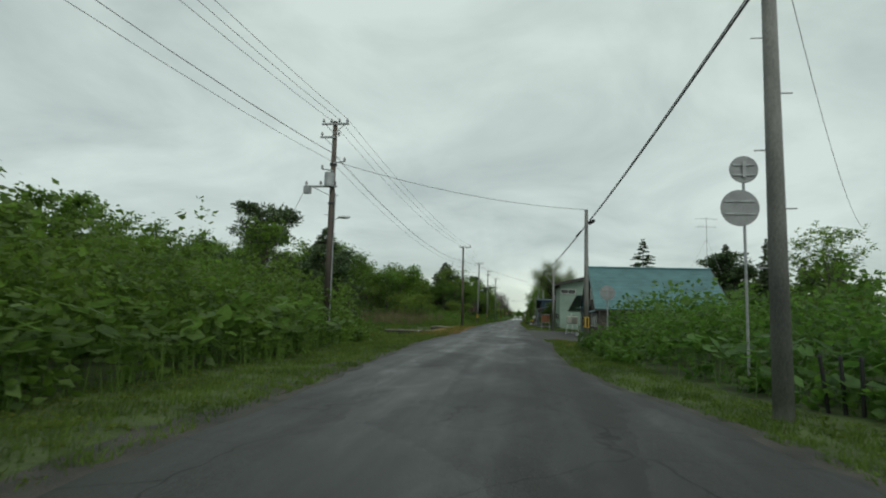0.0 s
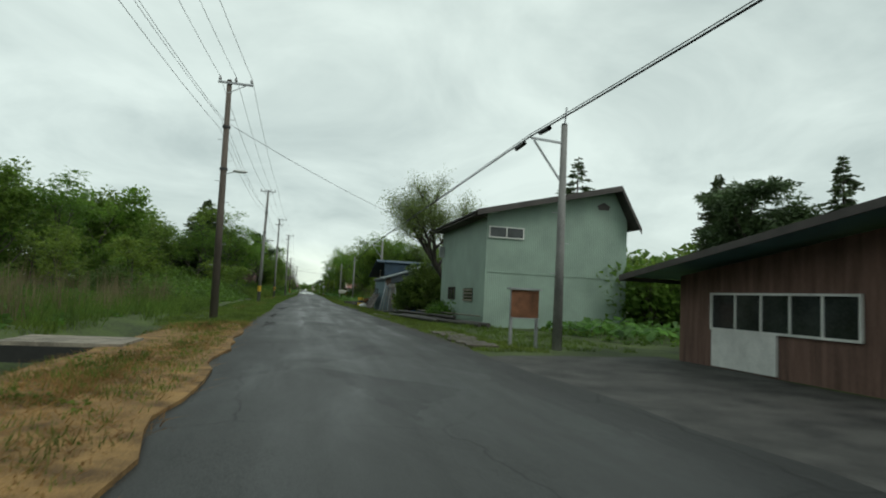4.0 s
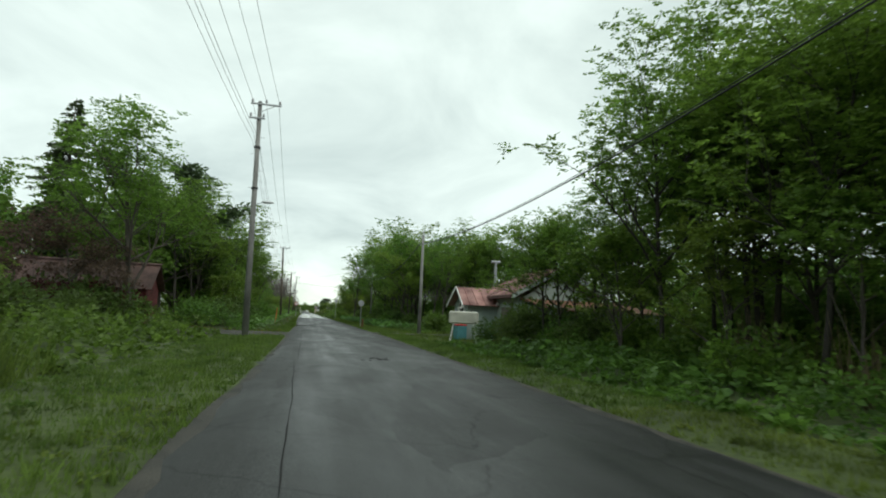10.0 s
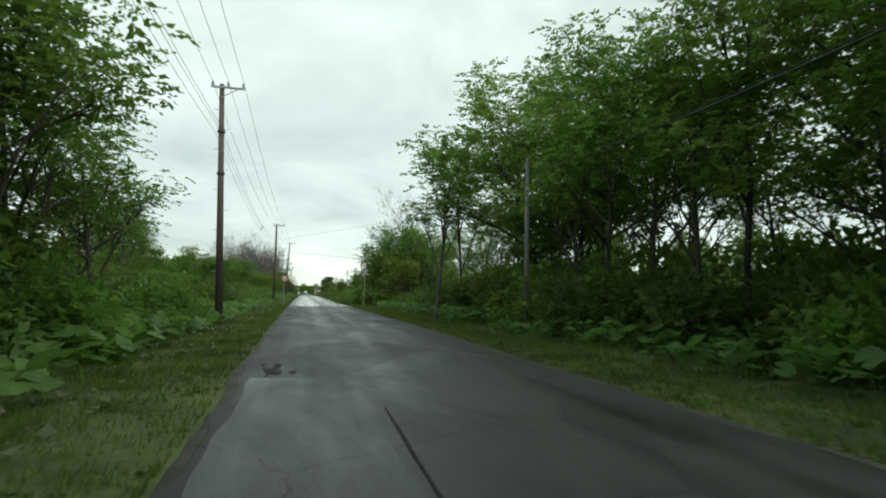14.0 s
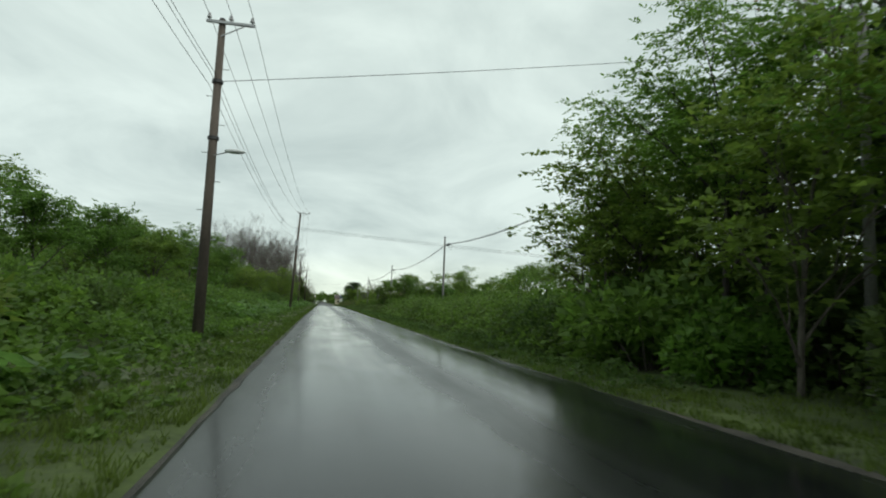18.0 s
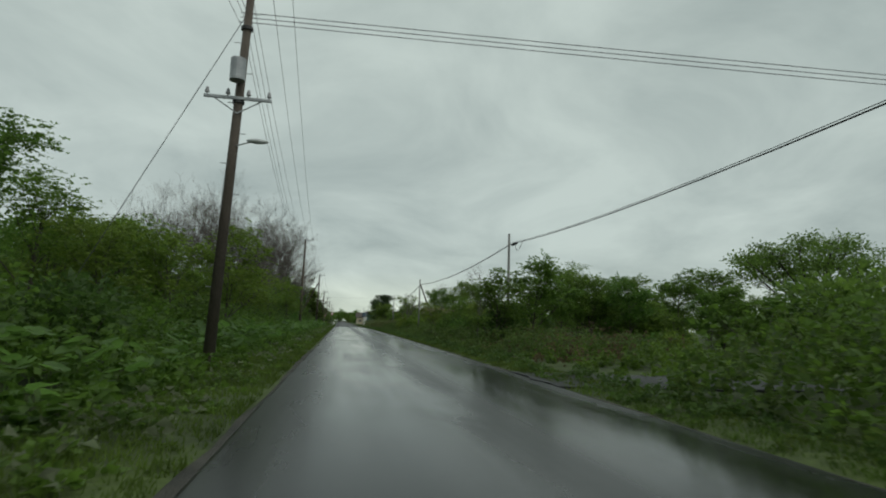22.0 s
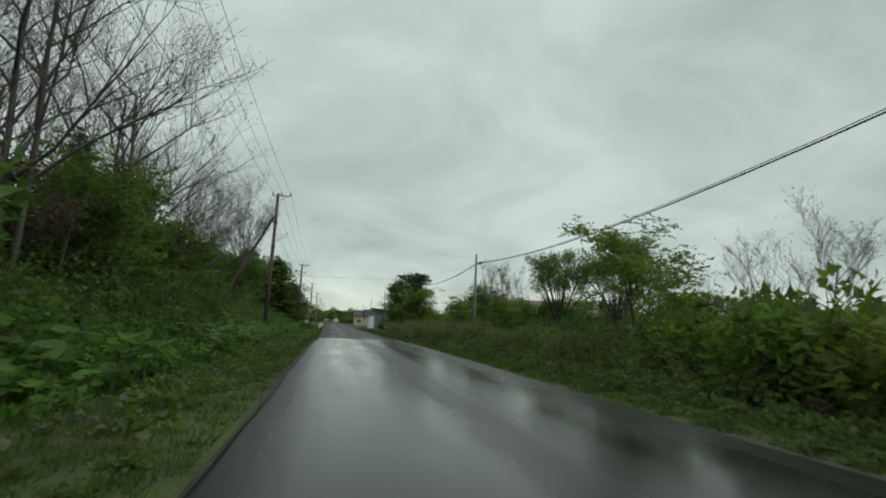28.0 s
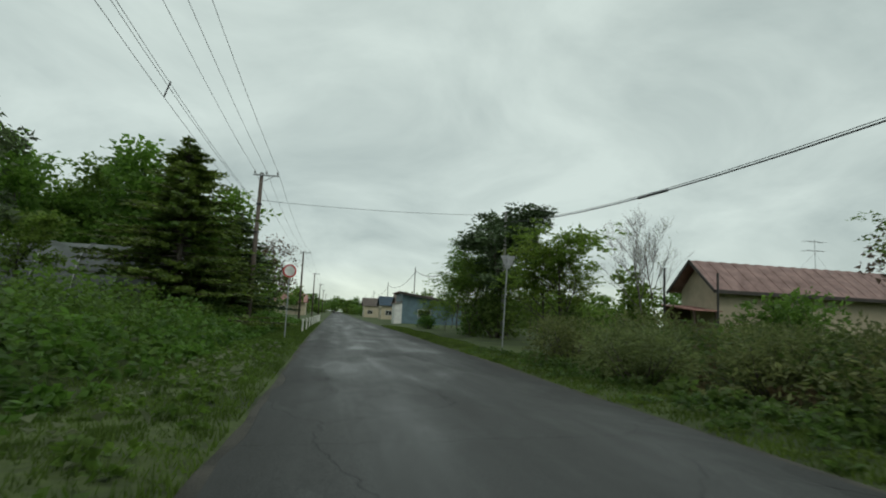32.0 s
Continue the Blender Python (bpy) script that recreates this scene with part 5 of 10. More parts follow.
def house_white():
    w = thing("white_house", "white two-storey house with an old grey-brown shingled roof", "house")
    # gable end towards the road, the roof broken into a steep and a flatter pitch
    x0, x1, xv = 14.3, 21.6, 13.6
    near, brk, ridge, far = (62.2, 2.35), (64.85, 4.1), (68.15, 7.3), (69.5, 5.75)
    prof = [(62.7, -0.1), (69.2, -0.1), (69.2, 5.9), (68.15, 7.1), (64.95, 4.0), (62.7, 2.5)]
    part("wall", prism(prof, "x", x0, x0 + 0.14), M_WHITE, w)
    part("wall", box(x0 + 0.14, 62.7, -0.1, x1, 62.84, 2.5), M_WHITE, w)
    part("wall", box(x0 + 0.14, 69.06, -0.1, x1, 69.2, 5.8), M_WHITE, w)
    part("wall", prism(prof, "x", x1, x1 + 0.14), M_WHITE, w)
    for (ya, za), (yb, zb), n in ((near, brk, 14), (brk, ridge, 20), (far, ridge, 8)):
        for k in range(n):
            t0, t1 = k / n, min(1, (k + 1.2) / n)
            a = (ya + (yb - ya) * t0, za + (zb - za) * t0)
            b = (ya + (yb - ya) * t1, za + (zb - za) * t1)
            c = [(xv, a[0], a[1] + 0.035), (22.0, a[0], a[1] + 0.035), (22.0, b[0], b[1]), (xv, b[0], b[1])]
            part("shingle_course", slab(c if yb > ya else c[::-1], 0.03), M_OLDROOF, w)
        part("bargeboard", slab([(xv - 0.02, ya, za - 0.24), (xv - 0.02, ya, za + 0.03), (xv - 0.02, yb, zb + 0.03), (xv - 0.02, yb, zb - 0.24)], 0.06), M_WHITE, w)
        part("soffit", slab([(xv, ya, za - 0.16), (x0, ya, za - 0.16), (x0, yb, zb - 0.16), (xv, yb, zb - 0.16)], 0.03), M_WHITE, w)
    part("ridge_cap", prism([(68.0, 7.28), (68.15, 7.38), (68.3, 7.24)], "x", xv - 0.03, 22.03), M_OLDROOF, w)
    part("roof_dormer", box(16.5, 63.4, 3.2, 18.2, 65.0, 4.45), M_OLDROOF, w, "low dark dormer on the roof")
    # small gable of the back wing
    part("back_wall", prism([(69.9, -0.1), (71.3, -0.1), (71.3, 4.3), (70.75, 4.75), (69.9, 4.1)], "x", 15.9, 16.0), M_WHITE, w)
    part("back_wall", box(16.0, 71.2, -0.1, 19.0, 71.3, 4.3), M_WHITE, w)
    for ya, yb in ((71.7, 70.75), (69.6, 70.75)):
        part("back_roof", slab([(15.6, ya, 4.22), (19.2, ya, 4.22), (19.2, yb, 4.98), (15.6, yb, 4.98)], 0.07), M_OLDROOF, w)
        part("bargeboard", slab([(15.58, ya, 4.02), (15.58, ya, 4.2), (15.58, yb, 4.96), (15.58, yb, 4.78)], 0.05), M_WHITE, w)
    window(w, "x", x0, 64.7, 65.9, 0.7, 2.0, -1, 2, M_CURTAIN, M_WHITE, "white-framed window")
    part("window_hood", slab([(13.6, 63.7, 2.28), (13.6, 66.3, 2.28), (14.29, 66.3, 2.5), (14.29, 63.7, 2.5)], 0.06), M_OLDROOF, w)
    part("panel", box(13.95, 63.15, -0.1, 14.29, 64.05, 1.82), M_TEALBIN, w, "teal painted panel by the wall")
    for k in range(26):
        y = 62.85 + 0.245 * k
        top = np.interp(y, [62.7, 64.95, 68.15, 69.2], [2.4, 3.9, 7.0, 5.8])
        part("siding_groove", box(x0 - 0.005, y, 0.0, x0 + 0.001, y + 0.012, float(top)), M_WOODRAW, w)
    b = thing("metal_bin", "grey sheet metal bin by the white house", "bin", (12.6, 62.2, 0))
    part("bin_body", box(-0.6, -0.35, 0, 0.6, 0.35, 1.1, 0.02), M_SHUTTER, b)
    part("lid", box(-0.63, -0.38, 1.09, 0.63, 0.38, 1.16, 0.02), M_SHUTTER, b)


def shed_blue():
    s = thing("blue_shed", "old blue-grey shed with a sloping roof and a roller shutter", "shed", (-0.75, -2.1, 0))
    x0, x1, y0, y1 = 7.6, 11.5, 72.2, 77.9
    top = lambda x: 2.62 + (x - x0) * 0.33
    part("wall", box(x0, y0, -0.1, x0 + 0.1, y1, top(x0)), M_BLUESHED, s, "blue-grey sheet wall")
    # the dark board colour carries the shade between hood and shutter box
    part("wall", prism([(x0 + 0.1, 2.1), (x1, 2.1), (x1, top(x1)), (x0 + 0.1, top(x0 + 0.1))], "y", y0, y0 + 0.1), M_WOODBR, s, "board gable darkened for the shade below the hood")
    part("wall", box(x0 + 0.1, y0, -0.1, 8.0, y0 + 0.1, 2.1), M_BLUESHED, s)
    part("wall", box(11.3, y0, -0.1, x1, y0 + 0.1, 2.1), M_BLUESHED, s)
    part("wall", box(x1 - 0.1, y0 + 0.1, -0.1, x1, y1, top(x1 - 0.1)), M_BLUESHED, s)
    part("wall", prism([(x0 + 0.1, -0.1), (x1 - 0.1, -0.1), (x1 - 0.1, top(x1 - 0.1)), (x0 + 0.1, top(x0 + 0.1))], "y", y1 - 0.1, y1), M_BLUESHED, s)
    part("shutter_box", box(7.98, y0 - 0.14, 1.93, 11.35, y0 - 0.003, 2.24), M_PALEBOX, s, "pale shutter box")
    sh = part("roller_shutter", box(8.0, y0 + 0.03, -0.05, 11.3, y0 + 0.06, 2.05), M_SHUTTER, s, "grey roller shutter")
    me = shared_box("shutter_slat", 3.3, 0.03, 0.075, M_SHUTTER, 0.01)
    for k in range(25):
        mesh_ob("shutter_slat", me, sh).matrix_basis = pose(9.65, y0 + 0.025, 0.05 + 0.082 * k, 8, 0, 0)
    xa, xb, ya, yb = x0 - 0.14, 11.68, y0 - 0.16, y1 + 0.25
    part("roof", slab([(xa, ya, top(xa) + 0.1), (xb, ya, top(xb) + 0.1), (xb, yb, top(xb) + 0.1), (xa, yb, top(xa) + 0.1)], 0.05), M_SHUTTER, s, "grey sheet roof")
    part("bargeboard", slab([(xa, ya - 0.02, top(xa) - 0.02), (xb, ya - 0.02, top(xb) - 0.02), (xb, ya - 0.02, top(xb) + 0.06), (xa, ya - 0.02, top(xa) + 0.06)], 0.03), M_SHUTTER, s)
    part("gable_board", slab([(8.15, y0 - 0.05, top(8.15) - 0.5), (xb, y0 - 0.05, top(xb) - 0.5), (xb, y0 - 0.05, top(xb) - 0.03), (8.15, y0 - 0.05, top(8.15) - 0.03)], 0.03), M_SLATE, s, "dark blue-grey gable board")
    part("hood", slab([(8.1, y0 - 0.2, top(8.1) - 0.56), (xb, y0 - 0.2, top(xb) - 0.56), (xb, y0 - 0.05, top(xb) - 0.5), (8.1, y0 - 0.05, top(8.1) - 0.5)], 0.03), M_SLATE, s, "narrow hood above the shutter")
    part("eave_board", box(xa - 0.02, ya, top(xa) - 0.06, xa, yb, top(xa) + 0.05), M_SLATE, s)
    for k in range(6):
        part("sheet_seam", box(x0 - 0.008, y0 + 0.4 + 0.9 * k, 0, x0 + 0.001, y0 + 0.42 + 0.9 * k, 2.55), M_BLUESHED, s)
    # the open store beside it
    b = thing("open_store", "open-fronted wooden store with a dark blue gable and stacked junk", "shed", (-0.25, -1.0, -0.32))
    xb, yb0, yb1 = 8.0, 77.6, 83.2
    for yy in (77.75, 79.6, 83.0):
        part("post", box(7.78, yy - 0.055, -0.1, 7.89, yy + 0.055, 3.1 if yy < 78 else (4.0 if yy < 82 else 3.3)), M_WOODRAW, b)
    for zz in (2.95, 2.3):
        part("beam", box(7.76, 79.68, zz, 7.9, 82.9, zz + 0.16), M_WOODRAW, b)
    part("beam", box(7.76, 77.8, 3.15, 7.9, 79.5, 3.27), M_WHITE, b)
    part("back_wall", box(10.8, yb0, -0.1, 10.92, yb1, 3.4), M_WOODBR, b)
    part("side_wall", box(7.95, 83.05, -0.1, 12.8, 83.17, 3.1), M_WOODBR, b)
    part("inner_shutter", box(9.9, 79.8, -0.05, 9.96, 82.0, 2.0), M_SHUTTER, b, "pale blue inner shutter")
    part("inner_wall", box(9.85, 79.6, 2.0, 9.95, 83.0, 2.9), M_BLUESHED, b)
    part("navy_gable", prism([(77.65, 2.9), (77.95, 4.75), (77.95, 4.85), (77.6, 4.85)], "x", 7.95, 8.05), M_NAVY, b)
    part("navy_wall", box(7.95, 77.45, 2.9, 13.5, 77.58, 4.55), M_NAVY, b, "dark blue sheet wall above the lower roof")
    part("roof", slab([(7.2, 83.9, 3.35), (7.2, 78.2, 4.85), (13.8, 78.2, 4.85), (13.8, 83.9, 3.35)][::-1], 0.07), M_NAVY, b, "dark sheet roof")
    part("roof", slab([(7.2, 78.2, 4.85), (7.2, 77.3, 4.6), (13.8, 77.3, 4.6), (13.8, 78.2, 4.85)][::-1], 0.07), M_NAVY, b)
    part("loft_floor", box(7.9, 79.6, 3.1, 10.8, 83.0, 3.16), M_WOODRAW, b)
    part("door_panel", box(7.66, 77.9, 0.1, 7.72, 79.0, 2.1), M_BLUESHED, b, "pale blue sheet panel")
    for k in range(9):
        part("upright_board", box(7.55 + 0.02 * (k % 2), 79.05 + 0.09 * k, 0.15, 7.59 + 0.02 * (k % 2), 79.14 + 0.09 * k, 2.0), M_WOODRAW, b)
    rng = random.Random(8)
    for k in range(16):
        z = rng.choice([3.2, 3.3, 3.42, 2.5, 2.6])
        y = rng.uniform(79.9, 82.4)
        w = thing("stored_board", "old board stacked in the open store", "board", (rng.uniform(7.8, 8.3), y - 1.0, z - 0.32), rng.uniform(-12, 12), "boards stacked in the store")
        part("board", box(-0.1, -rng.uniform(0.4, 0.9), 0, 0.12, rng.uniform(0.3, 0.7), 0.05), rng.choice([M_WOODRAW, M_WOODGREY, M_WHITE]), w)
    for k in range(8):
        y = 80.0 + 0.3 * k
        w = thing("leaning_plank", "plank leaning against the open store", "plank", (6.8, y - 1.0, 0.0), 0, "planks leaning on the store")
        part("plank", bar((0, 0, -0.02), (0.65, rng.uniform(-0.3, 0.5), rng.uniform(1.1, 1.9)), rng.uniform(0.08, 0.2), 0.03), rng.choice([M_WOODRAW, M_WOODRAW, M_WOODGREY, M_WHITE]), w)
    for k in range(4):
        w = thing("plastic_sack", "crumpled white plastic sack on the ground", "sack", (5.95 + 0.15 * k, 78.6 + 0.5 * k, 0), 40 * k, "white sacks by the store")
        bm = bmesh.new()
        bmesh.ops.create_icosphere(bm, subdivisions=2, radius=0.22, matrix=Matrix.Translation((0, 0, 0.12)) @ Matrix.Diagonal((1.2, 1, 0.8, 1)))
        for v in bm.verts:
            v.co += Vector(noise.noise_vector(v.co * 6 + Vector((k, 0, 0)))) * 0.07
            v.co.z = max(v.co.z, 0)
        part("sack", bm, M_PLASTIC_W, w)
    # slatted boards leaning on the blue wall
    for k, (ya, yb2) in enumerate(((72.4, 74.6), (74.8, 76.6))):
        p = thing("slatted_panel", "grey wooden slatted panel leaning on the blue wall", "panel", (-0.75, -1.4, 0), 0, "slatted panels leaning on the wall")
        for q in range(12):
            z = 0.06 + 0.103 * q
            part("slat", slab([(6.76 + z * 0.5, ya + 0.25 * z, z), (6.76 + z * 0.5, yb2 + 0.1 * z, z + 0.01), (6.77 + (z + 0.092) * 0.5, yb2 + 0.1 * z, z + 0.102), (6.77 + (z + 0.092) * 0.5, ya + 0.25 * z, z + 0.092)], 0.022), M_WOODGREY, p)
        for yy in (ya + 0.5, yb2 - 0.3):
            part("batten", bar((6.82, yy, 0.02), (7.5, yy + 0.1, 1.45), 0.06, 0.04), M_WOODGREY, p)
    f = thing("window_frame_leaning", "dark empty window frame leaning on the blue wall", "frame", (-0.75, -0.55, -0.22))
    for (a, c) in (((7.5, 74.2, 1.3), (7.5, 76.0, 1.35)), ((7.58, 74.2, 1.95), (7.58, 76.0, 2.0)), ((7.5, 74.2, 1.28), (7.58, 74.2, 1.97)), ((7.5, 76.0, 1.33), (7.58, 76.0, 2.02))):
        part("rail", bar(a, c, 0.07, 0.05), M_BROWNTRIM, f)
    for k in range(7):
        w = thing("leaning_pole", "thin pole leaning at the shed's corner", "pole", (-0.75, -2.1, 0), 0, "poles leaning at the corner")
        part("pole", rod((7.2 + 0.22 * k, 71.3 - 0.1 * (k % 3), -0.02), (7.75 + 0.13 * k, 72.05, 2.3 - 0.18 * (k % 4)), 0.03, 0.025, 8), M_WOODRAW if k % 3 else M_GALV, w)
    fr = thing("wooden_crate_frame", "bare wooden frame leaning before the shutter", "frame", (-0.75, -2.1, 0))
    q = [(8.4, 71.2, 0.0), (9.7, 71.0, 0.0), (9.45, 71.7, 1.05), (8.2, 71.9, 1.05)]
    for a, c in zip(q, q[1:] + q[:1]):
        part("rail", bar(a, c, 0.09, 0.06), M_WOODRAW, fr)
    part("rail", bar((8.9, 71.1, 0.02), (8.8, 71.75, 1.03), 0.07, 0.05), M_WOODRAW, fr)
    tub = thing("blue_tub", "blue plastic tub before the shutter", "tub", (9.45, 69.5, 0))
    bm = rod((0, 0, 0), (0, 0, 0.62), 0.42, 0.5, 20)
    part("tub_body", bm, M_PLASTIC_B, tub)
    part("rim", rod((0, 0, 0.6), (0, 0, 0.65), 0.53, 0.53, 20), M_PLASTIC_B, tub)
    bx = thing("orange_box", "orange plastic box with a handle", "box", (10.65, 69.4, 0), 10)
    part("box_body", box(-0.3, -0.2, 0, 0.3, 0.2, 0.42, 0.03), M_PLASTIC_O, bx)
    part("handle", rod((-0.2, 0, 0.42), (-0.35, 0, 0.8), 0.015, 0.015, 6), M_DARKMETAL, bx)
    bx = thing("light_blue_bucket", "light blue plastic container beside the shutter", "bucket", (11.45, 69.3, 0), 0)
    part("bucket_body", rod((0, 0, 0), (0, 0, 0.5), 0.3, 0.34, 16), M_TEALBIN, bx)
    part("lid", rod((0, 0, 0.5), (0, 0, 0.56), 0.36, 0.36, 16), M_PLASTIC_W, bx)
    antenna(13.4, 72.6, 0.0, 8.36, "television antenna on a tall mast with two crossed arrays", False)


def bicycle(x, y, rz):
    b = thing("bicycle", "old black bicycle with a front basket, parked by the shed", "bicycle", (x, y, 0), rz)
    for wx in (-0.52, 0.52):
        bm = bmesh.new()
        n = 20
        ring = []
        for i in range(n):
            a = 2 * math.pi * i / n
            c = Vector((wx + 0.33 * math.cos(a), 0, 0.34 + 0.33 * math.sin(a)))
            ring.append(c)
        for i in range(n):
            rod(ring[i], ring[(i + 1) % n], 0.02, 0.02, 5, bm)
        w = part("wheel", bm, M_RUBBER, b, "black tyre on a spoked wheel")
        for i in range(8):
            a = math.pi * i / 8
            d = Vector((0.31 * math.cos(a), 0, 0.31 * math.sin(a)))
            part("spoke", rod(Vector((wx, 0, 0.34)) - d, Vector((wx, 0, 0.34)) + d, 0.004, 0.004, 4), M_GALV, w)
    for a, c in (((0.52, 0, 0.34), (0.36, 0, 0.98)), ((0.4, 0, 0.8), (-0.1, 0, 0.3)), ((-0.1, 0, 0.3), (-0.22, 0, 0.85)), ((-0.52, 0, 0.34), (-0.1, 0, 0.3)), ((-0.52, 0, 0.34), (-0.2, 0, 0.75))):
        part("frame_tube", rod(a, c, 0.018, 0.018, 8), M_GALV, b)
    part("handlebar", rod((0.34, -0.28, 1.02), (0.34, 0.28, 1.02), 0.014, 0.014, 6), M_GALV, b)
    part("saddle", box(-0.36, -0.08, 0.86, -0.1, 0.08, 0.93, 0.03), M_BLACK, b)
    part("basket", box(0.46, -0.17, 0.72, 0.78, 0.17, 0.98, 0.02), M_DARKMETAL, b, "dark wire basket")
    part("mudguard", rod((-0.75, 0, 0.65), (-0.35, 0, 0.7), 0.03, 0.03, 6), M_BLACK, b)


def house_red():
    h = thing("red_roof_house", "pale green single-storey house with a faded red metal roof", "house")
    # porch facing the road
    px, y0, y1 = 9.65, 146.2, 149.2
    part("porch_wall", box(px + 0.12, y0, -0.1, 12.6, y0 + 0.12, 2.25), M_PALEGREEN, h)
    part("porch_wall", box(px + 0.12, y1 - 0.12, -0.1, 12.6, y1, 2.2), M_PALEGREEN, h)
    part("porch_wall", prism([(y0, -0.1), (147.0, -0.1), (147.0, 2.75), (147.4, 3.1), (y0, 2.3)], "x", px, px + 0.12), M_PALEGREEN, h)
    part("porch_wall", prism([(148.1, -0.1), (y1, -0.1), (y1, 2.3), (147.4, 3.1), (148.1, 2.88)], "x", px, px + 0.12), M_PALEGREEN, h)
    part("porch_wall", prism([(147.0, 2.42), (148.1, 2.42), (148.1, 2.88), (147.4, 3.1), (147.0, 2.75)], "x", px + 0.002, px + 0.12), M_PALEGREEN, h)
    # black sheet stands for the unlit inside of the open doorway
    d = part("porch_door", box(px + 0.05, 147.05, 0, px + 0.1, 148.05, 2.0), M_BLACK, h, "black panel put in for the shade inside an open doorway")
    part("door_frame", box(px - 0.03, 146.98, 1.98, px + 0.02, 148.12, 2.04), M_WHITE, d)
    part("transom", box(px + 0.02, 147.05, 2.05, px + 0.06, 148.05, 2.4), M_GLASS, h)
    for yy in (147.0, 147.55, 148.1):
        part("door_post", box(px - 0.02, yy - 0.03, 0 if yy != 147.55 else 2.04, px + 0.02, yy + 0.03, 2.4), M_WHITE, h)
    rid = 147.4
    for ya in (145.75, 149.65):
        n = 7
        for k in range(n):
            xa, xb = 9.2 + 3.6 * k / n, 9.2 + 3.6 * (k + 1) / n - 0.02
            c = [(xa, ya, 2.15), (xb, ya, 2.15), (xb, rid, 3.3), (xa, rid, 3.3)]
            part("roof_sheet", slab(c if ya < rid else c[::-1], 0.03), M_REDROOF, h)
            c2 = Vector((xb, ya, 2.16)), Vector((xb, rid, 3.31))
            part("standing_seam", bar(c2[0], c2[1], 0.03, 0.07), M_REDROOF, h)
        part("bargeboard", slab([(9.18, ya, 2.0), (9.18, ya, 2.16), (9.18, rid, 3.33), (9.18, rid, 3.17)], 0.05), M_WHITE, h)
    # main house: hipped corrugated roof
    mx0, mx1, my0, my1 = 11.6, 16.6, 142.6, 150.3
    part("wall", box(mx0, my0, -0.1, mx1, my0 + 0.14, 2.65), M_PALEGREEN, h)
    part("wall", box(mx0, my0 + 0.14, -0.1, mx0 + 0.14, my1, 2.65), M_PALEGREEN, h)
    part("wall", box(mx1 - 0.14, my0 + 0.14, -0.1, mx1, my1, 2.65), M_PALEGREEN, h)
    part("wall", box(mx0 + 0.14, my1 - 0.14, -0.1, mx1 - 0.14, my1, 2.65), M_PALEGREEN, h)
    part("gable_wall", prism([(mx0 + 0.3, 2.65), (mx1 - 0.3, 2.65), (14.1, 4.05)], "y", my0 + 0.02, my0 + 0.14), M_PALEGREEN, h)
    zr, ze, xr = 4.45, 2.75, 14.1
    n = 44
    ya, yb = my0 - 0.5, my1 + 0.5
    w = (yb - ya) / n
    for side, xe in ((0, mx0 - 0.55), (1, mx1 + 0.55)):
        for k in range(n):
            p, q = ya + w * k, ya + w * (k + 1)
            up = 0.03 if k % 2 else 0.0
            ends = []
            for v in (p, q):  # cut along the hip at the far end
                f = min(1.0, max(0.004, (yb - v) / abs(xr - xe)))
                ends.append((xe + (xr - xe) * f, v, ze + (zr - ze) * f + up))
            c = [(xe, p, ze + up), ends[0], ends[1], (xe, q, ze + up)]
            part("roof_rib", slab(c[::-1] if side == 0 else c, 0.035), M_REDROOF if k % 2 else M_PINKROOF, h)
    part("bargeboard", slab([(mx0 - 0.55, ya - 0.01, ze - 0.2), (xr, ya - 0.01, zr - 0.2), (xr, ya - 0.01, zr + 0.05), (mx0 - 0.55, ya - 0.01, ze + 0.05)], 0.04), M_PALEGREEN, h)
    part("bargeboard", slab([(mx1 + 0.55, ya - 0.01, ze - 0.2), (mx1 + 0.55, ya - 0.01, ze + 0.05), (xr, ya - 0.01, zr + 0.05), (xr, ya - 0.01, zr - 0.2)], 0.04), M_PALEGREEN, h)
    part("hip_end", slab([(mx0 - 0.55, yb, ze), (mx1 + 0.55, yb, ze), (xr + 0.02, yb - 3.05, zr), (xr - 0.02, yb - 3.05, zr)], 0.035), M_PINKROOF, h, "faded red hipped roof end")
    part("eave_board", box(mx0 - 0.57, ya, ze - 0.14, mx0 - 0.53, yb, ze + 0.02), M_SHEDROOF, h)
    # boarded window towards the road
    b = part("boarded_window", box(mx0 - 0.03, 143.6, 1.0, mx0, 145.2, 2.1), M_WOODRAW, h, "window boarded up with planks")
    for k in range(5):
        part("plank", box(mx0 - 0.07, 143.55, 1.02 + 0.22 * k, mx0 - 0.03, 145.25, 1.2 + 0.22 * k), M_WOODRAW, b)
    part("window_post", box(mx0 - 0.1, 143.3, 0.7, mx0 - 0.02, 143.5, 2.4), M_BROWNTRIM, h)
    part("sill", box(mx0 - 0.1, 143.5, 0.93, mx0, 145.3, 0.99), M_WHITE, h)
    # lean-to at the near side
    part("leanto_wall", box(12.2, 138.4, -0.1, 18.0, 138.52, 1.9), M_PALEGREEN, h)
    part("leanto_wall", box(12.2, 138.52, -0.1, 12.32, my0, 2.2), M_PALEGREEN, h)
    part("leanto_roof", slab([(11.7, 137.9, 1.95), (18.3, 137.9, 1.95), (18.3, my0 + 0.02, 2.6), (11.7, my0 + 0.02, 2.6)], 0.06), M_RUSTY, h, "rusted lean-to roof")
    window(h, "x", 12.2, 140.2, 141.6, 1.0, 1.6, -1, 2, M_GLASS, M_PALEGREEN, "small dark window of the lean-to")
    part("chimney", rod((12.5, 149.45, 2.5), (12.5, 149.45, 5.3), 0.1, 0.1, 12), M_GALV, h, "grey stovepipe with a cowl")
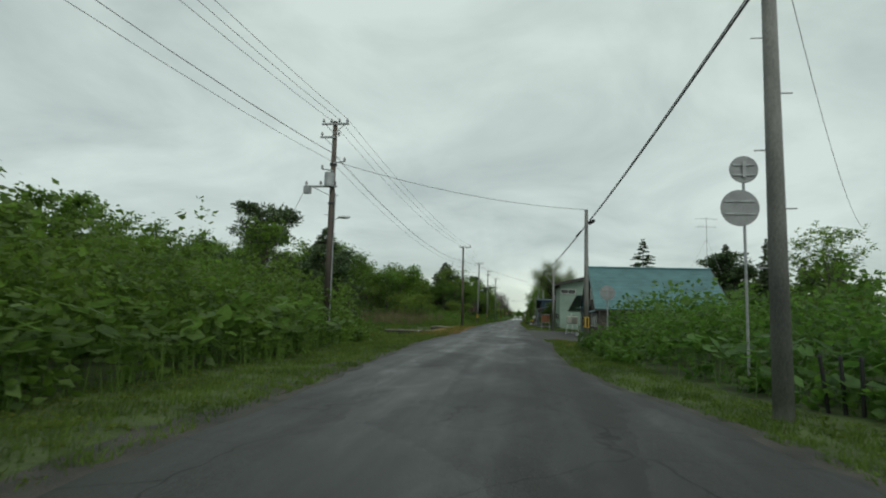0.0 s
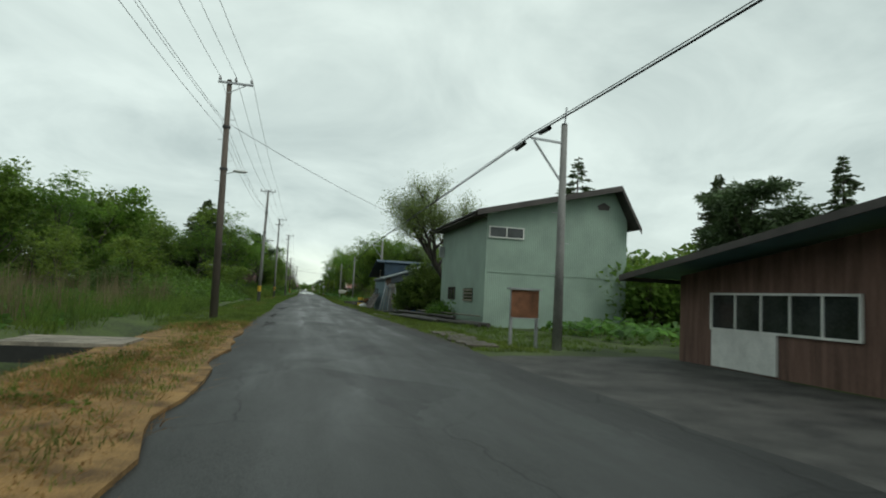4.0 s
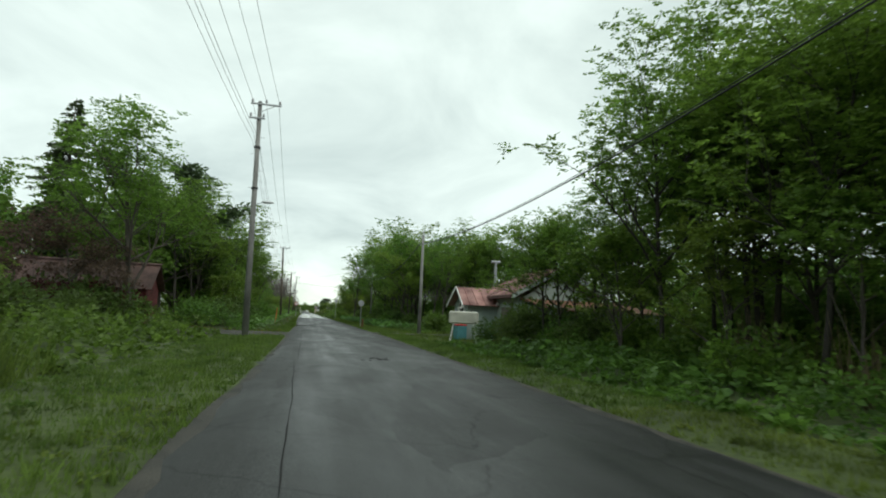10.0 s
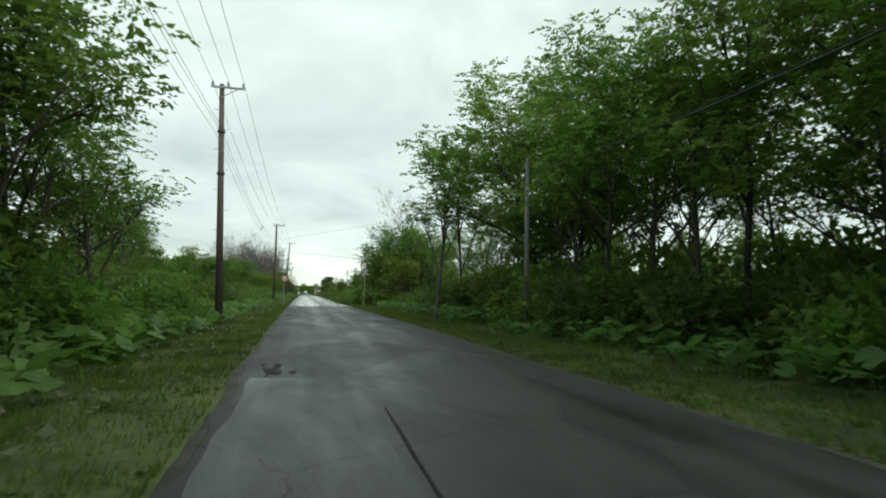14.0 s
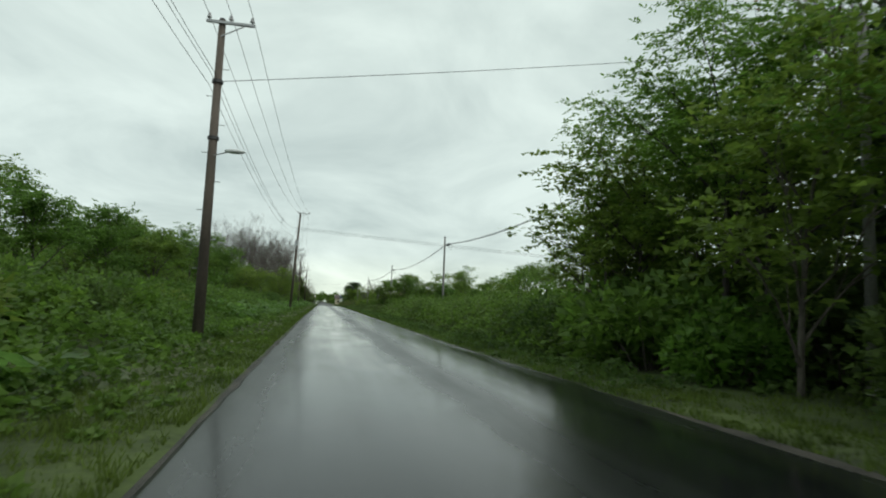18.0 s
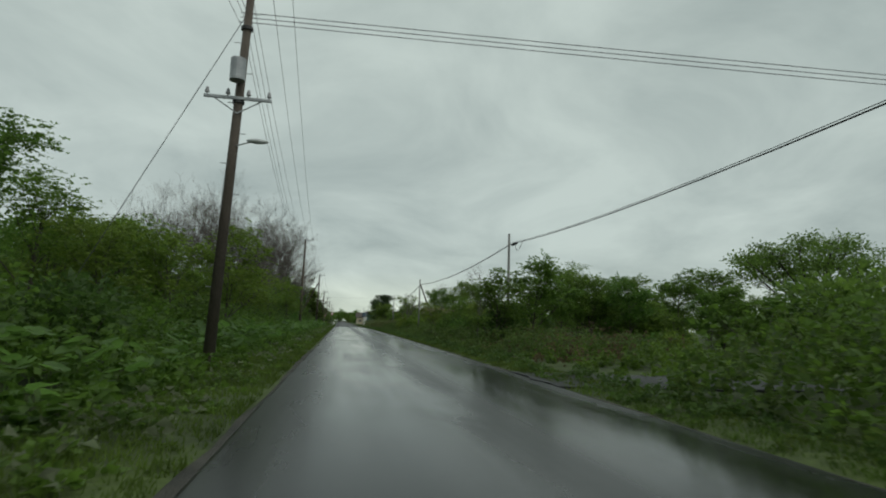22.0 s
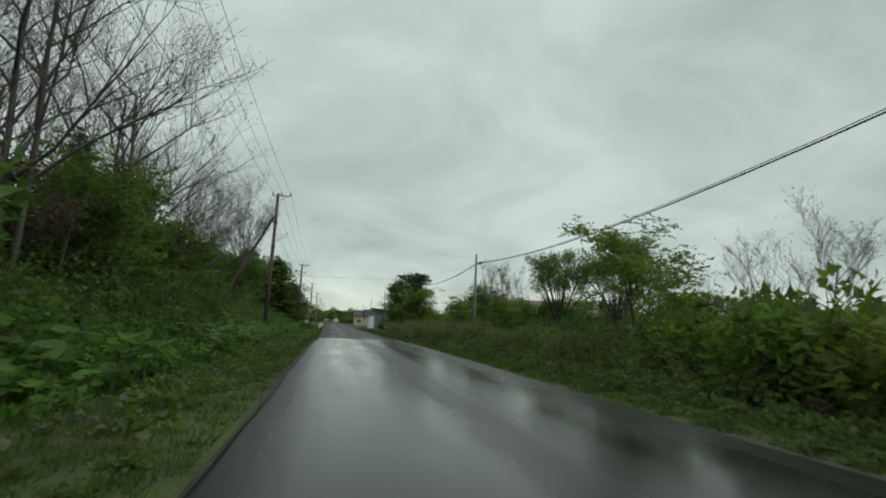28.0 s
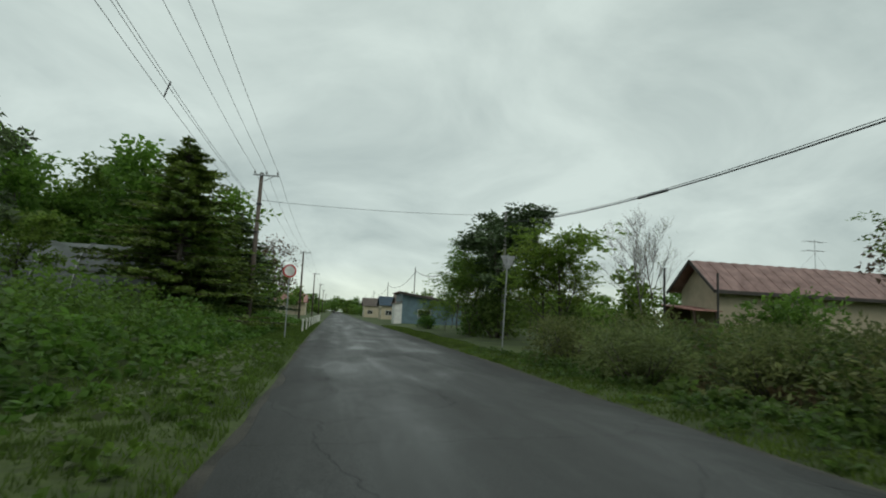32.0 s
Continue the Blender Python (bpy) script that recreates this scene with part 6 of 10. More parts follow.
    part("cowl", rod((12.2, 149.45, 5.3), (12.8, 149.45, 5.3), 0.09, 0.09, 10), M_GALV, h)
    for (yy, zz) in ((146.6, 1.9), (148.9, 1.75)):
        part("meter_box", box(px - 0.08, yy - 0.1, zz, px, yy + 0.1, zz + 0.2), M_SIGNBACK, h)
    part("lamp_globe", rod((11.58, 145.8, 2.25), (11.42, 145.8, 2.3), 0.09, 0.11, 12), M_WHITE, h)
    oil_tank(8.3, 142.15, -20, "yellowed white oil tank on thin bent legs", 1.6, 0.5, 0.68, 1.02)
    bn = thing("teal_bin", "teal plastic bin with a red lid by the porch", "bin", (9.22, 146.2, 0), 8)
    part("bin_body", box(-0.32, -0.35, 0, 0.32, 0.35, 0.85, 0.03), M_TEALBIN, bn)
    part("lid", box(-0.34, -0.37, 0.85, 0.34, 0.37, 0.95, 0.04), M_RED, bn)
    bn = thing("red_crate", "faded red plastic crate by the wall", "crate", (10.9, 143.6, 0), 0)
    part("crate_body", box(-0.3, -0.4, 0, 0.3, 0.4, 0.55, 0.03), M_RED, bn)


def house_pink():
    h = thing("pink_roof_house", "long beige house with a faded pink-red metal roof", "house", (4.6, 4.3, 0.1))
    x0, x1, y0, y1, ze, zr, yr = 18.6, 37.0, 444.0, 447.8, 3.68, 5.5, 445.9
    gable_house_x(h, x0, x1, y0, y1, ze, zr, yr, M_BEIGE)
    n = 46
    w = (x1 + 1.2 - (x0 - 0.7)) / n
    for side, ya in ((0, y0 - 0.6), (1, y1 + 0.6)):
        for k in range(n):
            p, q = x0 - 0.7 + w * k, x0 - 0.7 + w * (k + 1)
            up = 0.03 if k % 2 else 0.0
            c = [(p, ya, ze - 0.08 + up), (q, ya, ze - 0.08 + up), (q, yr, zr + 0.1 + up), (p, yr, zr + 0.1 + up)]
            part("roof_rib", slab(c if side == 0 else c[::-1], 0.04), M_PINKROOF, h)
    part("eave_board", box(x0 - 0.7, y0 - 0.63, ze - 0.28, x1 + 0.5, y0 - 0.58, ze - 0.06), M_BROWNTRIM, h)
    part("bargeboard", slab([(x0 - 0.72, y0 - 0.6, ze - 0.25), (x0 - 0.72, y0 - 0.6, ze - 0.02), (x0 - 0.72, yr, zr + 0.14), (x0 - 0.72, yr, zr - 0.1)], 0.05), M_BROWNTRIM, h)
    part("bargeboard", slab([(x0 - 0.72, y1 + 0.6, ze - 0.25), (x0 - 0.72, y1 + 0.6, ze - 0.02), (x0 - 0.72, yr, zr + 0.14), (x0 - 0.72, yr, zr - 0.1)], 0.05), M_BROWNTRIM, h)
    window(h, "y", y0, 22.3, 23.3, 2.3, 2.8, -1, 2, M_GLASS, M_BROWNTRIM, "small dark window")
    part("porch_roof", slab([(16.6, 443.6, 2.35), (18.6, 443.6, 2.35), (18.6, 447.0, 2.7), (16.6, 447.0, 2.7)], 0.07), M_REDROOF, h)
    for xx, yy in ((16.8, 443.8), (18.3, 443.8)):
        part("porch_post", box(xx - 0.07, yy - 0.07, -0.1, xx + 0.07, yy + 0.07, 2.35), M_WOODBR, h)
    part("porch_wall", box(16.8, 446.8, -0.1, 18.6, 446.9, 2.6), M_WOODBR, h)
    part("stovepipe", rod((18.0, 443.2, 0), (18.0, 443.2, 4.6), 0.07, 0.07, 10), M_DARKMETAL, h)
    part("stovepipe", rod((16.2, 446.0, 0), (16.2, 446.0, 5.0), 0.07, 0.07, 10), M_DARKMETAL, h)
    antenna(32.0, 450.2, 5.5, 2.2)


def far_house(x0, y0, x1, y1, ze, zr, wall, roof, label):
    h = thing("village_house", label, "house")
    gable_house_x(h, x0, x1, y0, y1, ze, zr, (y0 + y1) / 2, wall)
    yr = (y0 + y1) / 2
    part("roof", slab([(x0 - 0.5, y0 - 0.5, ze - 0.1), (x1 + 0.5, y0 - 0.5, ze - 0.1), (x1 + 0.5, yr, zr + 0.1), (x0 - 0.5, yr, zr + 0.1)], 0.08), roof, h)
    part("roof", slab([(x0 - 0.5, y1 + 0.5, ze - 0.1), (x1 + 0.5, y1 + 0.5, ze - 0.1), (x1 + 0.5, yr, zr + 0.1), (x0 - 0.5, yr, zr + 0.1)][::-1], 0.08), roof, h)
    window(h, "y", y0, x0 + 1.0, x0 + 2.4, 1.0, 2.0, -1, 2)
    window(h, "x", x0, y0 + 1.0, y0 + 2.6, 1.0, 2.0, -1, 2)


def greenhouse():
    g = thing("tunnel_greenhouse", "old tunnel greenhouse with greyed plastic film", "greenhouse", (-9.2, 451.2, 0.0), 90)
    n, r = 14, 2.6
    ring = [(r * math.cos(math.pi * i / n), 4.4 * math.sin(math.pi * i / n) ** 0.8) for i in range(n + 1)]
    bm = bmesh.new()
    for (ya, yb) in ((0, 14.0),):
        lo = [bm.verts.new((a, ya, b)) for a, b in ring]
        hi = [bm.verts.new((a, yb, b)) for a, b in ring]
        lo2 = [bm.verts.new((a * 0.985, ya, b * 0.985)) for a, b in ring]
        hi2 = [bm.verts.new((a * 0.985, yb, b * 0.985)) for a, b in ring]
        for i in range(n):
            bm.faces.new((lo[i], hi[i], hi[i + 1], lo[i + 1]))
            bm.faces.new((lo2[i], lo2[i + 1], hi2[i + 1], hi2[i]))
        bm.faces.new(hi)
        bm.faces.new(lo[::-1])
    part("film", bm, M_VINYL, g, "greyed plastic film", True)
    for k in range(8):
        y = 14.0 * k / 7
        bm = bmesh.new()
        for i in range(n):
            a, b = ring[i], ring[i + 1]
            rod((a[0] * 1.01, y, a[1] * 1.01), (b[0] * 1.01, y, b[1] * 1.01), 0.03, 0.03, 6, bm)
        part("hoop", bm, M_GALV, g)


house_teal()
house_annex()
oil_tank(8.7, 27.2, 60, "white oil tank on splayed steel legs beside the annex", 1.3, 0.5, 0.65, 0.9)
house_mint()
house_white()
shed_blue()
bicycle(6.5, 76.6, -80)
house_red()
house_pink()


def village_workshop():
    h = thing("village_workshop", "pale blue workshop with a reddish roof falling to one side", "workshop")
    y0, y1 = 499.6, 508.0
    prof = [(9.6, -0.1), (18.4, -0.1), (18.4, 3.2), (9.6, 4.45)]
    part("wall", prism(prof, "y", y0, y0 + 0.14), M_BLUESHED, h)
    part("wall", prism(prof, "y", y1 - 0.14, y1), M_BLUESHED, h)
    part("wall", box(9.6, y0 + 0.14, -0.1, 9.74, y1 - 0.14, 4.4), M_BLUESHED, h)
    part("roof", slab([(9.0, y0 - 0.6, 4.62), (19.0, y0 - 0.6, 3.2), (19.0, y1 + 0.5, 3.2), (9.0, y1 + 0.5, 4.62)], 0.12), M_PINKROOF, h, "reddish-brown sheet roof")
    part("fascia", slab([(9.0, y0 - 0.62, 4.3), (19.0, y0 - 0.62, 2.9), (19.0, y0 - 0.62, 3.22), (9.0, y0 - 0.62, 4.64)], 0.05), M_BROWNTRIM, h)
    part("porch", box(8.5, y0 - 0.4, -0.1, 9.58, y0 + 3.0, 2.9), M_WHITE, h, "white porch at the side")
    part("porch_roof", slab([(8.2, y0 - 0.7, 2.9), (9.58, y0 - 0.7, 3.2), (9.58, y0 + 3.3, 3.2), (8.2, y0 + 3.3, 2.9)], 0.08), M_PINKROOF, h)
    window(h, "y", y0, 12.0, 13.8, 1.1, 2.1, -1, 2)


village_workshop()
far_house(11.5, 522.0, 18.0, 530.0, 3.2, 5.0, M_WHITE, M_OLDROOF, "distant white house with a brown roof")
far_house(10.5, 548.0, 17.0, 556.0, 3.2, 5.2, M_BEIGE, M_NAVY, "distant beige house with a dark roof")
far_house(-14.0, 560.0, -7.0, 568.0, 3.2, 5.2, M_BEIGE, M_REDROOF, "distant beige house with a red roof")
far_house(8.5, 585.0, 16.0, 594.0, 3.4, 5.6, M_BEIGE, M_OLDROOF, "distant beige house with a brown roof")
greenhouse()


def shed_red():
    h = thing("red_shed", "dark red boarded shed with a faded roof under the trees", "shed", (-13.7, 152.6, 0), 3)
    rng = random.Random(31)
    for q in range(10):
        z = 0.02 + 0.235 * q
        part("board", box(-3.7, -1.93 - rng.uniform(0, 0.012), z, -0.2 + rng.uniform(-0.6, 0.6), -1.9, z + 0.225), M_REDBOARD, h)
        part("board", box(0.45, -1.93 - rng.uniform(0, 0.012), z, 3.7, -1.9, z + 0.225), M_REDBOARD, h)
        part("end_board", box(3.7, -1.88, z, 3.73 + rng.uniform(0, 0.012), 2.0, z + 0.225), M_REDBOARD, h)
    part("wall", box(-3.68, -1.89, 0, 3.69, -1.8, 2.38), M_WOODBR, h)
    part("wall", prism([(-1.79, 0), (2.0, 0), (2.0, 2.38), (0.1, 3.75), (-1.79, 2.38)], "x", 3.6, 3.69), M_REDBOARD, h)
    part("wall", prism([(-1.79, 0), (2.0, 0), (2.0, 2.38), (0.1, 3.75), (-1.79, 2.38)], "x", -3.7, -3.61), M_REDBOARD, h)
    part("wall", box(-3.6, 1.91, 0, 3.59, 2.0, 2.38), M_REDBOARD, h)
    n = 22
    for side, ye in ((0, -2.35), (1, 2.5)):
        for k in range(n):
            p, q = -4.1 + 8.2 * k / n, -4.1 + 8.2 * (k + 1) / n - 0.01
            c = [(p, ye, 2.25), (q, ye, 2.25), (q, 0.1, 3.95), (p, 0.1, 3.95)]
            part("roof_sheet", slab(c if side == 0 else c[::-1], 0.03 + 0.012 * (k % 2)), M_SHEDROOF, h)
    part("ridge_cap", prism([(-0.1, 3.93), (0.1, 4.03), (0.3, 3.93)], "x", -4.15, 4.15), M_SHEDROOF, h)


shed_red()


# ---- signs, stakes and clutter by the road ----
def round_sign(name, label, x, y, z, r, rz, face=None, post_to=None, lean=0.0, tri=False):
    """A plate on a steel post. rz 0: the back looks towards the lane's start."""
    s = thing(name, label, "road sign", (x, y, 0), rz)
    top = (post_to or z + r * 0.9)
    part("post", rod((0, 0.035, -0.2), (lean, 0.035, top), 0.03, 0.03, 10), M_GALV, s)
    if tri:
        bm = prism([(-r, r * 0.65), (-r * 0.9, r * 0.75), (r * 0.9, r * 0.75), (r, r * 0.65), (0.08, -r * 0.95), (-0.08, -r * 0.95)], "y", 0.0, -0.012)
        bmesh.ops.translate(bm, verts=bm.verts, vec=(lean, 0, z))
    else:
        bm = rod((lean, 0.0, z), (lean, -0.014, z), r, r, 36)
    plate = part("plate", bm, M_SIGNBACK if face is None else M_WHITE, s, "grey plate" if face is None else "white plate with a red rim")
    if face is None:
        for dz in (-r * 0.4, r * 0.35):
            part("rail", box(lean - r * 0.75, -0.04, z + dz - 0.02, lean + r * 0.75, -0.0145, z + dz + 0.02), M_GALV, plate)
        part("bracket", box(lean - 0.04, -0.055, z - r * 0.6, lean + 0.04, -0.041, z + r * 0.6), M_GALV, plate)
    return s


def speed_sign(x, y, z, r, rz, readable):
    s = round_sign("speed_limit_sign", "round speed limit sign with a red rim", x, y, z, r, rz, face=True)
    bm = bmesh.new()
    n = 40
    ring = [[bm.verts.new((q * math.cos(2 * math.pi * i / n), -0.019, z + q * math.sin(2 * math.pi * i / n))) for i in range(n)] for q in (r * 0.985, r * 0.76)]
    for i in range(n):
        bm.faces.new((ring[0][i], ring[0][(i + 1) % n], ring[1][(i + 1) % n], ring[1][i]))
    part("red_rim", bm, M_RED, s)
    if readable:
        cu = bpy.data.curves.new("numerals", "FONT")
        cu.body = "30"
        cu.size, cu.align_x, cu.align_y, cu.extrude, cu.offset = r * 1.02, "CENTER", "CENTER", 0.002, 0.004
        ob = new("numerals", cu)
        ob.parent = s
        ob.matrix_basis = pose(0, -0.022, z, 90, 0, 0)
        cu.materials.append(M_BLUE)
    return s


def stake(name, label, x, y, h, r, material, lean=(0, 0), category="stake", group=""):
    s = thing(name, label, category, (x, y, 0), 0, group)
    part("shaft", rod((0, 0, -0.1), (lean[0], lean[1], h), r, r * 0.9, 10), material, s)
    part("cap", rod((lean[0], lean[1], h), (lean[0], lean[1], h + 0.04), r * 1.15, r * 0.8, 10), material, s)
    return s


sg = round_sign("round_sign", "pair of round signs seen from behind on one post", 8.95, -12.0, 4.7, 0.3, 0, post_to=4.95)
bm = rod((-0.1, 0.0, 3.85), (-0.1, -0.014, 3.85), 0.4, 0.4, 36)
part("plate", bm, M_SIGNBACK, sg)
part("rail", box(-0.4, -0.035, 3.7, 0.2, -0.0145, 3.74), M_GALV, sg)
part("rail", box(-0.4, -0.035, 3.98, 0.2, -0.0145, 4.02), M_GALV, sg)
round_sign("round_sign", "grey round sign seen from behind among the weeds", 7.66, -0.9, 2.44, 0.3, 0)
round_sign("round_sign", "grey round sign seen from behind at the wood's edge", 5.3, 169.3, 2.34, 0.3, 0, lean=-0.02)
round_sign("round_sign", "grey round sign seen from behind where the wet lane begins", 6.0, 229.6, 3.63, 0.3, 0, lean=0.0)
round_sign("triangular_sign", "triangular sign seen from behind on a leaning post", 6.55, 438.4, 3.62, 0.3, 0, lean=0.12, tri=True)
speed_sign(-1.75, 232.0, 2.72, 0.3, 2, True)
speed_sign(-2.05, 443.2, 3.04, 0.3, 4, False)
for k in range(3):
    stake("dark_stake", "short dark wooden stake in the grass", 9.2 + 0.16 * k, -14.6 - 0.2 * k, 0.85, 0.035, M_BLACK, (-0.1 + 0.05 * k, 0), group="stakes by the pole")
stake("red_marker_post", "rusty red-brown marker post in the verge", 5.4, 168.4, 0.75, 0.08, M_RUSTY, (0.02, 0), "marker post")
stake("orange_marker_pole", "thin orange marker pole among the weeds", -3.0, 173.2, 1.5, 0.035, M_ORANGE, (0.12, 0), "marker pole")
stake("short_orange_stake", "short thin stake in the verge", -1.9, 176.6, 0.5, 0.02, M_RUSTY, (0, 0), "stake")
for k in range(9):
    stake("white_guard_post", "short white guard post at the road's edge", -1.75, 452.0 + 5.0 * k, 0.75, 0.06, M_WHITE, (0, 0), "guard post", "white guard posts")


def notice_board():
    n = thing("notice_board", "brown wooden notice board on two grey posts", "notice board", (6.85, 38.9, 0), 4)
    for xx in (-0.42, 0.42):
        part("post", box(xx - 0.04, -0.03, -0.2, xx + 0.04, 0.05, 1.72), M_GALV, n)
    part("panel", box(-0.45, -0.05, 0.86, 0.45, 0.0, 1.68), M_RUSTY, n, "plain brown back panel")
    part("roof_board", box(-0.52, -0.12, 1.69, 0.52, 0.14, 1.74), M_GALV, n)
    part("rim", box(-0.47, -0.06, 0.83, 0.47, 0.01, 0.86), M_GALV, n)


def drum(x, y):
    d = thing("oil_drum", "yellow oil drum with a dark blue band", "drum", (x, y, 0))
    part("drum_body", rod((0, 0, 0), (0, 0, 0.88), 0.29, 0.29, 24), M_YELLOW, d)
    part("blue_band", rod((0, 0, 0.34), (0, 0, 0.57), 0.296, 0.296, 24), M_NAVY, d)
    for z in (0.0, 0.29, 0.58, 0.85):
        part("hoop", rod((0, 0, z), (0, 0, z + 0.03), 0.305, 0.305, 24), M_YELLOW, d)


def junk_pile():
    rng = random.Random(12)
    for k in range(95):
        x, y = rng.gauss(8.7, 0.95), rng.gauss(86.2, 1.2)
        z = max(0.02, 1.25 - 0.5 * abs(x - 8.9) - 0.35 * abs(y - 86.4)) * rng.uniform(0.4, 1)
        L = rng.uniform(0.5, 1.7)
        t = thing("scrap_board", "broken board in a heap of scrap", "board", (x, y, z * 0.55), rng.uniform(0, 360), "heap of scrap boards")
        tilt = rng.uniform(-0.6, 0.6)
        part("board", bar((-L / 2, 0, 0.02), (L / 2, 0, 0.05 + abs(tilt) * L * 0.8), rng.uniform(0.06, 0.4), 0.03), rng.choice([M_WOODRAW, M_WOODBR, M_WOODBR, M_WOODGREY, M_WOODGREY, M_RUSTY, M_GALV]), t)
    for k in range(62):  # a shed fallen in behind
        x, y = rng.gauss(13.2, 1.5), rng.gauss(94.2, 1.2)
        z = max(0.02, 2.0 - 0.55 * abs(x - 13.2) - 0.5 * abs(y - 94.2)) * rng.uniform(0.35, 1)
        L = rng.uniform(1.2, 3.0)
        t = thing("fallen_board", "dark rotten board of a collapsed shed", "board", (x, y, z * 0.6), rng.uniform(-40, 40) + 180 * (k % 2), "boards of a collapsed shed")
        tilt = rng.uniform(-0.2, 0.5)
        part("board", bar((-L / 2, 0, 0.02), (L / 2, 0, 0.05 + abs(tilt) * L * 0.7), rng.uniform(0.08, 0.35), 0.035), rng.choice([M_WOODBR, M_WOODBR, M_BROWNTRIM, M_LOGWET, M_RUSTY]), t)
    t = thing("old_sink", "white enamel sink basin leaning on the scrap heap", "sink", (9.6, 83.9, 0.35), 20)
    m = Matrix.Rotation(radians(58), 4, "X")
    for (p0, p1) in (((-0.6, -0.36, 0.0), (0.6, 0.36, 0.03)), ((-0.6, -0.36, 0.031), (-0.55, 0.36, 0.2)), ((0.55, -0.36, 0.031), (0.6, 0.36, 0.2)), ((-0.549, -0.36, 0.031), (0.549, -0.31, 0.2)), ((-0.549, 0.31, 0.031), (0.549, 0.36, 0.2))):
        bm = box(*p0, *p1)
        bm.transform(m)
        part("basin_side", bm, M_WHITE, t)
    t = thing("cabinet_door", "pale cabinet door leaning on the scrap heap", "door", (7.4, 85.2, 0), 15)
    bm = box(-0.35, -0.02, 0, 0.35, 0.02, 0.75, 0.005)
    bm.transform(Matrix.Rotation(radians(-28), 4, "X"))
    part("panel", bm, M_SHUTTER, t)
    for k in range(5):
        t = thing("wooden_sleeper", "dark wet timber lying beside the road", "timber", (6.2 + 0.22 * k, 85.6 + 0.9 * k, 0), 8 * k - 40, "dark timbers by the road")
        part("beam", box(-0.14, -0.9, 0, 0.14, 0.9, 0.22, 0.02), M_BROWNTRIM, t)
    t = thing("rusty_barrel", "rusted barrel beside the scrap heap", "barrel", (7.0, 84.3, 0))
    part("barrel_body", rod((0, 0, 0), (0, 0, 0.8), 0.28, 0.28, 20), M_RUSTY, t)


def logs():
    for k, (a, b, r) in enumerate((((9.1, 49.0, 0.16), (6.6, 58.8, 0.14), 0.16), ((8.6, 48.9, 0.15), (6.3, 57.5, 0.13), 0.14), ((8.2, 52.0, 0.42), (6.6, 60.2, 0.4), 0.12), ((7.4, 52.5, 0.12), (5.9, 59.6, 0.12), 0.13))):
        t = thing("lying_log", "long dark log lying beside the green building", "log", (0, 0, 0), 0, "logs beside the building")
        part("log", rod((a[0], a[1], a[2] * 0.75), (b[0], b[1], b[2] * 0.75), r * 0.72, r * 0.6, 12), M_LOGWET, t)
    for k, (a, b) in enumerate((((5.3, 55.2, 0.05), (4.9, 59.5, 0.06)), ((9.0, 50.2, 0.5), (7.6, 59.0, 0.45)))):
        t = thing("pale_pole", "thin pale pole lying in the grass", "pole", (0, 0, 0), 0, "pale poles lying")
        part("pole", rod(a, b, 0.035, 0.035, 8), M_WOODRAW, t)
    for k in range(12):
        t = thing("ditch_slab", "grey concrete slab over the roadside ditch", "slab", (5.6 + 0.12 * (k % 2) - 0.03 * k, 41.0 + 0.52 * k if k < 6 else 36.0 + 0.4 * k, 0.0), -6 + 4 * (k % 3), "slabs over the ditch")
        part("slab", box(-0.45, -0.24, -0.02, 0.45, 0.24, 0.07, 0.01), M_WOODGREY, t)
    for k in range(3):
        t = thing("concrete_block", "mossy concrete block beside the road", "block", (5.5 + 0.35 * k, 88.5 + 0.7 * k, 0), 20 * k, "concrete blocks")
        part("block", box(-0.5, -0.25, 0, 0.5, 0.25, 0.35, 0.02), M_MUD, t)


def ditch_bridges():
    for (y, x0, x1, w) in ((19.8, -6.4, -2.5, 0.9), (36.0, -5.2, -3.0, 1.6), (26.2, -11.0, -7.0, 1.3)):
        t = thing("plank_bridge", "low dark plank bridge over the ditch", "bridge", ((x0 + x1) / 2, y, 0))
        L = x1 - x0
        for q in range(4):
            part("plank", box(-L / 2, -w / 2 + w * q / 4 + 0.01, 0.02, L / 2, -w / 2 + w * (q + 1) / 4 - 0.01, 0.1), M_WOODRAW, t)
        for yy in (-w / 2 + 0.08, w / 2 - 0.08):
            part("beam", box(-L / 2, yy - 0.07, -0.3, L / 2, yy + 0.07, 0.019), M_BLACK, t)
    t = thing("broken_ring", "white ring lying beside the plank bridge", "ring", (-3.6, 19.2, 0.0))
    bm = bmesh.new()
    for i in range(14):
        a, b = 2 * math.pi * i / 14, 2 * math.pi * (i + 1) / 14
        rod((0.16 * math.cos(a), 0.16 * math.sin(a), 0.03), (0.16 * math.cos(b), 0.16 * math.sin(b), 0.03), 0.02, 0.02, 5, bm)
    part("ring", bm, M_PLASTIC_W, t)
    p = thing("white_pipe_rail", "low white pipe rail in the meadow", "rail", (-14.0, 24.0, 0))
    part("rail", rod((-1.6, 0, 0.9), (1.6, 0, 0.9), 0.04, 0.04, 8), M_WHITE, p)
    for xx in (-1.4, 0, 1.4):
        part("post", rod((xx, 0, -0.1), (xx, 0, 0.9), 0.04, 0.04, 8), M_WHITE, p)


notice_board()
drum(6.25, 83.0)
junk_pile()
logs()
ditch_bridges()
pl = thing("pot_plants", "clump of pot plants beside the porch", "pot plant", (8.9, 22.6, 0))
part("pot", rod((0, 0, 0), (0, 0, 0.3), 0.16, 0.2, 14), M_RUSTY, pl)
part("white_ball", rod((-0.25, -0.5, 0.0), (-0.25, -0.5, 0.25), 0.13, 0.13, 14), M_WHITE, pl)

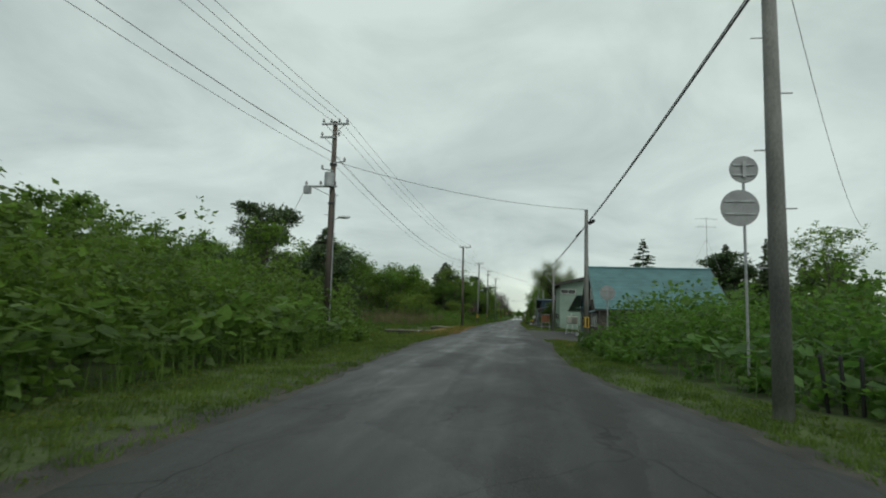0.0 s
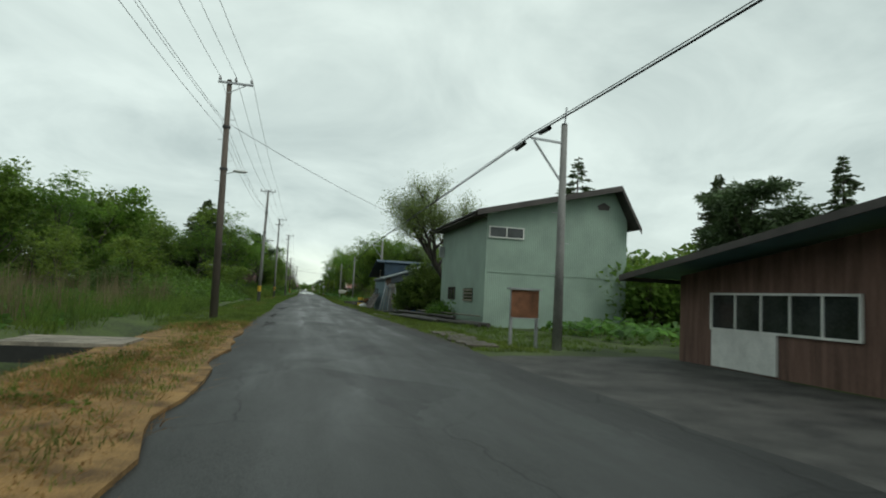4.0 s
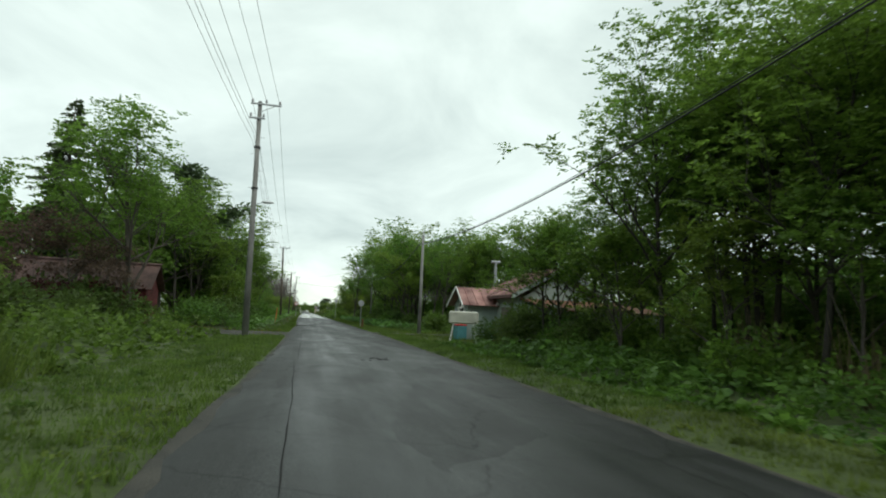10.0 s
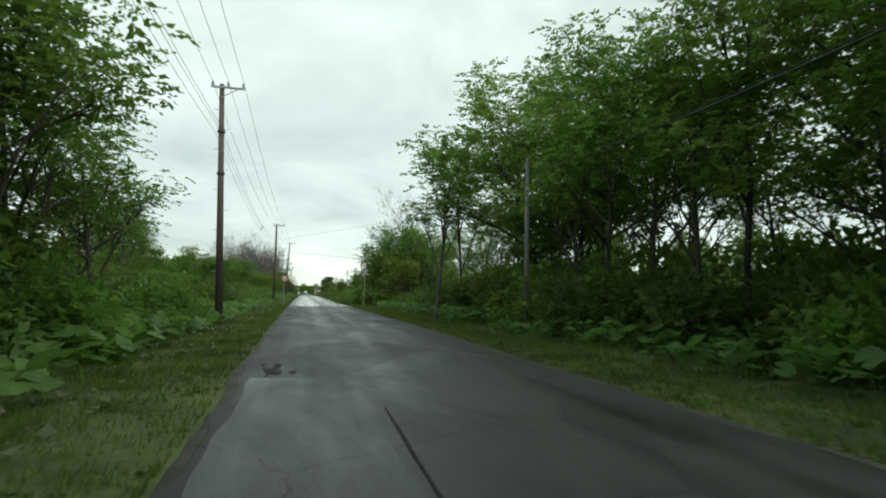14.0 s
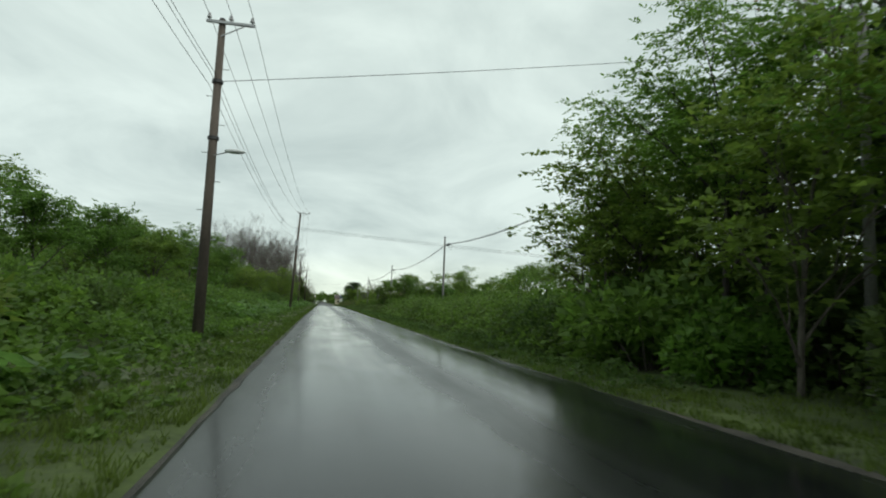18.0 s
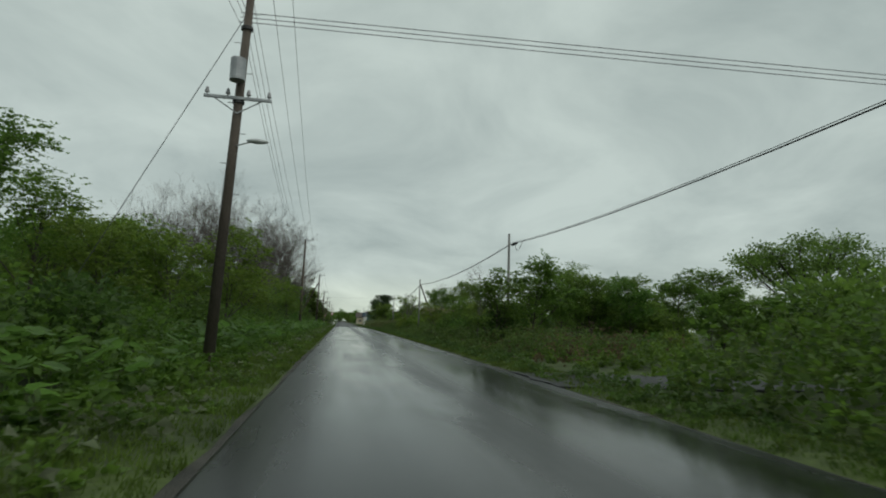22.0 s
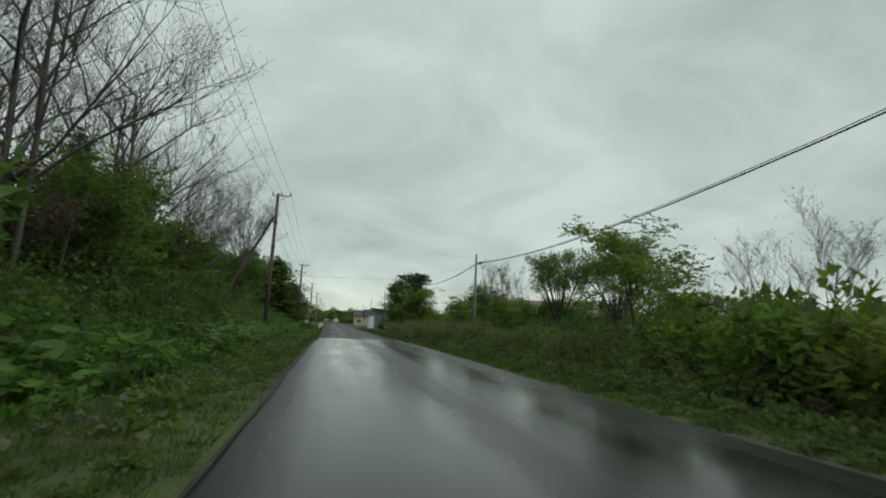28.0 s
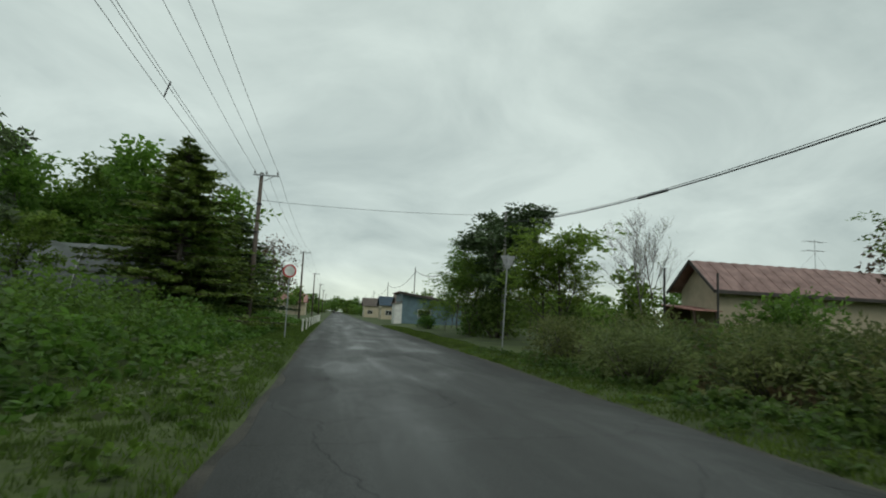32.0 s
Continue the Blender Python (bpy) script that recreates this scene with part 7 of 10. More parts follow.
cbx = thing("concrete_tank", "grey concrete box tank beside the white house", "tank", (10.6, 60.6, 0), 8)
part("tank_body", box(-0.55, -0.5, 0, 0.55, 0.5, 1.35, 0.03), M_CONC, cbx)
part("lid", box(-0.6, -0.55, 1.35, 0.6, 0.55, 1.43, 0.02), M_CONC, cbx)


# ---- small white truck parked in the drive ----
def small_truck(x, y):
    t = thing("small_truck", "small white flat-bed truck parked beside the white house", "truck", (x, y, 0.03))
    cab = part("cab", prism([(0.0, 0.45), (0.0, 1.0), (0.35, 1.72), (1.25, 1.75), (1.25, 0.45)], "x", -0.7, 0.7), M_WHITE, t)
    part("windscreen", slab([(-0.6, -0.002, 1.06), (0.6, -0.002, 1.06), (0.56, 0.3, 1.64), (-0.56, 0.3, 1.64)], 0.03), M_GLASS, cab)
    for s in (-1, 1):
        part("side_window", box(s * 0.69, 0.45, 1.05, s * 0.71, 1.1, 1.58), M_GLASS, cab)
        part("headlight", box(s * 0.42, -0.03, 0.68, s * 0.64, 0.02, 0.84, 0.02), M_LAMP, cab)
        part("mirror", box(s * 0.74, 0.12, 1.15, s * 0.86, 0.18, 1.38, 0.02), M_BLACK, cab)
        for yy in (0.55, 2.5):
            w = part("wheel", rod((s * 0.58, yy, 0.27), (s * 0.72, yy, 0.27), 0.27, 0.27, 18), M_BLACK, t, "black tyre")
            part("rim", rod((s * 0.7, yy, 0.27), (s * 0.735, yy, 0.27), 0.15, 0.13, 14), M_GALV, w)
        part("side_board", box(s * 0.68, 1.32, 0.72, s * 0.72, 3.2, 1.0), M_WHITE, t)
    part("bumper", box(-0.7, -0.08, 0.33, 0.7, 0.04, 0.52, 0.02), M_WHITE, t)
    part("grille", box(-0.36, -0.02, 0.7, 0.36, 0.01, 0.8), M_BLACK, t)
    part("bed", box(-0.68, 1.3, 0.58, 0.68, 3.2, 0.72), M_WHITE, t)
    part("chassis", box(-0.35, 0.3, 0.3, 0.35, 3.1, 0.5), M_DARKMETAL, t)


small_truck(12.0, 71.0)


# ---- trees and shrubs ----
def grow(rng, h, spread, levels, trunk_r, lean=(0, 0), first=0.3, kids=(5, 4, 3), up=0.55, fork=False):
    """Limb segments and twig tips of one tree of height h."""
    segs, tips = [], []
    def limb(p, d, length, r, lev):
        steps = 4 if lev == 0 else 3
        q = p.copy()
        dd = d.copy()
        pts = [(q.copy(), r)]
        for s in range(steps):
            dd = dd + rng.normal(0, 0.13 if lev else 0.06, 3)
            if lev:
                dd[2] += 0.1 * up
            dd /= np.linalg.norm(dd)
            q = q + dd * length / steps
            rn = r * (1 - 0.75 * (s + 1) / steps) if lev else r * (1 - 0.6 * (s + 1) / steps)
            segs.append([*pts[-1][0], *q, pts[-1][1], max(rn, 0.008)])
            pts.append((q.copy(), max(rn, 0.008)))
        if lev >= levels:
            tips.append(q)
            tips.append(pts[-2][0])
            return
        n = kids[min(lev, len(kids) - 1)]
        for k in range(n):
            t = first + (1 - first) * (k + rng.uniform(0.2, 0.9)) / n if lev == 0 else rng.uniform(0.35, 1.0)
            i = min(int(t * steps), steps - 1)
            base = pts[i][0] + (pts[i + 1][0] - pts[i][0]) * (t * steps - i)
            az = rng.uniform(0, 2 * math.pi) if lev else 2.4 * k + rng.uniform(-0.5, 0.5)
            tilt = rng.uniform(0.5, 1.1) if lev == 0 else rng.uniform(0.35, 0.9)
            a = np.array([math.cos(az), math.sin(az), 0.0])
            nd = dd * math.cos(tilt) + (a * spread) * math.sin(tilt)
            nd[2] += up * 0.3
            nd /= np.linalg.norm(nd)
            limb(base, nd, length * rng.uniform(0.42, 0.62) * (1.15 - 0.45 * t if lev == 0 else 1), pts[i][1] * 0.6, lev + 1)
        tips.append(q)
    limb(np.zeros(3), np.array([lean[0], lean[1], 1.0]), h * 0.8, trunk_r, 0)
    return np.array(segs), np.array(tips)


def broad_tree(name, label, seed, h, spread, leaf_mat, n_leaves, leaf, clump, trunk_r=0.14, first=0.3, bark=None, lean=(0, 0), kids=(7, 4, 3), up=0.55, droop=0.0, width=0.62, levels=2, flat=0.45, sides=4, fine=""):
    rng = np.random.default_rng(seed)
    segs, tips = grow(rng, h, spread, levels, trunk_r, lean, first, kids, up)
    top = thing(name, label, "tree")
    sub("trunk", tubes_mesh("trunk", segs, bark or M_BARK, sides), top)
    if fine:
        pos, d = sprays(rng, tips, n_leaves, leaf, clump, flat, droop)
        make = kite_leaves if fine == "kite" else tri_leaves
        sub("crown", make("crown", pos, d, leaf * rng.uniform(0.65, 1.3, len(pos)), width, leaf_mat, rng, 2.2), top)
        return top
    k = rng.integers(0, len(tips), n_leaves)
    off = rng.normal(0, 1, (n_leaves, 3))
    off /= np.linalg.norm(off, axis=1, keepdims=True)
    off *= (rng.uniform(0, 1, (n_leaves, 1)) ** 0.5) * clump * rng.uniform(0.6, 1.3, len(tips))[k][:, None]
    off[:, 2] *= flat
    pos = tips[k] + off
    pos[:, 2] = np.maximum(pos[:, 2], 0.15)
    d = off + rng.normal(0, 0.5 * clump, (n_leaves, 3))
    d[:, 2] = d[:, 2] * 0.5 - droop * clump
    sub("crown", tri_leaves("crown", pos, d, leaf * rng.uniform(0.6, 1.35, n_leaves), width, leaf_mat, rng), top)
    return top


def spruce(name, label, seed, h, r, material, n_whorl=16, per=7, droop=0.25, bare=0.12, gap=0.0):
    rng = np.random.default_rng(seed)
    top = thing(name, label, "conifer")
    segs = [[0, 0, -0.2, 0, 0, h * 0.5, h * 0.016 + 0.03, h * 0.01 + 0.02], [0, 0, h * 0.5, 0, 0, h, h * 0.01 + 0.02, 0.01]]
    P, D, S = [], [], []
    for w in range(n_whorl):
        t = bare + (1 - bare) * (w + rng.uniform(0, 0.5)) / n_whorl
        z = h * t
        rad = r * (1 - t) ** 0.8 + 0.12
        for k in range(per):
            if rng.uniform() < gap:
                continue
            a = rng.uniform(0, 2 * math.pi)
            z = h * min(0.99, max(bare, t + rng.normal(0, 0.55) / n_whorl))
            L = (r * (1 - z / h) ** 0.8 + 0.12) * rng.uniform(0.6, 1.2)
            e = np.array([math.cos(a), math.sin(a), -droop * rng.uniform(0.4, 1.4)])
            segs.append([0, 0, z, *(np.array([0, 0, z]) + e * L), 0.02 + 0.012 * L, 0.006])
            n = int(12 + 24 * L)
            s = rng.uniform(0.15, 1.0, n)
            base = np.array([0, 0, z]) + e[None] * (L * s)[:, None]
            side = np.array([-math.sin(a), math.cos(a), 0])
            sp = rng.choice([-1, 1], n)[:, None] * side[None] * 0.8 + e[None] * 0.7
            sp[:, 2] += rng.normal(-0.1, 0.25, n)
            P.append(base)
            D.append(sp)
            S.append((0.18 + 0.3 * (1 - s)) * min(1.0, 0.5 + L * 0.35) * rng.uniform(0.8, 1.4, n))
    sub("trunk", tubes_mesh("trunk", np.array(segs), M_BARK, 3), top)
    sub("crown", tri_leaves("crown", np.concatenate(P), np.concatenate(D), np.concatenate(S) * 1.05, 0.36, material, rng, 1.0), top)
    return top


def bare_tree(name, label, seed, h, spread, leaf_mat=None, n_leaves=0):
    """A tall grey tree with rising limbs, many twigs and a few opening leaves."""
    rng = np.random.default_rng(seed)
    segs, tips = grow(rng, h, spread, 3, h * 0.011, (rng.normal(0, 0.05), rng.normal(0, 0.05)), 0.3, (10, 6, 4), 0.5)
    top = thing(name, label, "tree")
    sub("trunk", tubes_mesh("trunk", segs, M_BARK_G, 3), top)
    n = len(tips) * 4
    k = np.repeat(np.arange(len(tips)), 4)
    d = rng.normal(0, 1, (n, 3))
    d[:, 2] = np.abs(d[:, 2]) * 0.8 + 0.3
    sub("twig_mass", tri_leaves("twig_mass", tips[k], d, rng.uniform(0.25, 0.8, n) * h / 13, 0.02, M_BARK_G, rng), top)
    if n_leaves:
        k = rng.integers(0, len(tips), n_leaves)
        sub("crown", tri_leaves("crown", tips[k] + rng.normal(0, 0.3, (n_leaves, 3)), rng.normal(0, 1, (n_leaves, 3)), 0.11 * rng.uniform(0.6, 1.4, n_leaves), 0.6, leaf_mat, rng), top)
    return top


def shrub(name, label, seed, h, r, material, n_leaves, leaf, width=0.55, rough=0.25):
    """A dense bush: leaves over and inside a lumpy form, on short stems."""
    rng = np.random.default_rng(seed)
    top = thing(name, label, "shrub")
    lumps = np.stack([rng.uniform(-r, r, 22) * 0.7, rng.uniform(-r, r, 22) * 0.7, rng.uniform(0.25, 0.8, 22) * h], 1)
    rad = rng.uniform(0.28, 0.5, 22) * min(r, h) * 1.05
    segs = [[*(c[:2] * 0.25), -0.1, *c, 0.035, 0.01] for c in lumps]
    tagged(sub("stem", tubes_mesh("stem", np.array(segs), M_BARK, 3), top), kind="stuff")
    k = rng.integers(0, 22, n_leaves)
    o = rng.normal(0, 1, (n_leaves, 3))
    o /= np.linalg.norm(o, axis=1, keepdims=True)
    pos = lumps[k] + o * (rad[k] * rng.uniform(0.55, 1.08, n_leaves))[:, None]
    low = pos[:, 2] < 0.05
    pos[low, 2] = rng.uniform(0.05, 0.5 * h, low.sum())
    d = o + rng.normal(0, 0.45, (n_leaves, 3))
    d[:, 2] = d[:, 2] * 0.6 + 0.1
    sub("foliage", tri_leaves("foliage", pos, d, leaf * rng.uniform(0.6, 1.35, n_leaves), width, material, rng), top)
    return top


R_PUT = random.Random(21)


def put(src, x, y, s=1.0, rz=None, sz=None, z=None, rng=R_PUT):
    """A copy of a plant on the ground."""
    rz = rng.uniform(0, 360) if rz is None else rz
    z = float(ground_z(x, y)) - 0.05 if z is None else z
    m = pose(x, y, z, 0, 0, rz) @ Matrix.Diagonal((s, s, s if sz is None else sz, 1))
    return copy_thing(src, m)


def umbrella_tree():
    """A short trunk that forks into a fan of limbs under a wide thin dome of leaves."""
    rng = np.random.default_rng(640)
    segs, tips = [[0, 0, -0.2, 0.1, 0, 1.6, 0.3, 0.24]], []
    for k in range(19):
        az = 2.4 * k + rng.uniform(-0.3, 0.3)
        rad = 7.4 * math.sqrt(rng.uniform(0.05, 1.0))
        end = np.array([math.cos(az) * rad, math.sin(az) * rad, 9.5 - 0.05 * rad * rad + rng.uniform(-0.5, 0.3)])
        p = np.array([0.1, 0, rng.uniform(1.2, 1.7)])
        mid = p + (end - p) * 0.5 + np.array([-math.cos(az), -math.sin(az), 0]) * rad * 0.08 + rng.normal(0, 0.15, 3)
        segs += [[*p, *mid, 0.15, 0.09], [*mid, *end, 0.09, 0.03]]
        for q in range(7):
            f = rng.uniform(0.25, 1.0)
            b = mid + (end - mid) * f
            tip = b + np.array([rng.normal(0, 0.9), rng.normal(0, 0.9), rng.uniform(0.3, 1.1) * (1.3 - f * 0.5)])
            segs.append([*b, *tip, 0.035, 0.01])
            tips.append(tip)
        tips.append(end)
    tips = np.array(tips)
    top = thing("umbrella_tree", "wide umbrella-shaped tree with bare forked limbs under thin foliage", "tree")
    sub("trunk", tubes_mesh("trunk", np.array(segs), M_BARK_DK, 5), top)
    n = 15000
    k = rng.integers(0, len(tips), n)
    off = rng.normal(0, 1, (n, 3)) * [0.5, 0.5, 0.22]
    sub("crown", tri_leaves("crown", tips[k] + off, off + rng.normal(0, 0.3, (n, 3)), 0.25 * rng.uniform(0.6, 1.3, n), 0.6, M_LEAF_B, rng), top)
    return top


HIDE = []


def proto(ob):
    HIDE.append(ob)
    return ob


def forked_willow():
    """A leaning trunk that forks into three limbs with a feathery crown."""
    rng = np.random.default_rng(77)
    top = thing("willow_tree", "leaning forked willow with a feathery grey-green crown", "tree", (11.4, 62.7, 0))
    base, mid, fork = np.array([0, 0, -0.1]), np.array([-0.7, 0, 1.9]), np.array([-2.1, -0.1, 3.8])
    segs = [[*base, *mid, 0.31, 0.25], [*mid, *fork, 0.25, 0.2]]
    tips = []
    for off, d, h, r in ((fork, (-0.05, 0.05), 5.6, 0.17), (fork, (-0.8, 0.1), 5.0, 0.15), (mid + (fork - mid) * 0.8, (0.55, -0.2), 4.6, 0.12), (fork, (-0.4, 0.7), 4.8, 0.1), (fork, (-0.45, -0.75), 4.6, 0.1)):
        sg, tp = grow(rng, h, 0.95, 2, r, d, 0.2, (10, 6), 0.5)
        sg[:, :3] += off
        sg[:, 3:6] += off
        segs.extend(sg.tolist())
        tips.append(tp + off)
    tips = np.concatenate(tips)
    sub("trunk", tubes_mesh("trunk", np.array(segs), M_BARK_DK, 6), top)
    n = 26000
    k = rng.integers(0, len(tips), n)
    o = rng.normal(0, 0.38, (n, 3))
    d = rng.normal(0, 0.7, (n, 3))
    d[:, 2] -= 0.5
    sub("crown", leaves_mesh("crown", tips[k] + o, d, 0.118 * rng.uniform(0.6, 1.4, n), 0.36, M_LEAF_W, rng), top)


def bush_yew():
    """Spreading bushes of many rising boughs, each a spray of short needles."""
    for q, (x, y, h, r, boughs) in enumerate(((10.2, 66.4, 4.3, 2.75, 260), (8.35, 66.3, 2.7, 1.4, 120), (11.9, 66.2, 3.2, 2.0, 120))):
        rng = np.random.default_rng(99 + q)
        top = thing("yew_bush", "big spreading yew bush with bright green tips", "shrub", (x, y, 0), 70 * q)
        segs, P, D, S = [], [], [], []
        for k in range(boughs):
            a, e = rng.uniform(0, 2 * math.pi), rng.uniform(-0.1, 1.0) ** 1.0
            reach = rng.uniform(0.78, 1.05)
            tip = np.array([math.cos(a) * r * math.sqrt(max(0.05, 1 - e * e * 0.9)), math.sin(a) * r * math.sqrt(max(0.05, 1 - e * e * 0.9)), h * (0.24 + 0.74 * e)]) * reach
            root = np.array([0, 0, tip[2] * 0.35])
            segs.append([*root, *tip, 0.03, 0.008])
            n = 130
            t = rng.uniform(0.45, 1.04, n)
            d = (tip - root) / np.linalg.norm(tip - root)
            P.append(root + (tip - root) * t[:, None] + rng.normal(0, 1, (n, 3)) * np.array([0.2, 0.2, 0.1]) * (1.25 - t)[:, None] * 1.6)
            D.append(d[None] * 0.8 + rng.normal(0, 0.6, (n, 3)) + np.array([0, 0, 0.1]))
            S.append(rng.uniform(0.1, 0.2, n))
        tagged(sub("stem", tubes_mesh("stem", np.array(segs), M_BARK, 3), top), kind="stuff")
        sub("foliage", tri_leaves("foliage", np.concatenate(P), np.concatenate(D), np.concatenate(S), 0.4, M_YEW, rng, 1.0), top)


TREES = {
    "a": [proto(broad_tree("broadleaf_tree", "leafy green broadleaf tree by the road", 10 + i, 9.0, 1.0, M_LEAF_A, 8400, 0.2, 1.0, 0.11, 0.16, kids=(11, 5), fine="tri", width=0.55)) for i in range(4)],
    "b": [proto(broad_tree("broadleaf_tree", "dark green broadleaf tree in the roadside wood", 20 + i, 9.0, 0.9, M_LEAF_B, 7600, 0.2, 1.0, 0.11, 0.22, kids=(11, 5), fine="tri", width=0.55)) for i in range(3)],
    "c": [proto(broad_tree("young_tree", "light green young broadleaf tree", 30 + i, 5.0, 1.1, M_LEAF_C, 4300, 0.18, 0.75, 0.06, 0.06, kids=(10, 4), fine="tri", width=0.55)) for i in range(3)],
    "open": [proto(broad_tree("airy_tree", "slender tree with an airy broken crown", 40 + i, 9.0, 0.8, M_LEAF_A, 4800, 0.19, 0.7, 0.1, 0.3, kids=(10, 5), flat=0.3, fine="tri", width=0.55)) for i in range(3)],
    "flat": [proto(broad_tree("spreading_tree", "low spreading tree with a flat airy crown", 50 + i, 5.5, 1.7, M_LEAF_B, 4000, 0.18, 0.6, 0.1, 0.22, up=0.25, kids=(9, 5), flat=0.3, fine="tri", width=0.55)) for i in range(2)],
    "mid": [proto(broad_tree("wood_tree", "green broadleaf tree inside the wood", 55 + i, 9.0, 1.05, M_LEAF_B if i else M_LEAF_A, 2800, 0.4, 1.25, 0.12, 0.0, kids=(8, 4), sides=3)) for i in range(3)],
    "far": [proto(broad_tree("distant_tree", "distant green broadleaf tree", 60 + i, 8.0, 1.2, M_LEAF_B, 560, 0.95, 1.5, 0.13, 0.02, kids=(6, 2), sides=3)) for i in range(3)],
    "near": [proto(broad_tree("robinia_tree", "tall airy tree with fine layered foliage beside the road", 110 + i, 9.0, 1.15, M_LEAF_A, 13500, 0.145, 0.72, 0.1, 0.34, kids=(11, 6), flat=0.32, fine="kite", width=0.46, bark=M_BARK_DK)) for i in range(3)],
    "full": [proto(broad_tree("leafy_tree", "big leafy green tree leaning over the verge", 115 + i, 9.0, 1.15, (M_LEAF_C, M_LEAF_A, M_LEAF_C)[i], 16000, 0.155, 0.95, 0.13, 0.14, kids=(12, 6), flat=0.4, fine="kite", width=0.5)) for i in range(3)],
    "dense": [proto(broad_tree("dense_tree", "dense dark green rounded tree", 130 + i, 9.0, 1.1, M_LEAF_B, 9500, 0.27, 1.05, 0.13, 0.1, kids=(12, 5), flat=0.45, fine="tri", width=0.6)) for i in range(2)],
    "red": [proto(broad_tree("reddish_tree", "tree with sparse reddish spring leaves", 65, 7.0, 1.1, M_LEAF_R, 2200, 0.24, 0.8, 0.1, 0.25, kids=(10, 5)))],
}
SPRUCES = [proto(spruce("spruce_tree", "dark green spruce tree", 70 + i, 10.0, 2.6, M_NEEDLE, 20, 10)) for i in range(2)]
FARSPRUCES = [proto(spruce("distant_spruce", "distant dark spruce tree", 72 + i, 10.0, 2.6, M_NEEDLE, 9, 6)) for i in range(2)]
FIRS = [proto(spruce("fir_tree", "tall dark fir with ragged branches", 75 + i, 10.0, 3.2, M_NEEDLE, 17, 9, 0.1, 0.15, 0.15)) for i in range(2)]
UMBRELLAS = [proto(umbrella_tree())]
BROADFIRS = [proto(spruce("broad_fir", "big dark fir with wide layered boughs", 79, 10.0, 4.8, M_NEEDLE, 22, 15, 0.06, 0.08, 0.1))]
BARES = [proto(bare_tree("bare_tree", "grey leafless tree with fine twigs", 80 + i, 9.0, 0.75, M_LEAF_R if i else M_LEAF_C, 350)) for i in range(3)]
TALLBARES = [proto(bare_tree("tall_bare_tree", "tall grey tree with fine rising twigs and few leaves", 84 + i, 16.0, 0.95, M_LEAF_R if i else M_LEAF_C, 500)) for i in range(4)]
SHRUBS = [proto(shrub("roadside_shrub", "leafy green shrub among tall weeds", 90 + i, 2.0, 1.5, (M_LEAF_A, M_WEED, M_LEAF_C)[i], 1600, 0.26, 0.6)) for i in range(3)]
REDSHRUBS = [proto(shrub("maroon_shrub", "dark red leaved shrub at the wood's foot", 98, 2.0, 1.5, M_MAROON, 1600, 0.22, 0.6))]
PINES = [proto(broad_tree("garden_pine", "dark broad garden pine with layered boughs", 105 + i, 6.5, 1.3, M_NEEDLE, 10500, 0.3, 0.75, 0.16, 0.2, kids=(10, 5), width=0.35, flat=0.3)) for i in range(2)]
THICKETS = [proto(shrub("thicket", "dense green thicket at the back of the wood", 120 + i, 3.6, 3.0, M_LEAF_B, 2300, 0.37, 0.6)) for i in range(2)]
DARKSHRUBS = [proto(shrub("dark_shrub", "dark green shrub among tall weeds", 95 + i, 2.2, 1.6, M_WEED_DK, 1600, 0.24, 0.6)) for i in range(2)]
LAYERFIRS = [proto(spruce("layered_fir", "broad olive green fir with loose layered boughs", 135, 10.0, 5.2, M_YEW, 20, 17, 0.0, 0.05, 0.2))]
BAMBOOS = [proto(shrub("bamboo_clump", "olive bamboo grass clump along the verge", 140 + i, 1.55, 1.35, M_BAMBOO, 2600, 0.17, 0.32)) for i in range(2)]
forked_willow()
bush_yew()


# ---- woods and single trees along the road ----
R_W = random.Random(5)


BUILT = ((11.0, 17.3, 142.0, 151.0), (11.6, 18.4, 137.8, 142.7), (-17.2, -8.4, 149.6, 155.4), (-23.6, -8.8, 448.0, 454.4), (20.5, 43.0, 446.5, 454.0), (-14.8, -6.2, 559.0, 569.0), (9.0, 19.0, 499.0, 509.0), (13.4, 22.2, 60.8, 72.0))


def built(x, y):
    """Whether a place lies under a building."""
    return any(a < x < b and c < y < d for a, b, c, d in BUILT)


def wood(kinds, n, x0, x1, y0, y1, s0, s1, gap=2.2):
    """Trees strewn over a stretch, apart from one another."""
    done = []
    tries = 0
    while len(done) < n and tries < n * 30:
        tries += 1
        x, y = R_W.uniform(x0, x1), R_W.uniform(y0, y1)
        if any((x - a) ** 2 + (y - b) ** 2 < gap * gap for a, b in done):
            continue
        done.append((x, y))
        k = R_W.choice(kinds)
        if k == "c" and 388 < y < 412 and -11 < x < 0:  # only low growth before the bare trees
            k = "shrub"
        src = R_W.choice(TREES[k]) if k in TREES else R_W.choice({"spruce": SPRUCES, "fir": FIRS, "bare": BARES, "tallbare": TALLBARES, "shrub": SHRUBS, "dshrub": DARKSHRUBS, "maroon": REDSHRUBS, "pine": PINES, "thicket": THICKETS, "farspruce": FARSPRUCES, "bamboo": BAMBOOS}[k])
        size, turn = R_W.uniform(s0, s1), R_W.uniform(0, 360)
        if not built(x, y):
            put(src, x, y, size, rz=turn)


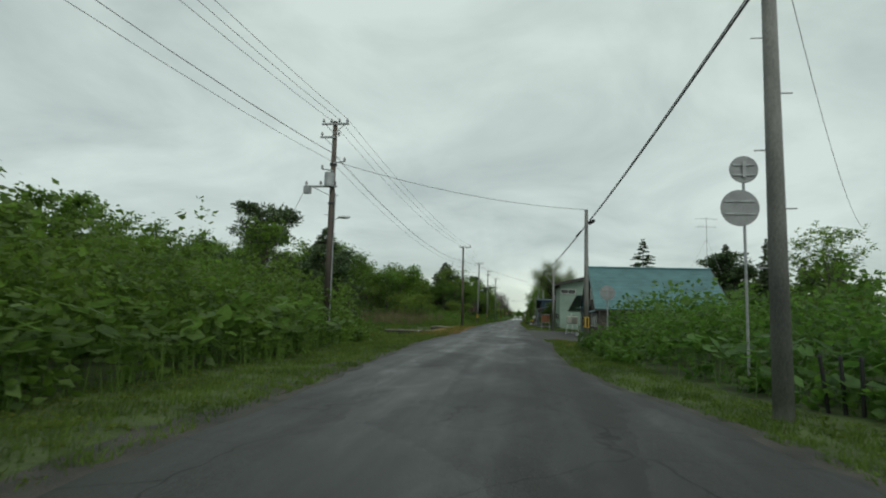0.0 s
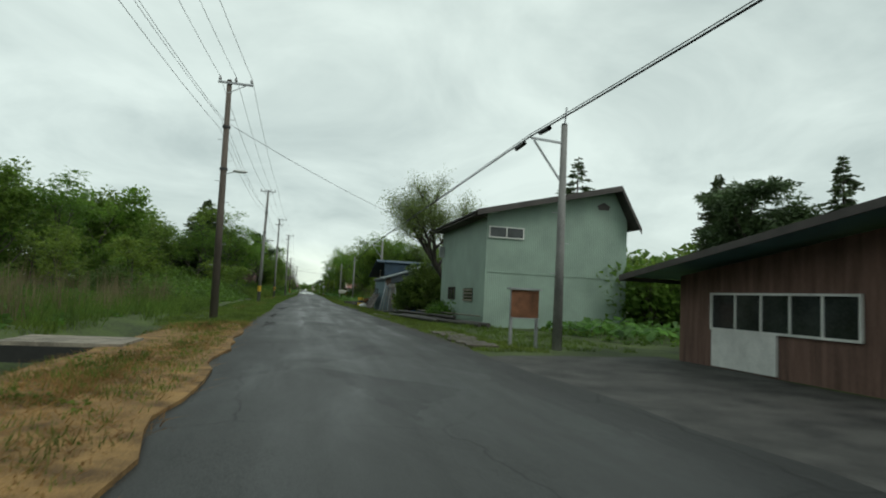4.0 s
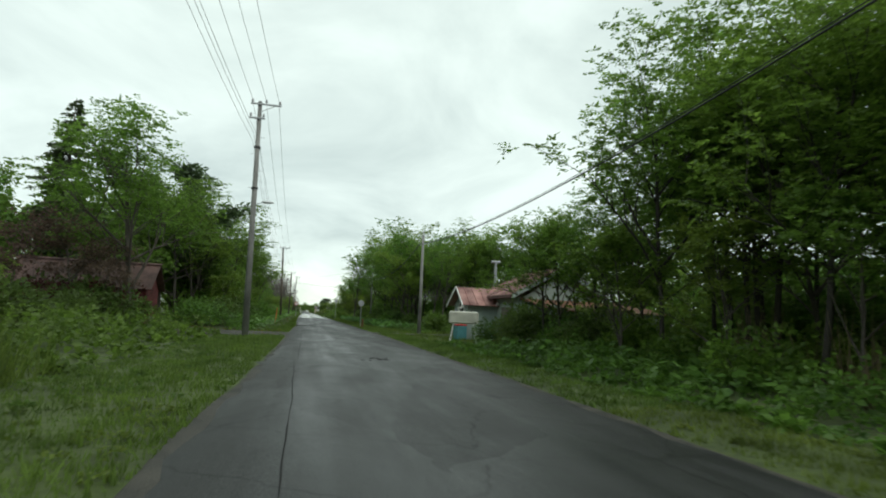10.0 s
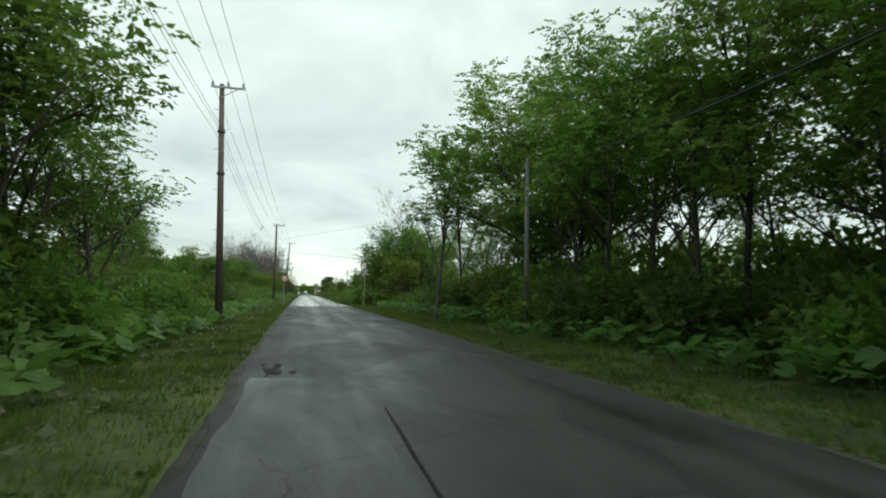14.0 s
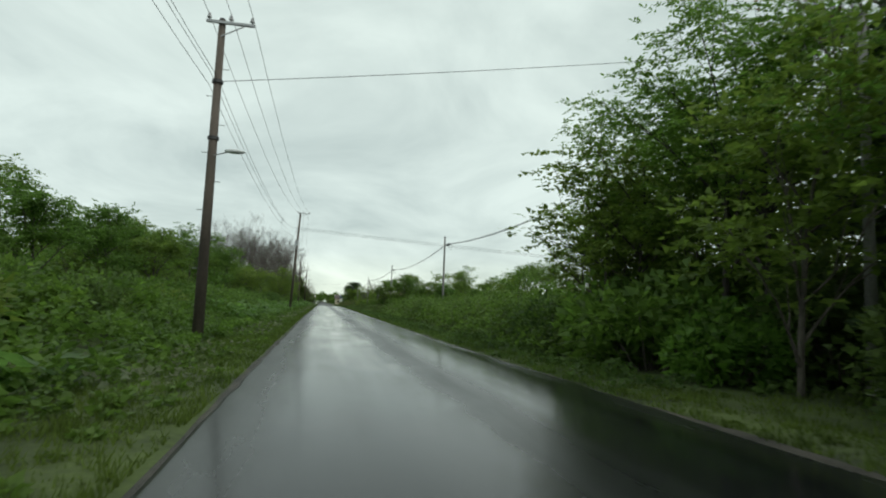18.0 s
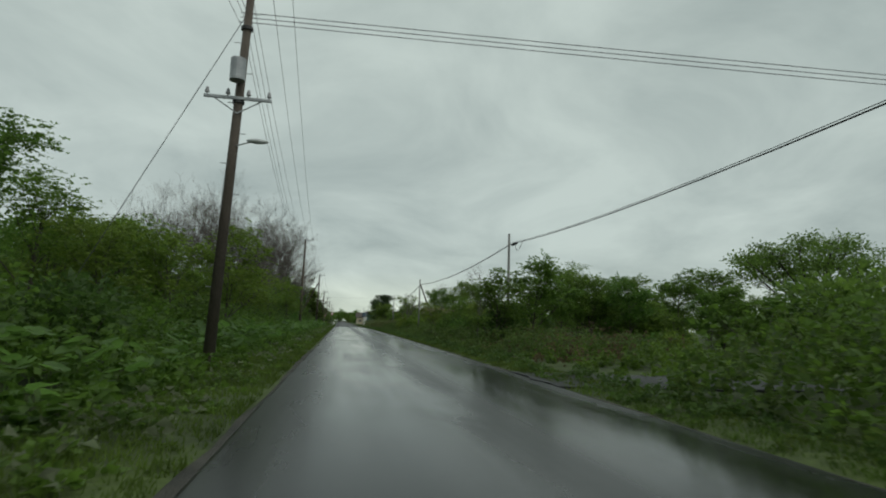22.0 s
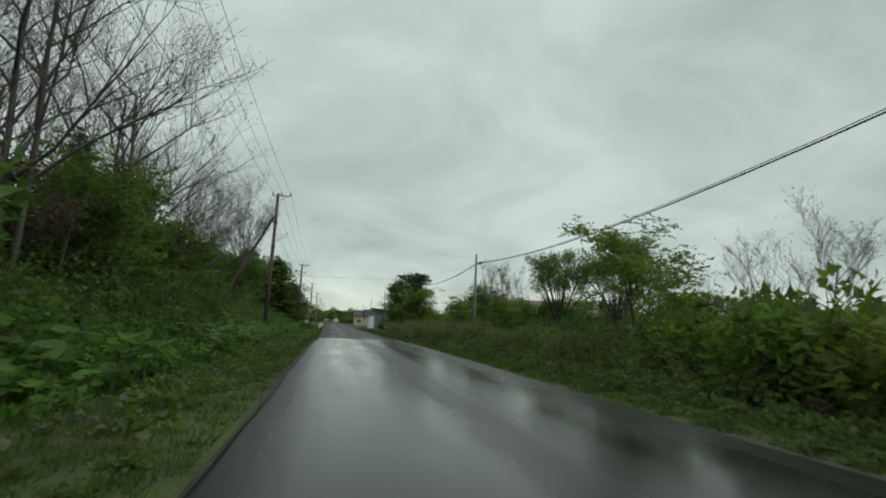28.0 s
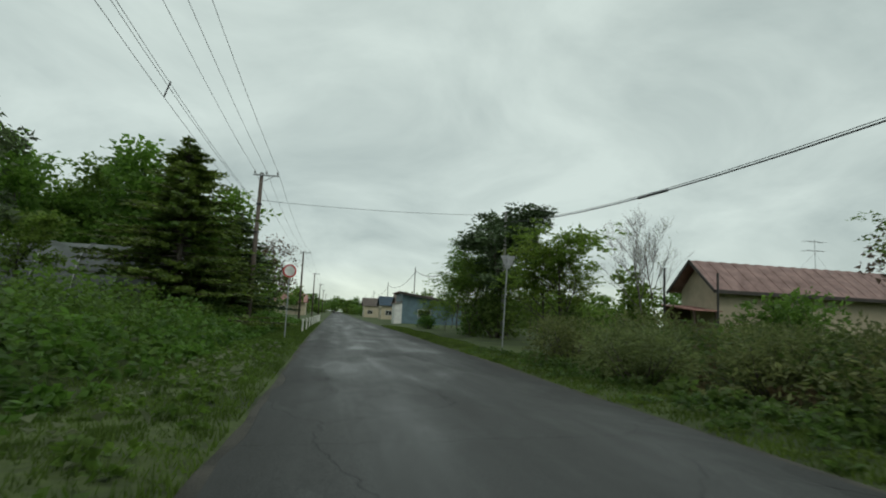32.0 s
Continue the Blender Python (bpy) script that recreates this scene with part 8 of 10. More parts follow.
# left side
wood(["mid", "far"], 56, -60, -19, -30, 52, 0.55, 0.85, 3.0)
wood(["dshrub", "shrub"], 40, -30, -17, -30, 60, 1.2, 1.8, 2.4)
wood(["shrub", "c", "a"], 12, -19, -12, -24, 6, 0.45, 0.7, 2.6)
wood(["shrub", "shrub", "dshrub"], 16, -13, -6.5, -22, 8, 0.8, 1.15, 1.8)
put(TREES["open"][0], -16.2, 18.7, 0.85)
put(FIRS[0], -20.2, 40.9, 0.95)
put(PINES[0], -18.0, 22.0, 1.02, sz=1.45)
put(BROADFIRS[0], -17.3, 35.6, 1.02)
put(PINES[1], -15.0, 30.0, 1.05)
put(TREES["b"][0], -14.0, 34.0, 0.75)
put(TREES["a"][1], -17.0, 38.0, 0.8)
put(TREES["b"][2], -20.0, 46.0, 0.85)
wood(["mid", "mid", "mid", "b"], 40, -46, -20, 50, 92, 0.75, 1.1, 3.0)
wood(["c", "shrub", "dshrub"], 14, -20, -12, 52, 92, 0.6, 1.0, 2.4)
put(TREES["full"][1], -11.2, 112.5, 1.15)
put(TREES["full"][1], -9.9, 116.6, 0.85)
put(TREES["b"][0], -12.5, 108.5, 1.2)
wood(["b"], 7, -25, -17, 96, 122, 0.7, 0.9, 3.0)
wood(["mid"], 16, -34, -18, 92, 128, 0.85, 1.1, 3.4)
wood(["dshrub", "c", "shrub"], 16, -13, -7, 92, 122, 0.6, 1.0, 1.8)
wood(["b"], 4, -16, -11, 104, 118, 0.75, 0.9, 2.4)
put(BROADFIRS[0], -14.4, 114.0, 1.42)
put(FIRS[0], -13.0, 109.5, 1.45, sz=1.15)
put(FIRS[0], -17.0, 117.5, 1.5, sz=1.2)
put(TREES["b"][1], -10.4, 115.5, 0.85)
put(TREES["b"][2], -13.0, 120.5, 0.7)
put(SPRUCES[0], -19.8, 163.6, 1.8)
put(TREES["full"][1], -9.7, 146.8, 1.3)
put(TREES["red"][0], -12.6, 147.2, 0.8)
put(TREES["red"][0], -15.5, 146.6, 0.75)
put(TREES["red"][0], -10.4, 145.8, 0.6)
for _x, _y in ((-10.8, 147.2), (-12.6, 147.9), (-14.4, 147.4), (-16.0, 148.4)):
    put(REDSHRUBS[0], _x, _y, 1.15, rng=R_W)
for _x, _y, _s in ((-10.2, 145.6, 0.95), (-12.0, 146.4, 1.1), (-13.6, 147.6, 1.2), (-9.4, 148.0, 0.7)):
    put(DARKSHRUBS[int(_y) % 2], _x, _y, _s, rng=R_W)
put(PINES[1], -13.0, 168.0, 2.0)
put(TREES["near"][2], -10.5, 163.0, 1.25)
wood(["b", "c"], 9, -20, -13, 124, 144, 0.5, 0.66, 3.0)
wood(["mid"], 14, -36, -21, 124, 160, 0.55, 0.75, 3.4)
wood(["dshrub", "shrub"], 7, -14, -9.0, 122, 140, 0.6, 0.95, 1.8)
put(SHRUBS[0], 8.3, 55.6, 0.55)
put(DARKSHRUBS[0], 8.25, 56.5, 0.5)
wood(["full", "near", "b"], 13, -15, -8.8, 158, 194, 0.8, 1.05, 2.8)
for _x, _y, _s in ((-6.9, 163.5, 0.8), (-7.6, 166.5, 0.95), (-7.0, 169.5, 0.85), (-7.8, 173.0, 0.9)):
    put(TREES["c"][int(_y) % 3], _x, _y, _s, rng=R_W)
put(TREES["full"][0], -8.8, 181.0, 1.2)
put(TREES["full"][1], -9.4, 175.5, 1.1)
put(TREES["full"][2], -9.8, 166.0, 1.1)
put(TREES["near"][0], -7.8, 183.0, 1.0)
put(TREES["near"][1], -7.6, 171.0, 1.2)
put(TREES["full"][1], -7.2, 189.0, 0.98)
put(TREES["b"][0], -7.6, 184.5, 0.95)
put(TREES["full"][2], -6.6, 185.5, 0.95)
put(TREES["full"][0], -6.7, 193.5, 0.78)
put(TREES["b"][2], -8.0, 195.5, 0.6)
wood(["thicket"], 3, 13, 15.5, 178, 188, 0.7, 0.85, 1.6)
put(TREES["b"][1], 13.6, 183.0, 1.0)
wood(["mid"], 22, -30, -13, 152, 200, 0.85, 1.1, 3.2)
wood(["dshrub", "shrub", "c"], 22, -9.5, -5.0, 152, 196, 0.6, 0.95, 1.7)
wood(["c", "flat", "flat"], 24, -22, -10.5, 198, 262, 0.45, 0.62, 2.8)
for _x, _y, _s in ((-12.5, 216.0, 0.75), (-15.5, 221.0, 0.85), (-18.0, 226.0, 0.9), (-13.5, 225.0, 0.7)):
    put(TREES["b"][int(_y) % 3], _x, _y, _s, rng=R_W)
for _x, _y, _s in ((-12.6, 260.0, 0.58), (-11.6, 265.0, 0.55), (-10.4, 270.0, 0.48), (-13.0, 275.0, 0.6)):
    put(TREES["dense"][int(_y) % 2], _x, _y, _s, rng=R_W)
wood(["mid"], 26, -46, -18, 196, 268, 0.5, 0.68, 3.2)
wood(["dshrub", "shrub"], 20, -9.5, -6, 198, 262, 0.6, 0.95, 2.0)
wood(["b", "flat", "a"], 26, -22, -12, 262, 335, 0.5, 0.8, 2.6)
wood(["mid"], 30, -46, -22, 258, 350, 0.65, 0.95, 3.2)
wood(["thicket"], 24, -24, -14, 280, 350, 0.8, 1.15, 2.4)
wood(["dense", "b"], 10, -22, -14, 286, 345, 0.58, 0.78, 3.4)
wood(["thicket"], 14, -17, -11, 366, 404, 1.0, 1.35, 2.2)
wood(["b", "red", "b"], 13, -14.5, -9.8, 374, 402, 0.62, 0.85, 2.2)
wood(["thicket"], 12, -32, -17, 366, 420, 1.1, 1.5, 2.8)
wood(["tallbare"], 16, -27, -13, 366, 388, 0.85, 1.03, 2.8)
wood(["tallbare"], 11, -18, -9.5, 378, 408, 0.8, 0.96, 2.8)
wood(["bare"], 10, -13, -9, 350, 368, 0.6, 0.85, 2.2)
wood(["c", "shrub", "dshrub"], 16, -13, -8, 345, 372, 0.75, 1.1, 2.0)
wood(["c", "dshrub", "dshrub"], 22, -13, -8.4, 366, 404, 0.5, 0.72, 2.0)
wood(["shrub", "dshrub", "c"], 44, -11, -6, 296, 406, 0.7, 1.1, 1.7)
wood(["mid", "far"], 16, -46, -20, 340, 440, 0.5, 0.8, 3.2)
wood(["tallbare"], 7, -15, -8.5, 404, 426, 0.6, 0.78, 2.6)
put(FIRS[0], -16.0, 404.0, 1.2)
for _x, _y, _s in ((-9.8, 392.0, 0.6), (-10.6, 397.0, 0.68), (-11.4, 402.0, 0.74), (-10.2, 407.5, 0.62), (-13.2, 399.0, 0.85)):
    put(TREES["dense"][int(_y) % 2], _x, _y, _s, rng=R_W)
for _k, (_x, _y, _s) in enumerate(((-8.9, 374.0, 0.78), (-9.4, 379.5, 0.85), (-10.2, 385.0, 0.9), (-11.5, 371.5, 0.85))):
    put(TALLBARES[_k], _x, _y, _s, rng=R_W)
wood(["b", "c"], 12, -19, -11, 404, 432, 0.45, 0.62, 2.2)
put(LAYERFIRS[0], -7.8, 447.2, 1.15, rz=40, sz=0.98)
put(LAYERFIRS[0], -6.4, 452.2, 0.7, rz=140, sz=0.66)
put(FIRS[0], -5.9, 453.0, 1.2, sz=0.72)
wood(["dshrub", "b"], 7, -8.4, -5.5, 446, 464, 0.55, 0.8, 1.8)
wood(["mid"], 12, -30, -14, 432, 470, 0.5, 0.7, 3)
put(TREES["red"][0], -5.6, 470.0, 0.95)
wood(["far", "far", "farspruce"], 34, -40, -8, 472, 640, 0.5, 0.8, 4)
# right side
wood(["far"], 26, 30, 70, -30, 60, 0.6, 0.9, 4)
for _x, _y, _s in ((18.4, 50.5, 1.0), (20.8, 48.0, 0.95), (23.4, 50.5, 1.05), (26.0, 47.5, 1.0), (21.0, 54.0, 1.1), (27.5, 53.0, 1.1), (30.5, 50.0, 1.0)):
    put(THICKETS[int(_y) % 2], _x, _y, _s, rng=R_W)
    put(TREES["c"][int(_x) % 3], _x - 0.6, _y - 1.8, _s * 0.72, rng=R_W)
put(PINES[0], 33.0, 58.5, 1.62)
wood(["dshrub", "shrub"], 16, 21, 32, -8, 50, 1.1, 1.6, 2.4)
put(SHRUBS[0], 15.6, 8.6, 0.95)
put(SHRUBS[1], 17.2, 9.4, 0.9)
put(SHRUBS[1], 14.4, 6.6, 0.8)
wood(["maroon"], 1, 19.6, 20.4, 18.0, 19.0, 1.0, 1.1)
wood(["mid", "b"], 12, 26, 42, -5, 42, 0.26, 0.36, 3.0)
put(BROADFIRS[0], 34.0, 64.0, 0.95, sz=1.3)
put(SPRUCES[1], 35.8, 54.0, 1.3, sz=1.25)
put(SPRUCES[0], 43.0, 60.0, 1.35, sz=1.08)
put(SPRUCES[1], 42.0, 50.0, 1.35, sz=1.02)
put(TREES["open"][1], 27.0, 20.6, 0.92)
put(FIRS[1], 23.1, 68.3, 1.42)
put(SPRUCES[1], 30.2, 110.0, 1.75, sz=1.45)
put(TREES["near"][0], 22.7, 119.5, 1.15)
put(TREES["b"][0], 19.3, 117.0, 1.0)
wood(["farspruce", "far"], 16, 28, 56, 60, 108, 0.8, 1.1, 4)
wood(["c", "shrub", "shrub"], 16, 10.5, 22, 97.5, 112, 0.7, 1.1, 2.0)
put(BARES[0], 27.5, 107.0, 1.0)
put(BARES[2], 26.0, 108.5, 0.85)
wood(["near", "b", "near", "b"], 15, 12.6, 21, 116.5, 130, 0.82, 1.02, 2.6)
wood(["thicket"], 9, 19, 27, 119, 137, 1.0, 1.25, 2.2)
wood(["mid"], 11, 24, 44, 108, 160, 0.75, 1.0, 3.6)
wood(["thicket"], 24, 18, 38, 104, 165, 0.6, 0.85, 3.0)
wood(["thicket"], 30, 17, 40, 160, 250, 0.65, 0.95, 3.0)
wood(["thicket", "dshrub"], 12, -10.5, -7.6, 172, 196, 0.75, 1.1, 1.6)
wood(["thicket"], 36, -34, -14, 90, 215, 0.7, 1.1, 3.0)
wood(["thicket"], 22, -40, -18, -30, 90, 0.8, 1.2, 4.0)
wood(["thicket"], 70, 24, 80, 262, 480, 0.8, 1.25, 4.0)
wood(["c", "shrub", "dshrub"], 16, 9.8, 13, 114, 136, 0.6, 0.95, 1.7)
wood(["a", "open", "b", "near"], 10, 10.5, 20, 160, 175, 0.75, 0.95, 2.8)
wood(["a", "open", "near"], 16, 10, 20, 174, 200, 0.9, 1.2, 2.8)
wood(["mid"], 12, 24, 46, 158, 232, 0.7, 0.95, 3.6)
put(TREES["open"][0], 7.5, 204.4, 1.15)
put(TREES["b"][1], 15.0, 208.0, 0.8)
put(TREES["b"][2], 17.0, 204.0, 0.85)
put(TREES["full"][1], 14.5, 214.0, 0.8)
wood(["thicket"], 5, 13.5, 18, 203, 216, 0.8, 1.0, 1.8)
wood(["dshrub", "shrub"], 34, 9.2, 14, 158, 236, 0.6, 1.0, 1.8)
wood(["dshrub"], 36, 14, 30, 158, 240, 0.9, 1.5, 2.2)
for _k, _x, _y, _s in (("open", 11.6, 213, 1.3), ("near", 12.2, 202, 1.4), ("near", 12.4, 186, 1.35), ("full", 12.5, 178, 1.2), ("near", 13.5, 207, 1.5), ("open", 15.5, 221, 1.3), ("near", 16.5, 212, 1.3), ("open", 11.5, 195, 1.1), ("near", 13.6, 198.5, 1.2), ("open", 12.2, 190, 1.1)):
    put(TREES[_k][_y % len(TREES[_k]) if isinstance(_y, int) else 0], _x, _y, _s, rng=R_W)
wood(["thicket"], 8, 11.2, 15.5, 190, 206, 0.7, 0.95, 1.6)
wood(["dshrub", "dshrub", "shrub"], 16, 9.9, 13.5, 192, 208, 0.8, 1.05, 1.2)
wood(["thicket"], 5, 17.5, 25, 176, 193, 0.95, 1.2, 2.4)
put(TREES["dense"][0], 12.9, 200.5, 0.72)
put(TREES["full"][1], 14.2, 203.0, 0.85)
put(TREES["near"][0], 13.0, 121.0, 1.0)
for _k, (_x, _y, _s) in enumerate(((10.8, 127.8, 1.08), (12.4, 125.0, 1.14), (11.4, 122.6, 1.0), (14.0, 128.6, 1.18), (15.6, 124.0, 1.15))):
    put(TREES["near"][_k % 3], _x, _y, _s, rng=R_W)
put(TREES["near"][2], 15.2, 128.5, 1.15)
put(TREES["near"][0], 17.5, 131.0, 1.1)
put(TREES["near"][1], 10.4, 136.2, 0.62)
put(TREES["near"][0], 11.6, 133.5, 0.66)
put(TREES["b"][1], 13.0, 132.4, 0.78)
put(TREES["near"][2], 14.8, 134.0, 0.8)
put(TREES["open"][1], 12.4, 136.8, 0.6)
for _x, _y, _s in ((9.6, 137.4, 0.75), (10.9, 138.6, 0.85), (12.2, 137.6, 0.8), (9.2, 139.8, 0.6), (10.4, 140.8, 0.6)):
    put(DARKSHRUBS[int(_y) % 2], _x, _y, _s, rng=R_W)
put(TREES["near"][1], 24.5, 147.0, 1.0)
put(TREES["near"][2], 23.8, 155.0, 1.0)
put(TREES["b"][0], 20.5, 158.5, 1.0)
put(TREES["near"][1], 13.4, 127.0, 1.0)
put(TREES["a"][1], 11.2, 136.0, 0.66)
put(TREES["near"][1], 19.8, 138.4, 0.7)
wood(["shrub", "dshrub"], 6, 10.8, 16, 136.5, 139.5, 0.8, 1.1, 1.4)
put(TREES["near"][0], 15.0, 163.0, 1.0)
put(TREES["a"][3], 19.0, 160.5, 1.05)
put(TREES["near"][2], 17.0, 170.0, 1.1)
wood(["near", "c", "near"], 10, 9.2, 18, 234, 250, 0.8, 1.05, 2.4)
put(TREES["near"][1], 16.4, 256.5, 1.15)
wood(["shrub", "c", "dshrub"], 14, 7.6, 11, 232, 251, 0.8, 1.2, 1.7)
put(TREES["near"][0], 10.6, 243.0, 0.98)
wood(["thicket"], 3, 10.5, 13, 244, 251, 0.7, 0.85, 1.5)
for _x, _y, _s in ((10.4, 245.5, 0.95), (12.2, 248.0, 1.15), (13.9, 244.5, 1.2), (9.7, 249.5, 0.8), (15.5, 249.0, 1.2)):
    put(TREES["c"][int(_y) % 3], _x, _y, _s, rng=R_W)
put(SPRUCES[0], 11.8, 240.5, 0.95)
put(BARES[1], 12.6, 240.0, 1.3)
put(TREES["b"][1], 26.5, 286.0, 1.25)
put(TREES["near"][2], 31.5, 283.0, 1.5)
put(TREES["b"][2], 30.0, 279.5, 0.75)
put(TREES["near"][0], 34.5, 284.0, 1.35)
put(TREES["flat"][1], 27.0, 286.0, 1.0)
wood(["far"], 50, 40, 110, 150, 470, 0.6, 0.9, 5)
wood(["far", "mid"], 46, 34, 74, 380, 475, 0.4, 0.62, 4)
wood(["far"], 40, 30, 90, 240, 380, 0.4, 0.7, 5)
wood(["c", "shrub", "dshrub"], 9, 14, 34, 262, 292, 0.7, 1.0, 3)
wood(["shrub", "dshrub"], 18, 14, 36, 296, 345, 0.5, 0.75, 3)
put(UMBRELLAS[0], 39.6, 330.4, 1.0, rz=0)
put(TREES["full"][1], 36.0, 371.5, 1.15)
put(TREES["full"][0], 33.4, 372.5, 1.0)
put(TREES["flat"][0], 18.0, 365.0, 0.95)
put(TREES["b"][2], 20.5, 364.0, 0.55)
put(TREES["flat"][1], 28.8, 362.0, 1.65)
wood(["shrub", "dshrub"], 8, 9.8, 13, 335, 348, 0.7, 1.0, 1.5)
wood(["dense", "flat", "c"], 14, 16, 30, 326, 352, 0.4, 0.56, 3)
put(TREES["dense"][0], 10.0, 324.4, 0.5)
put(DARKSHRUBS[0], 10.8, 325.0, 1.1)
put(TREES["dense"][1], 13.4, 327.0, 0.62)
put(TREES["dense"][0], 16.2, 328.5, 0.5)
wood(["dense", "dshrub"], 10, 18, 31, 318, 332, 0.4, 0.5, 2.4)
put(TREES["dense"][1], 19.0, 329.5, 0.55)
put(BARES[1], 8.9, 324.9, 0.5)
wood(["flat", "b", "open"], 9, 22, 50, 350, 412, 0.45, 0.7, 4)
put(TREES["dense"][1], 22.0, 332.6, 0.55)
put(TREES["dense"][1], 26.0, 335.0, 0.62)
put(TREES["dense"][0], 30.5, 336.5, 0.7)
put(TREES["dense"][1], 35.0, 338.0, 0.75)
wood(["c", "shrub", "dshrub", "dshrub"], 46, 11.0, 20, 336, 436, 0.5, 0.85, 1.9)
put(TREES["a"][3], 11.8, 386.6, 0.62)
put(TREES["c"][2], 13.6, 389.0, 0.9)
for _y, _x, _s in ((371.5, 10.4, 1.25), (374.5, 9.6, 1.3), (377.2, 10.2, 1.45), (380.0, 11.4, 1.3), (383.6, 11.0, 1.2)):
    put((DARKSHRUBS[0], SHRUBS[0], SHRUBS[2])[int(_y) % 3], _x + 0.6, _y, _s * 0.85, rng=R_W)
put(BARES[0], 10.0, 376.4, 0.42)
put(BARES[2], 10.8, 379.0, 0.4)
wood(["dshrub"], 12, 14, 34, 411, 428, 0.9, 1.2, 2.4)
put(UMBRELLAS[0], 23.2, 422.6, 0.5, rz=70, sz=0.98)
put(UMBRELLAS[0], 28.8, 420.8, 0.55, rz=200, sz=1.17)
wood(["shrub", "dshrub"], 8, -8.6, -7.4, 402, 414, 0.8, 1.05, 1.5)
wood(["thicket"], 10, -28, -14, 424, 442, 0.6, 0.75, 2.6)
put(PINES[0], -15.0, 440.5, 1.1, sz=1.45)
put(BARES[1], -8.3, 424.4, 1.3)
put(BARES[0], -9.2, 421.0, 1.2)
wood(["dshrub", "shrub"], 8, 11, 15, 424, 440, 0.45, 0.6, 1.5)
wood(["thicket"], 14, 14, 46, 462, 520, 0.8, 1.1, 4.0)
put(TREES["b"][0], 16.3, 428.5, 0.6)
put(TREES["red"][0], 17.5, 430.5, 0.75)
put(BARES[2], 15.8, 424.6, 0.78)
put(SHRUBS[2], 9.2, 418.0, 0.95)
put(TREES["dense"][1], -9.6, 421.5, 0.6)
wood(["b", "open", "red"], 9, 28, 46, 420, 440, 0.5, 0.7, 3)
put(TREES["c"][0], 12.0, 445.7, 1.25)
put(TREES["full"][2], 12.4, 446.4, 0.6)
put(TREES["c"][1], 11.5, 447.0, 1.1)
put(DARKSHRUBS[0], 12.2, 445.2, 0.9)
put(TREES["dense"][1], 9.8, 457.8, 0.6)
for _x, _y, _s in ((12.6, 422.4, 0.42), (14.2, 424.0, 0.46), (15.7, 425.4, 0.48), (17.2, 426.2, 0.48)):
    put(TREES["dense"][int(_y) % 2], _x, _y, _s, rng=R_W)
    put(BARES[int(_y) % 3], _x + 0.5, _y + 0.6, _s * 1.05, rng=R_W)
wood(["dense"], 5, 19, 27, 423, 433, 0.4, 0.5, 2.4)
wood(["bamboo"], 30, 7.2, 11.5, 405, 434, 0.8, 1.1, 1.3)
wood(["mid"], 14, -26, -10.5, 456, 470, 1.0, 1.2, 2.6)
put(TREES["b"][0], -12.0, 330.5, 0.6)
put(TREES["flat"][0], -11.5, 336.5, 0.9)
put(BARES[2], -12.6, 341.0, 0.75)
put(PINES[0], 11.4, 455.6, 1.35)
put(DARKSHRUBS[1], 11.2, 455.0, 1.5)
put(TREES["b"][1], 10.5, 462.0, 0.75)
put(BARES[2], 34.0, 475.5, 1.35)
put(BARES[0], 37.0, 478.0, 1.3)
wood(["c", "shrub", "b"], 16, 9, 24, 458, 482, 0.5, 0.8, 2.2)
wood(["far", "far", "farspruce"], 40, 16, 60, 474, 680, 0.5, 0.85, 5)
wood(["far"], 60, -90, 90, 690, 900, 0.8, 1.2, 6)
wood(["thicket"], 14, -40, -7, 560, 760, 0.8, 1.3, 5)
wood(["thicket"], 14, 8, 45, 560, 760, 0.8, 1.3, 5)
wood(["thicket"], 12, -20, 24, 900, 930, 1.6, 2.2, 3)
wood(["far"], 44, -110, -45, -40, 480, 0.7, 1.0, 6)

for _ob in HIDE:  # the patterns themselves stand in the far wood
    _ob.matrix_basis = pose(R_W.uniform(60, 120), R_W.uniform(650, 900), 0, 0, 0, R_W.uniform(0, 360))


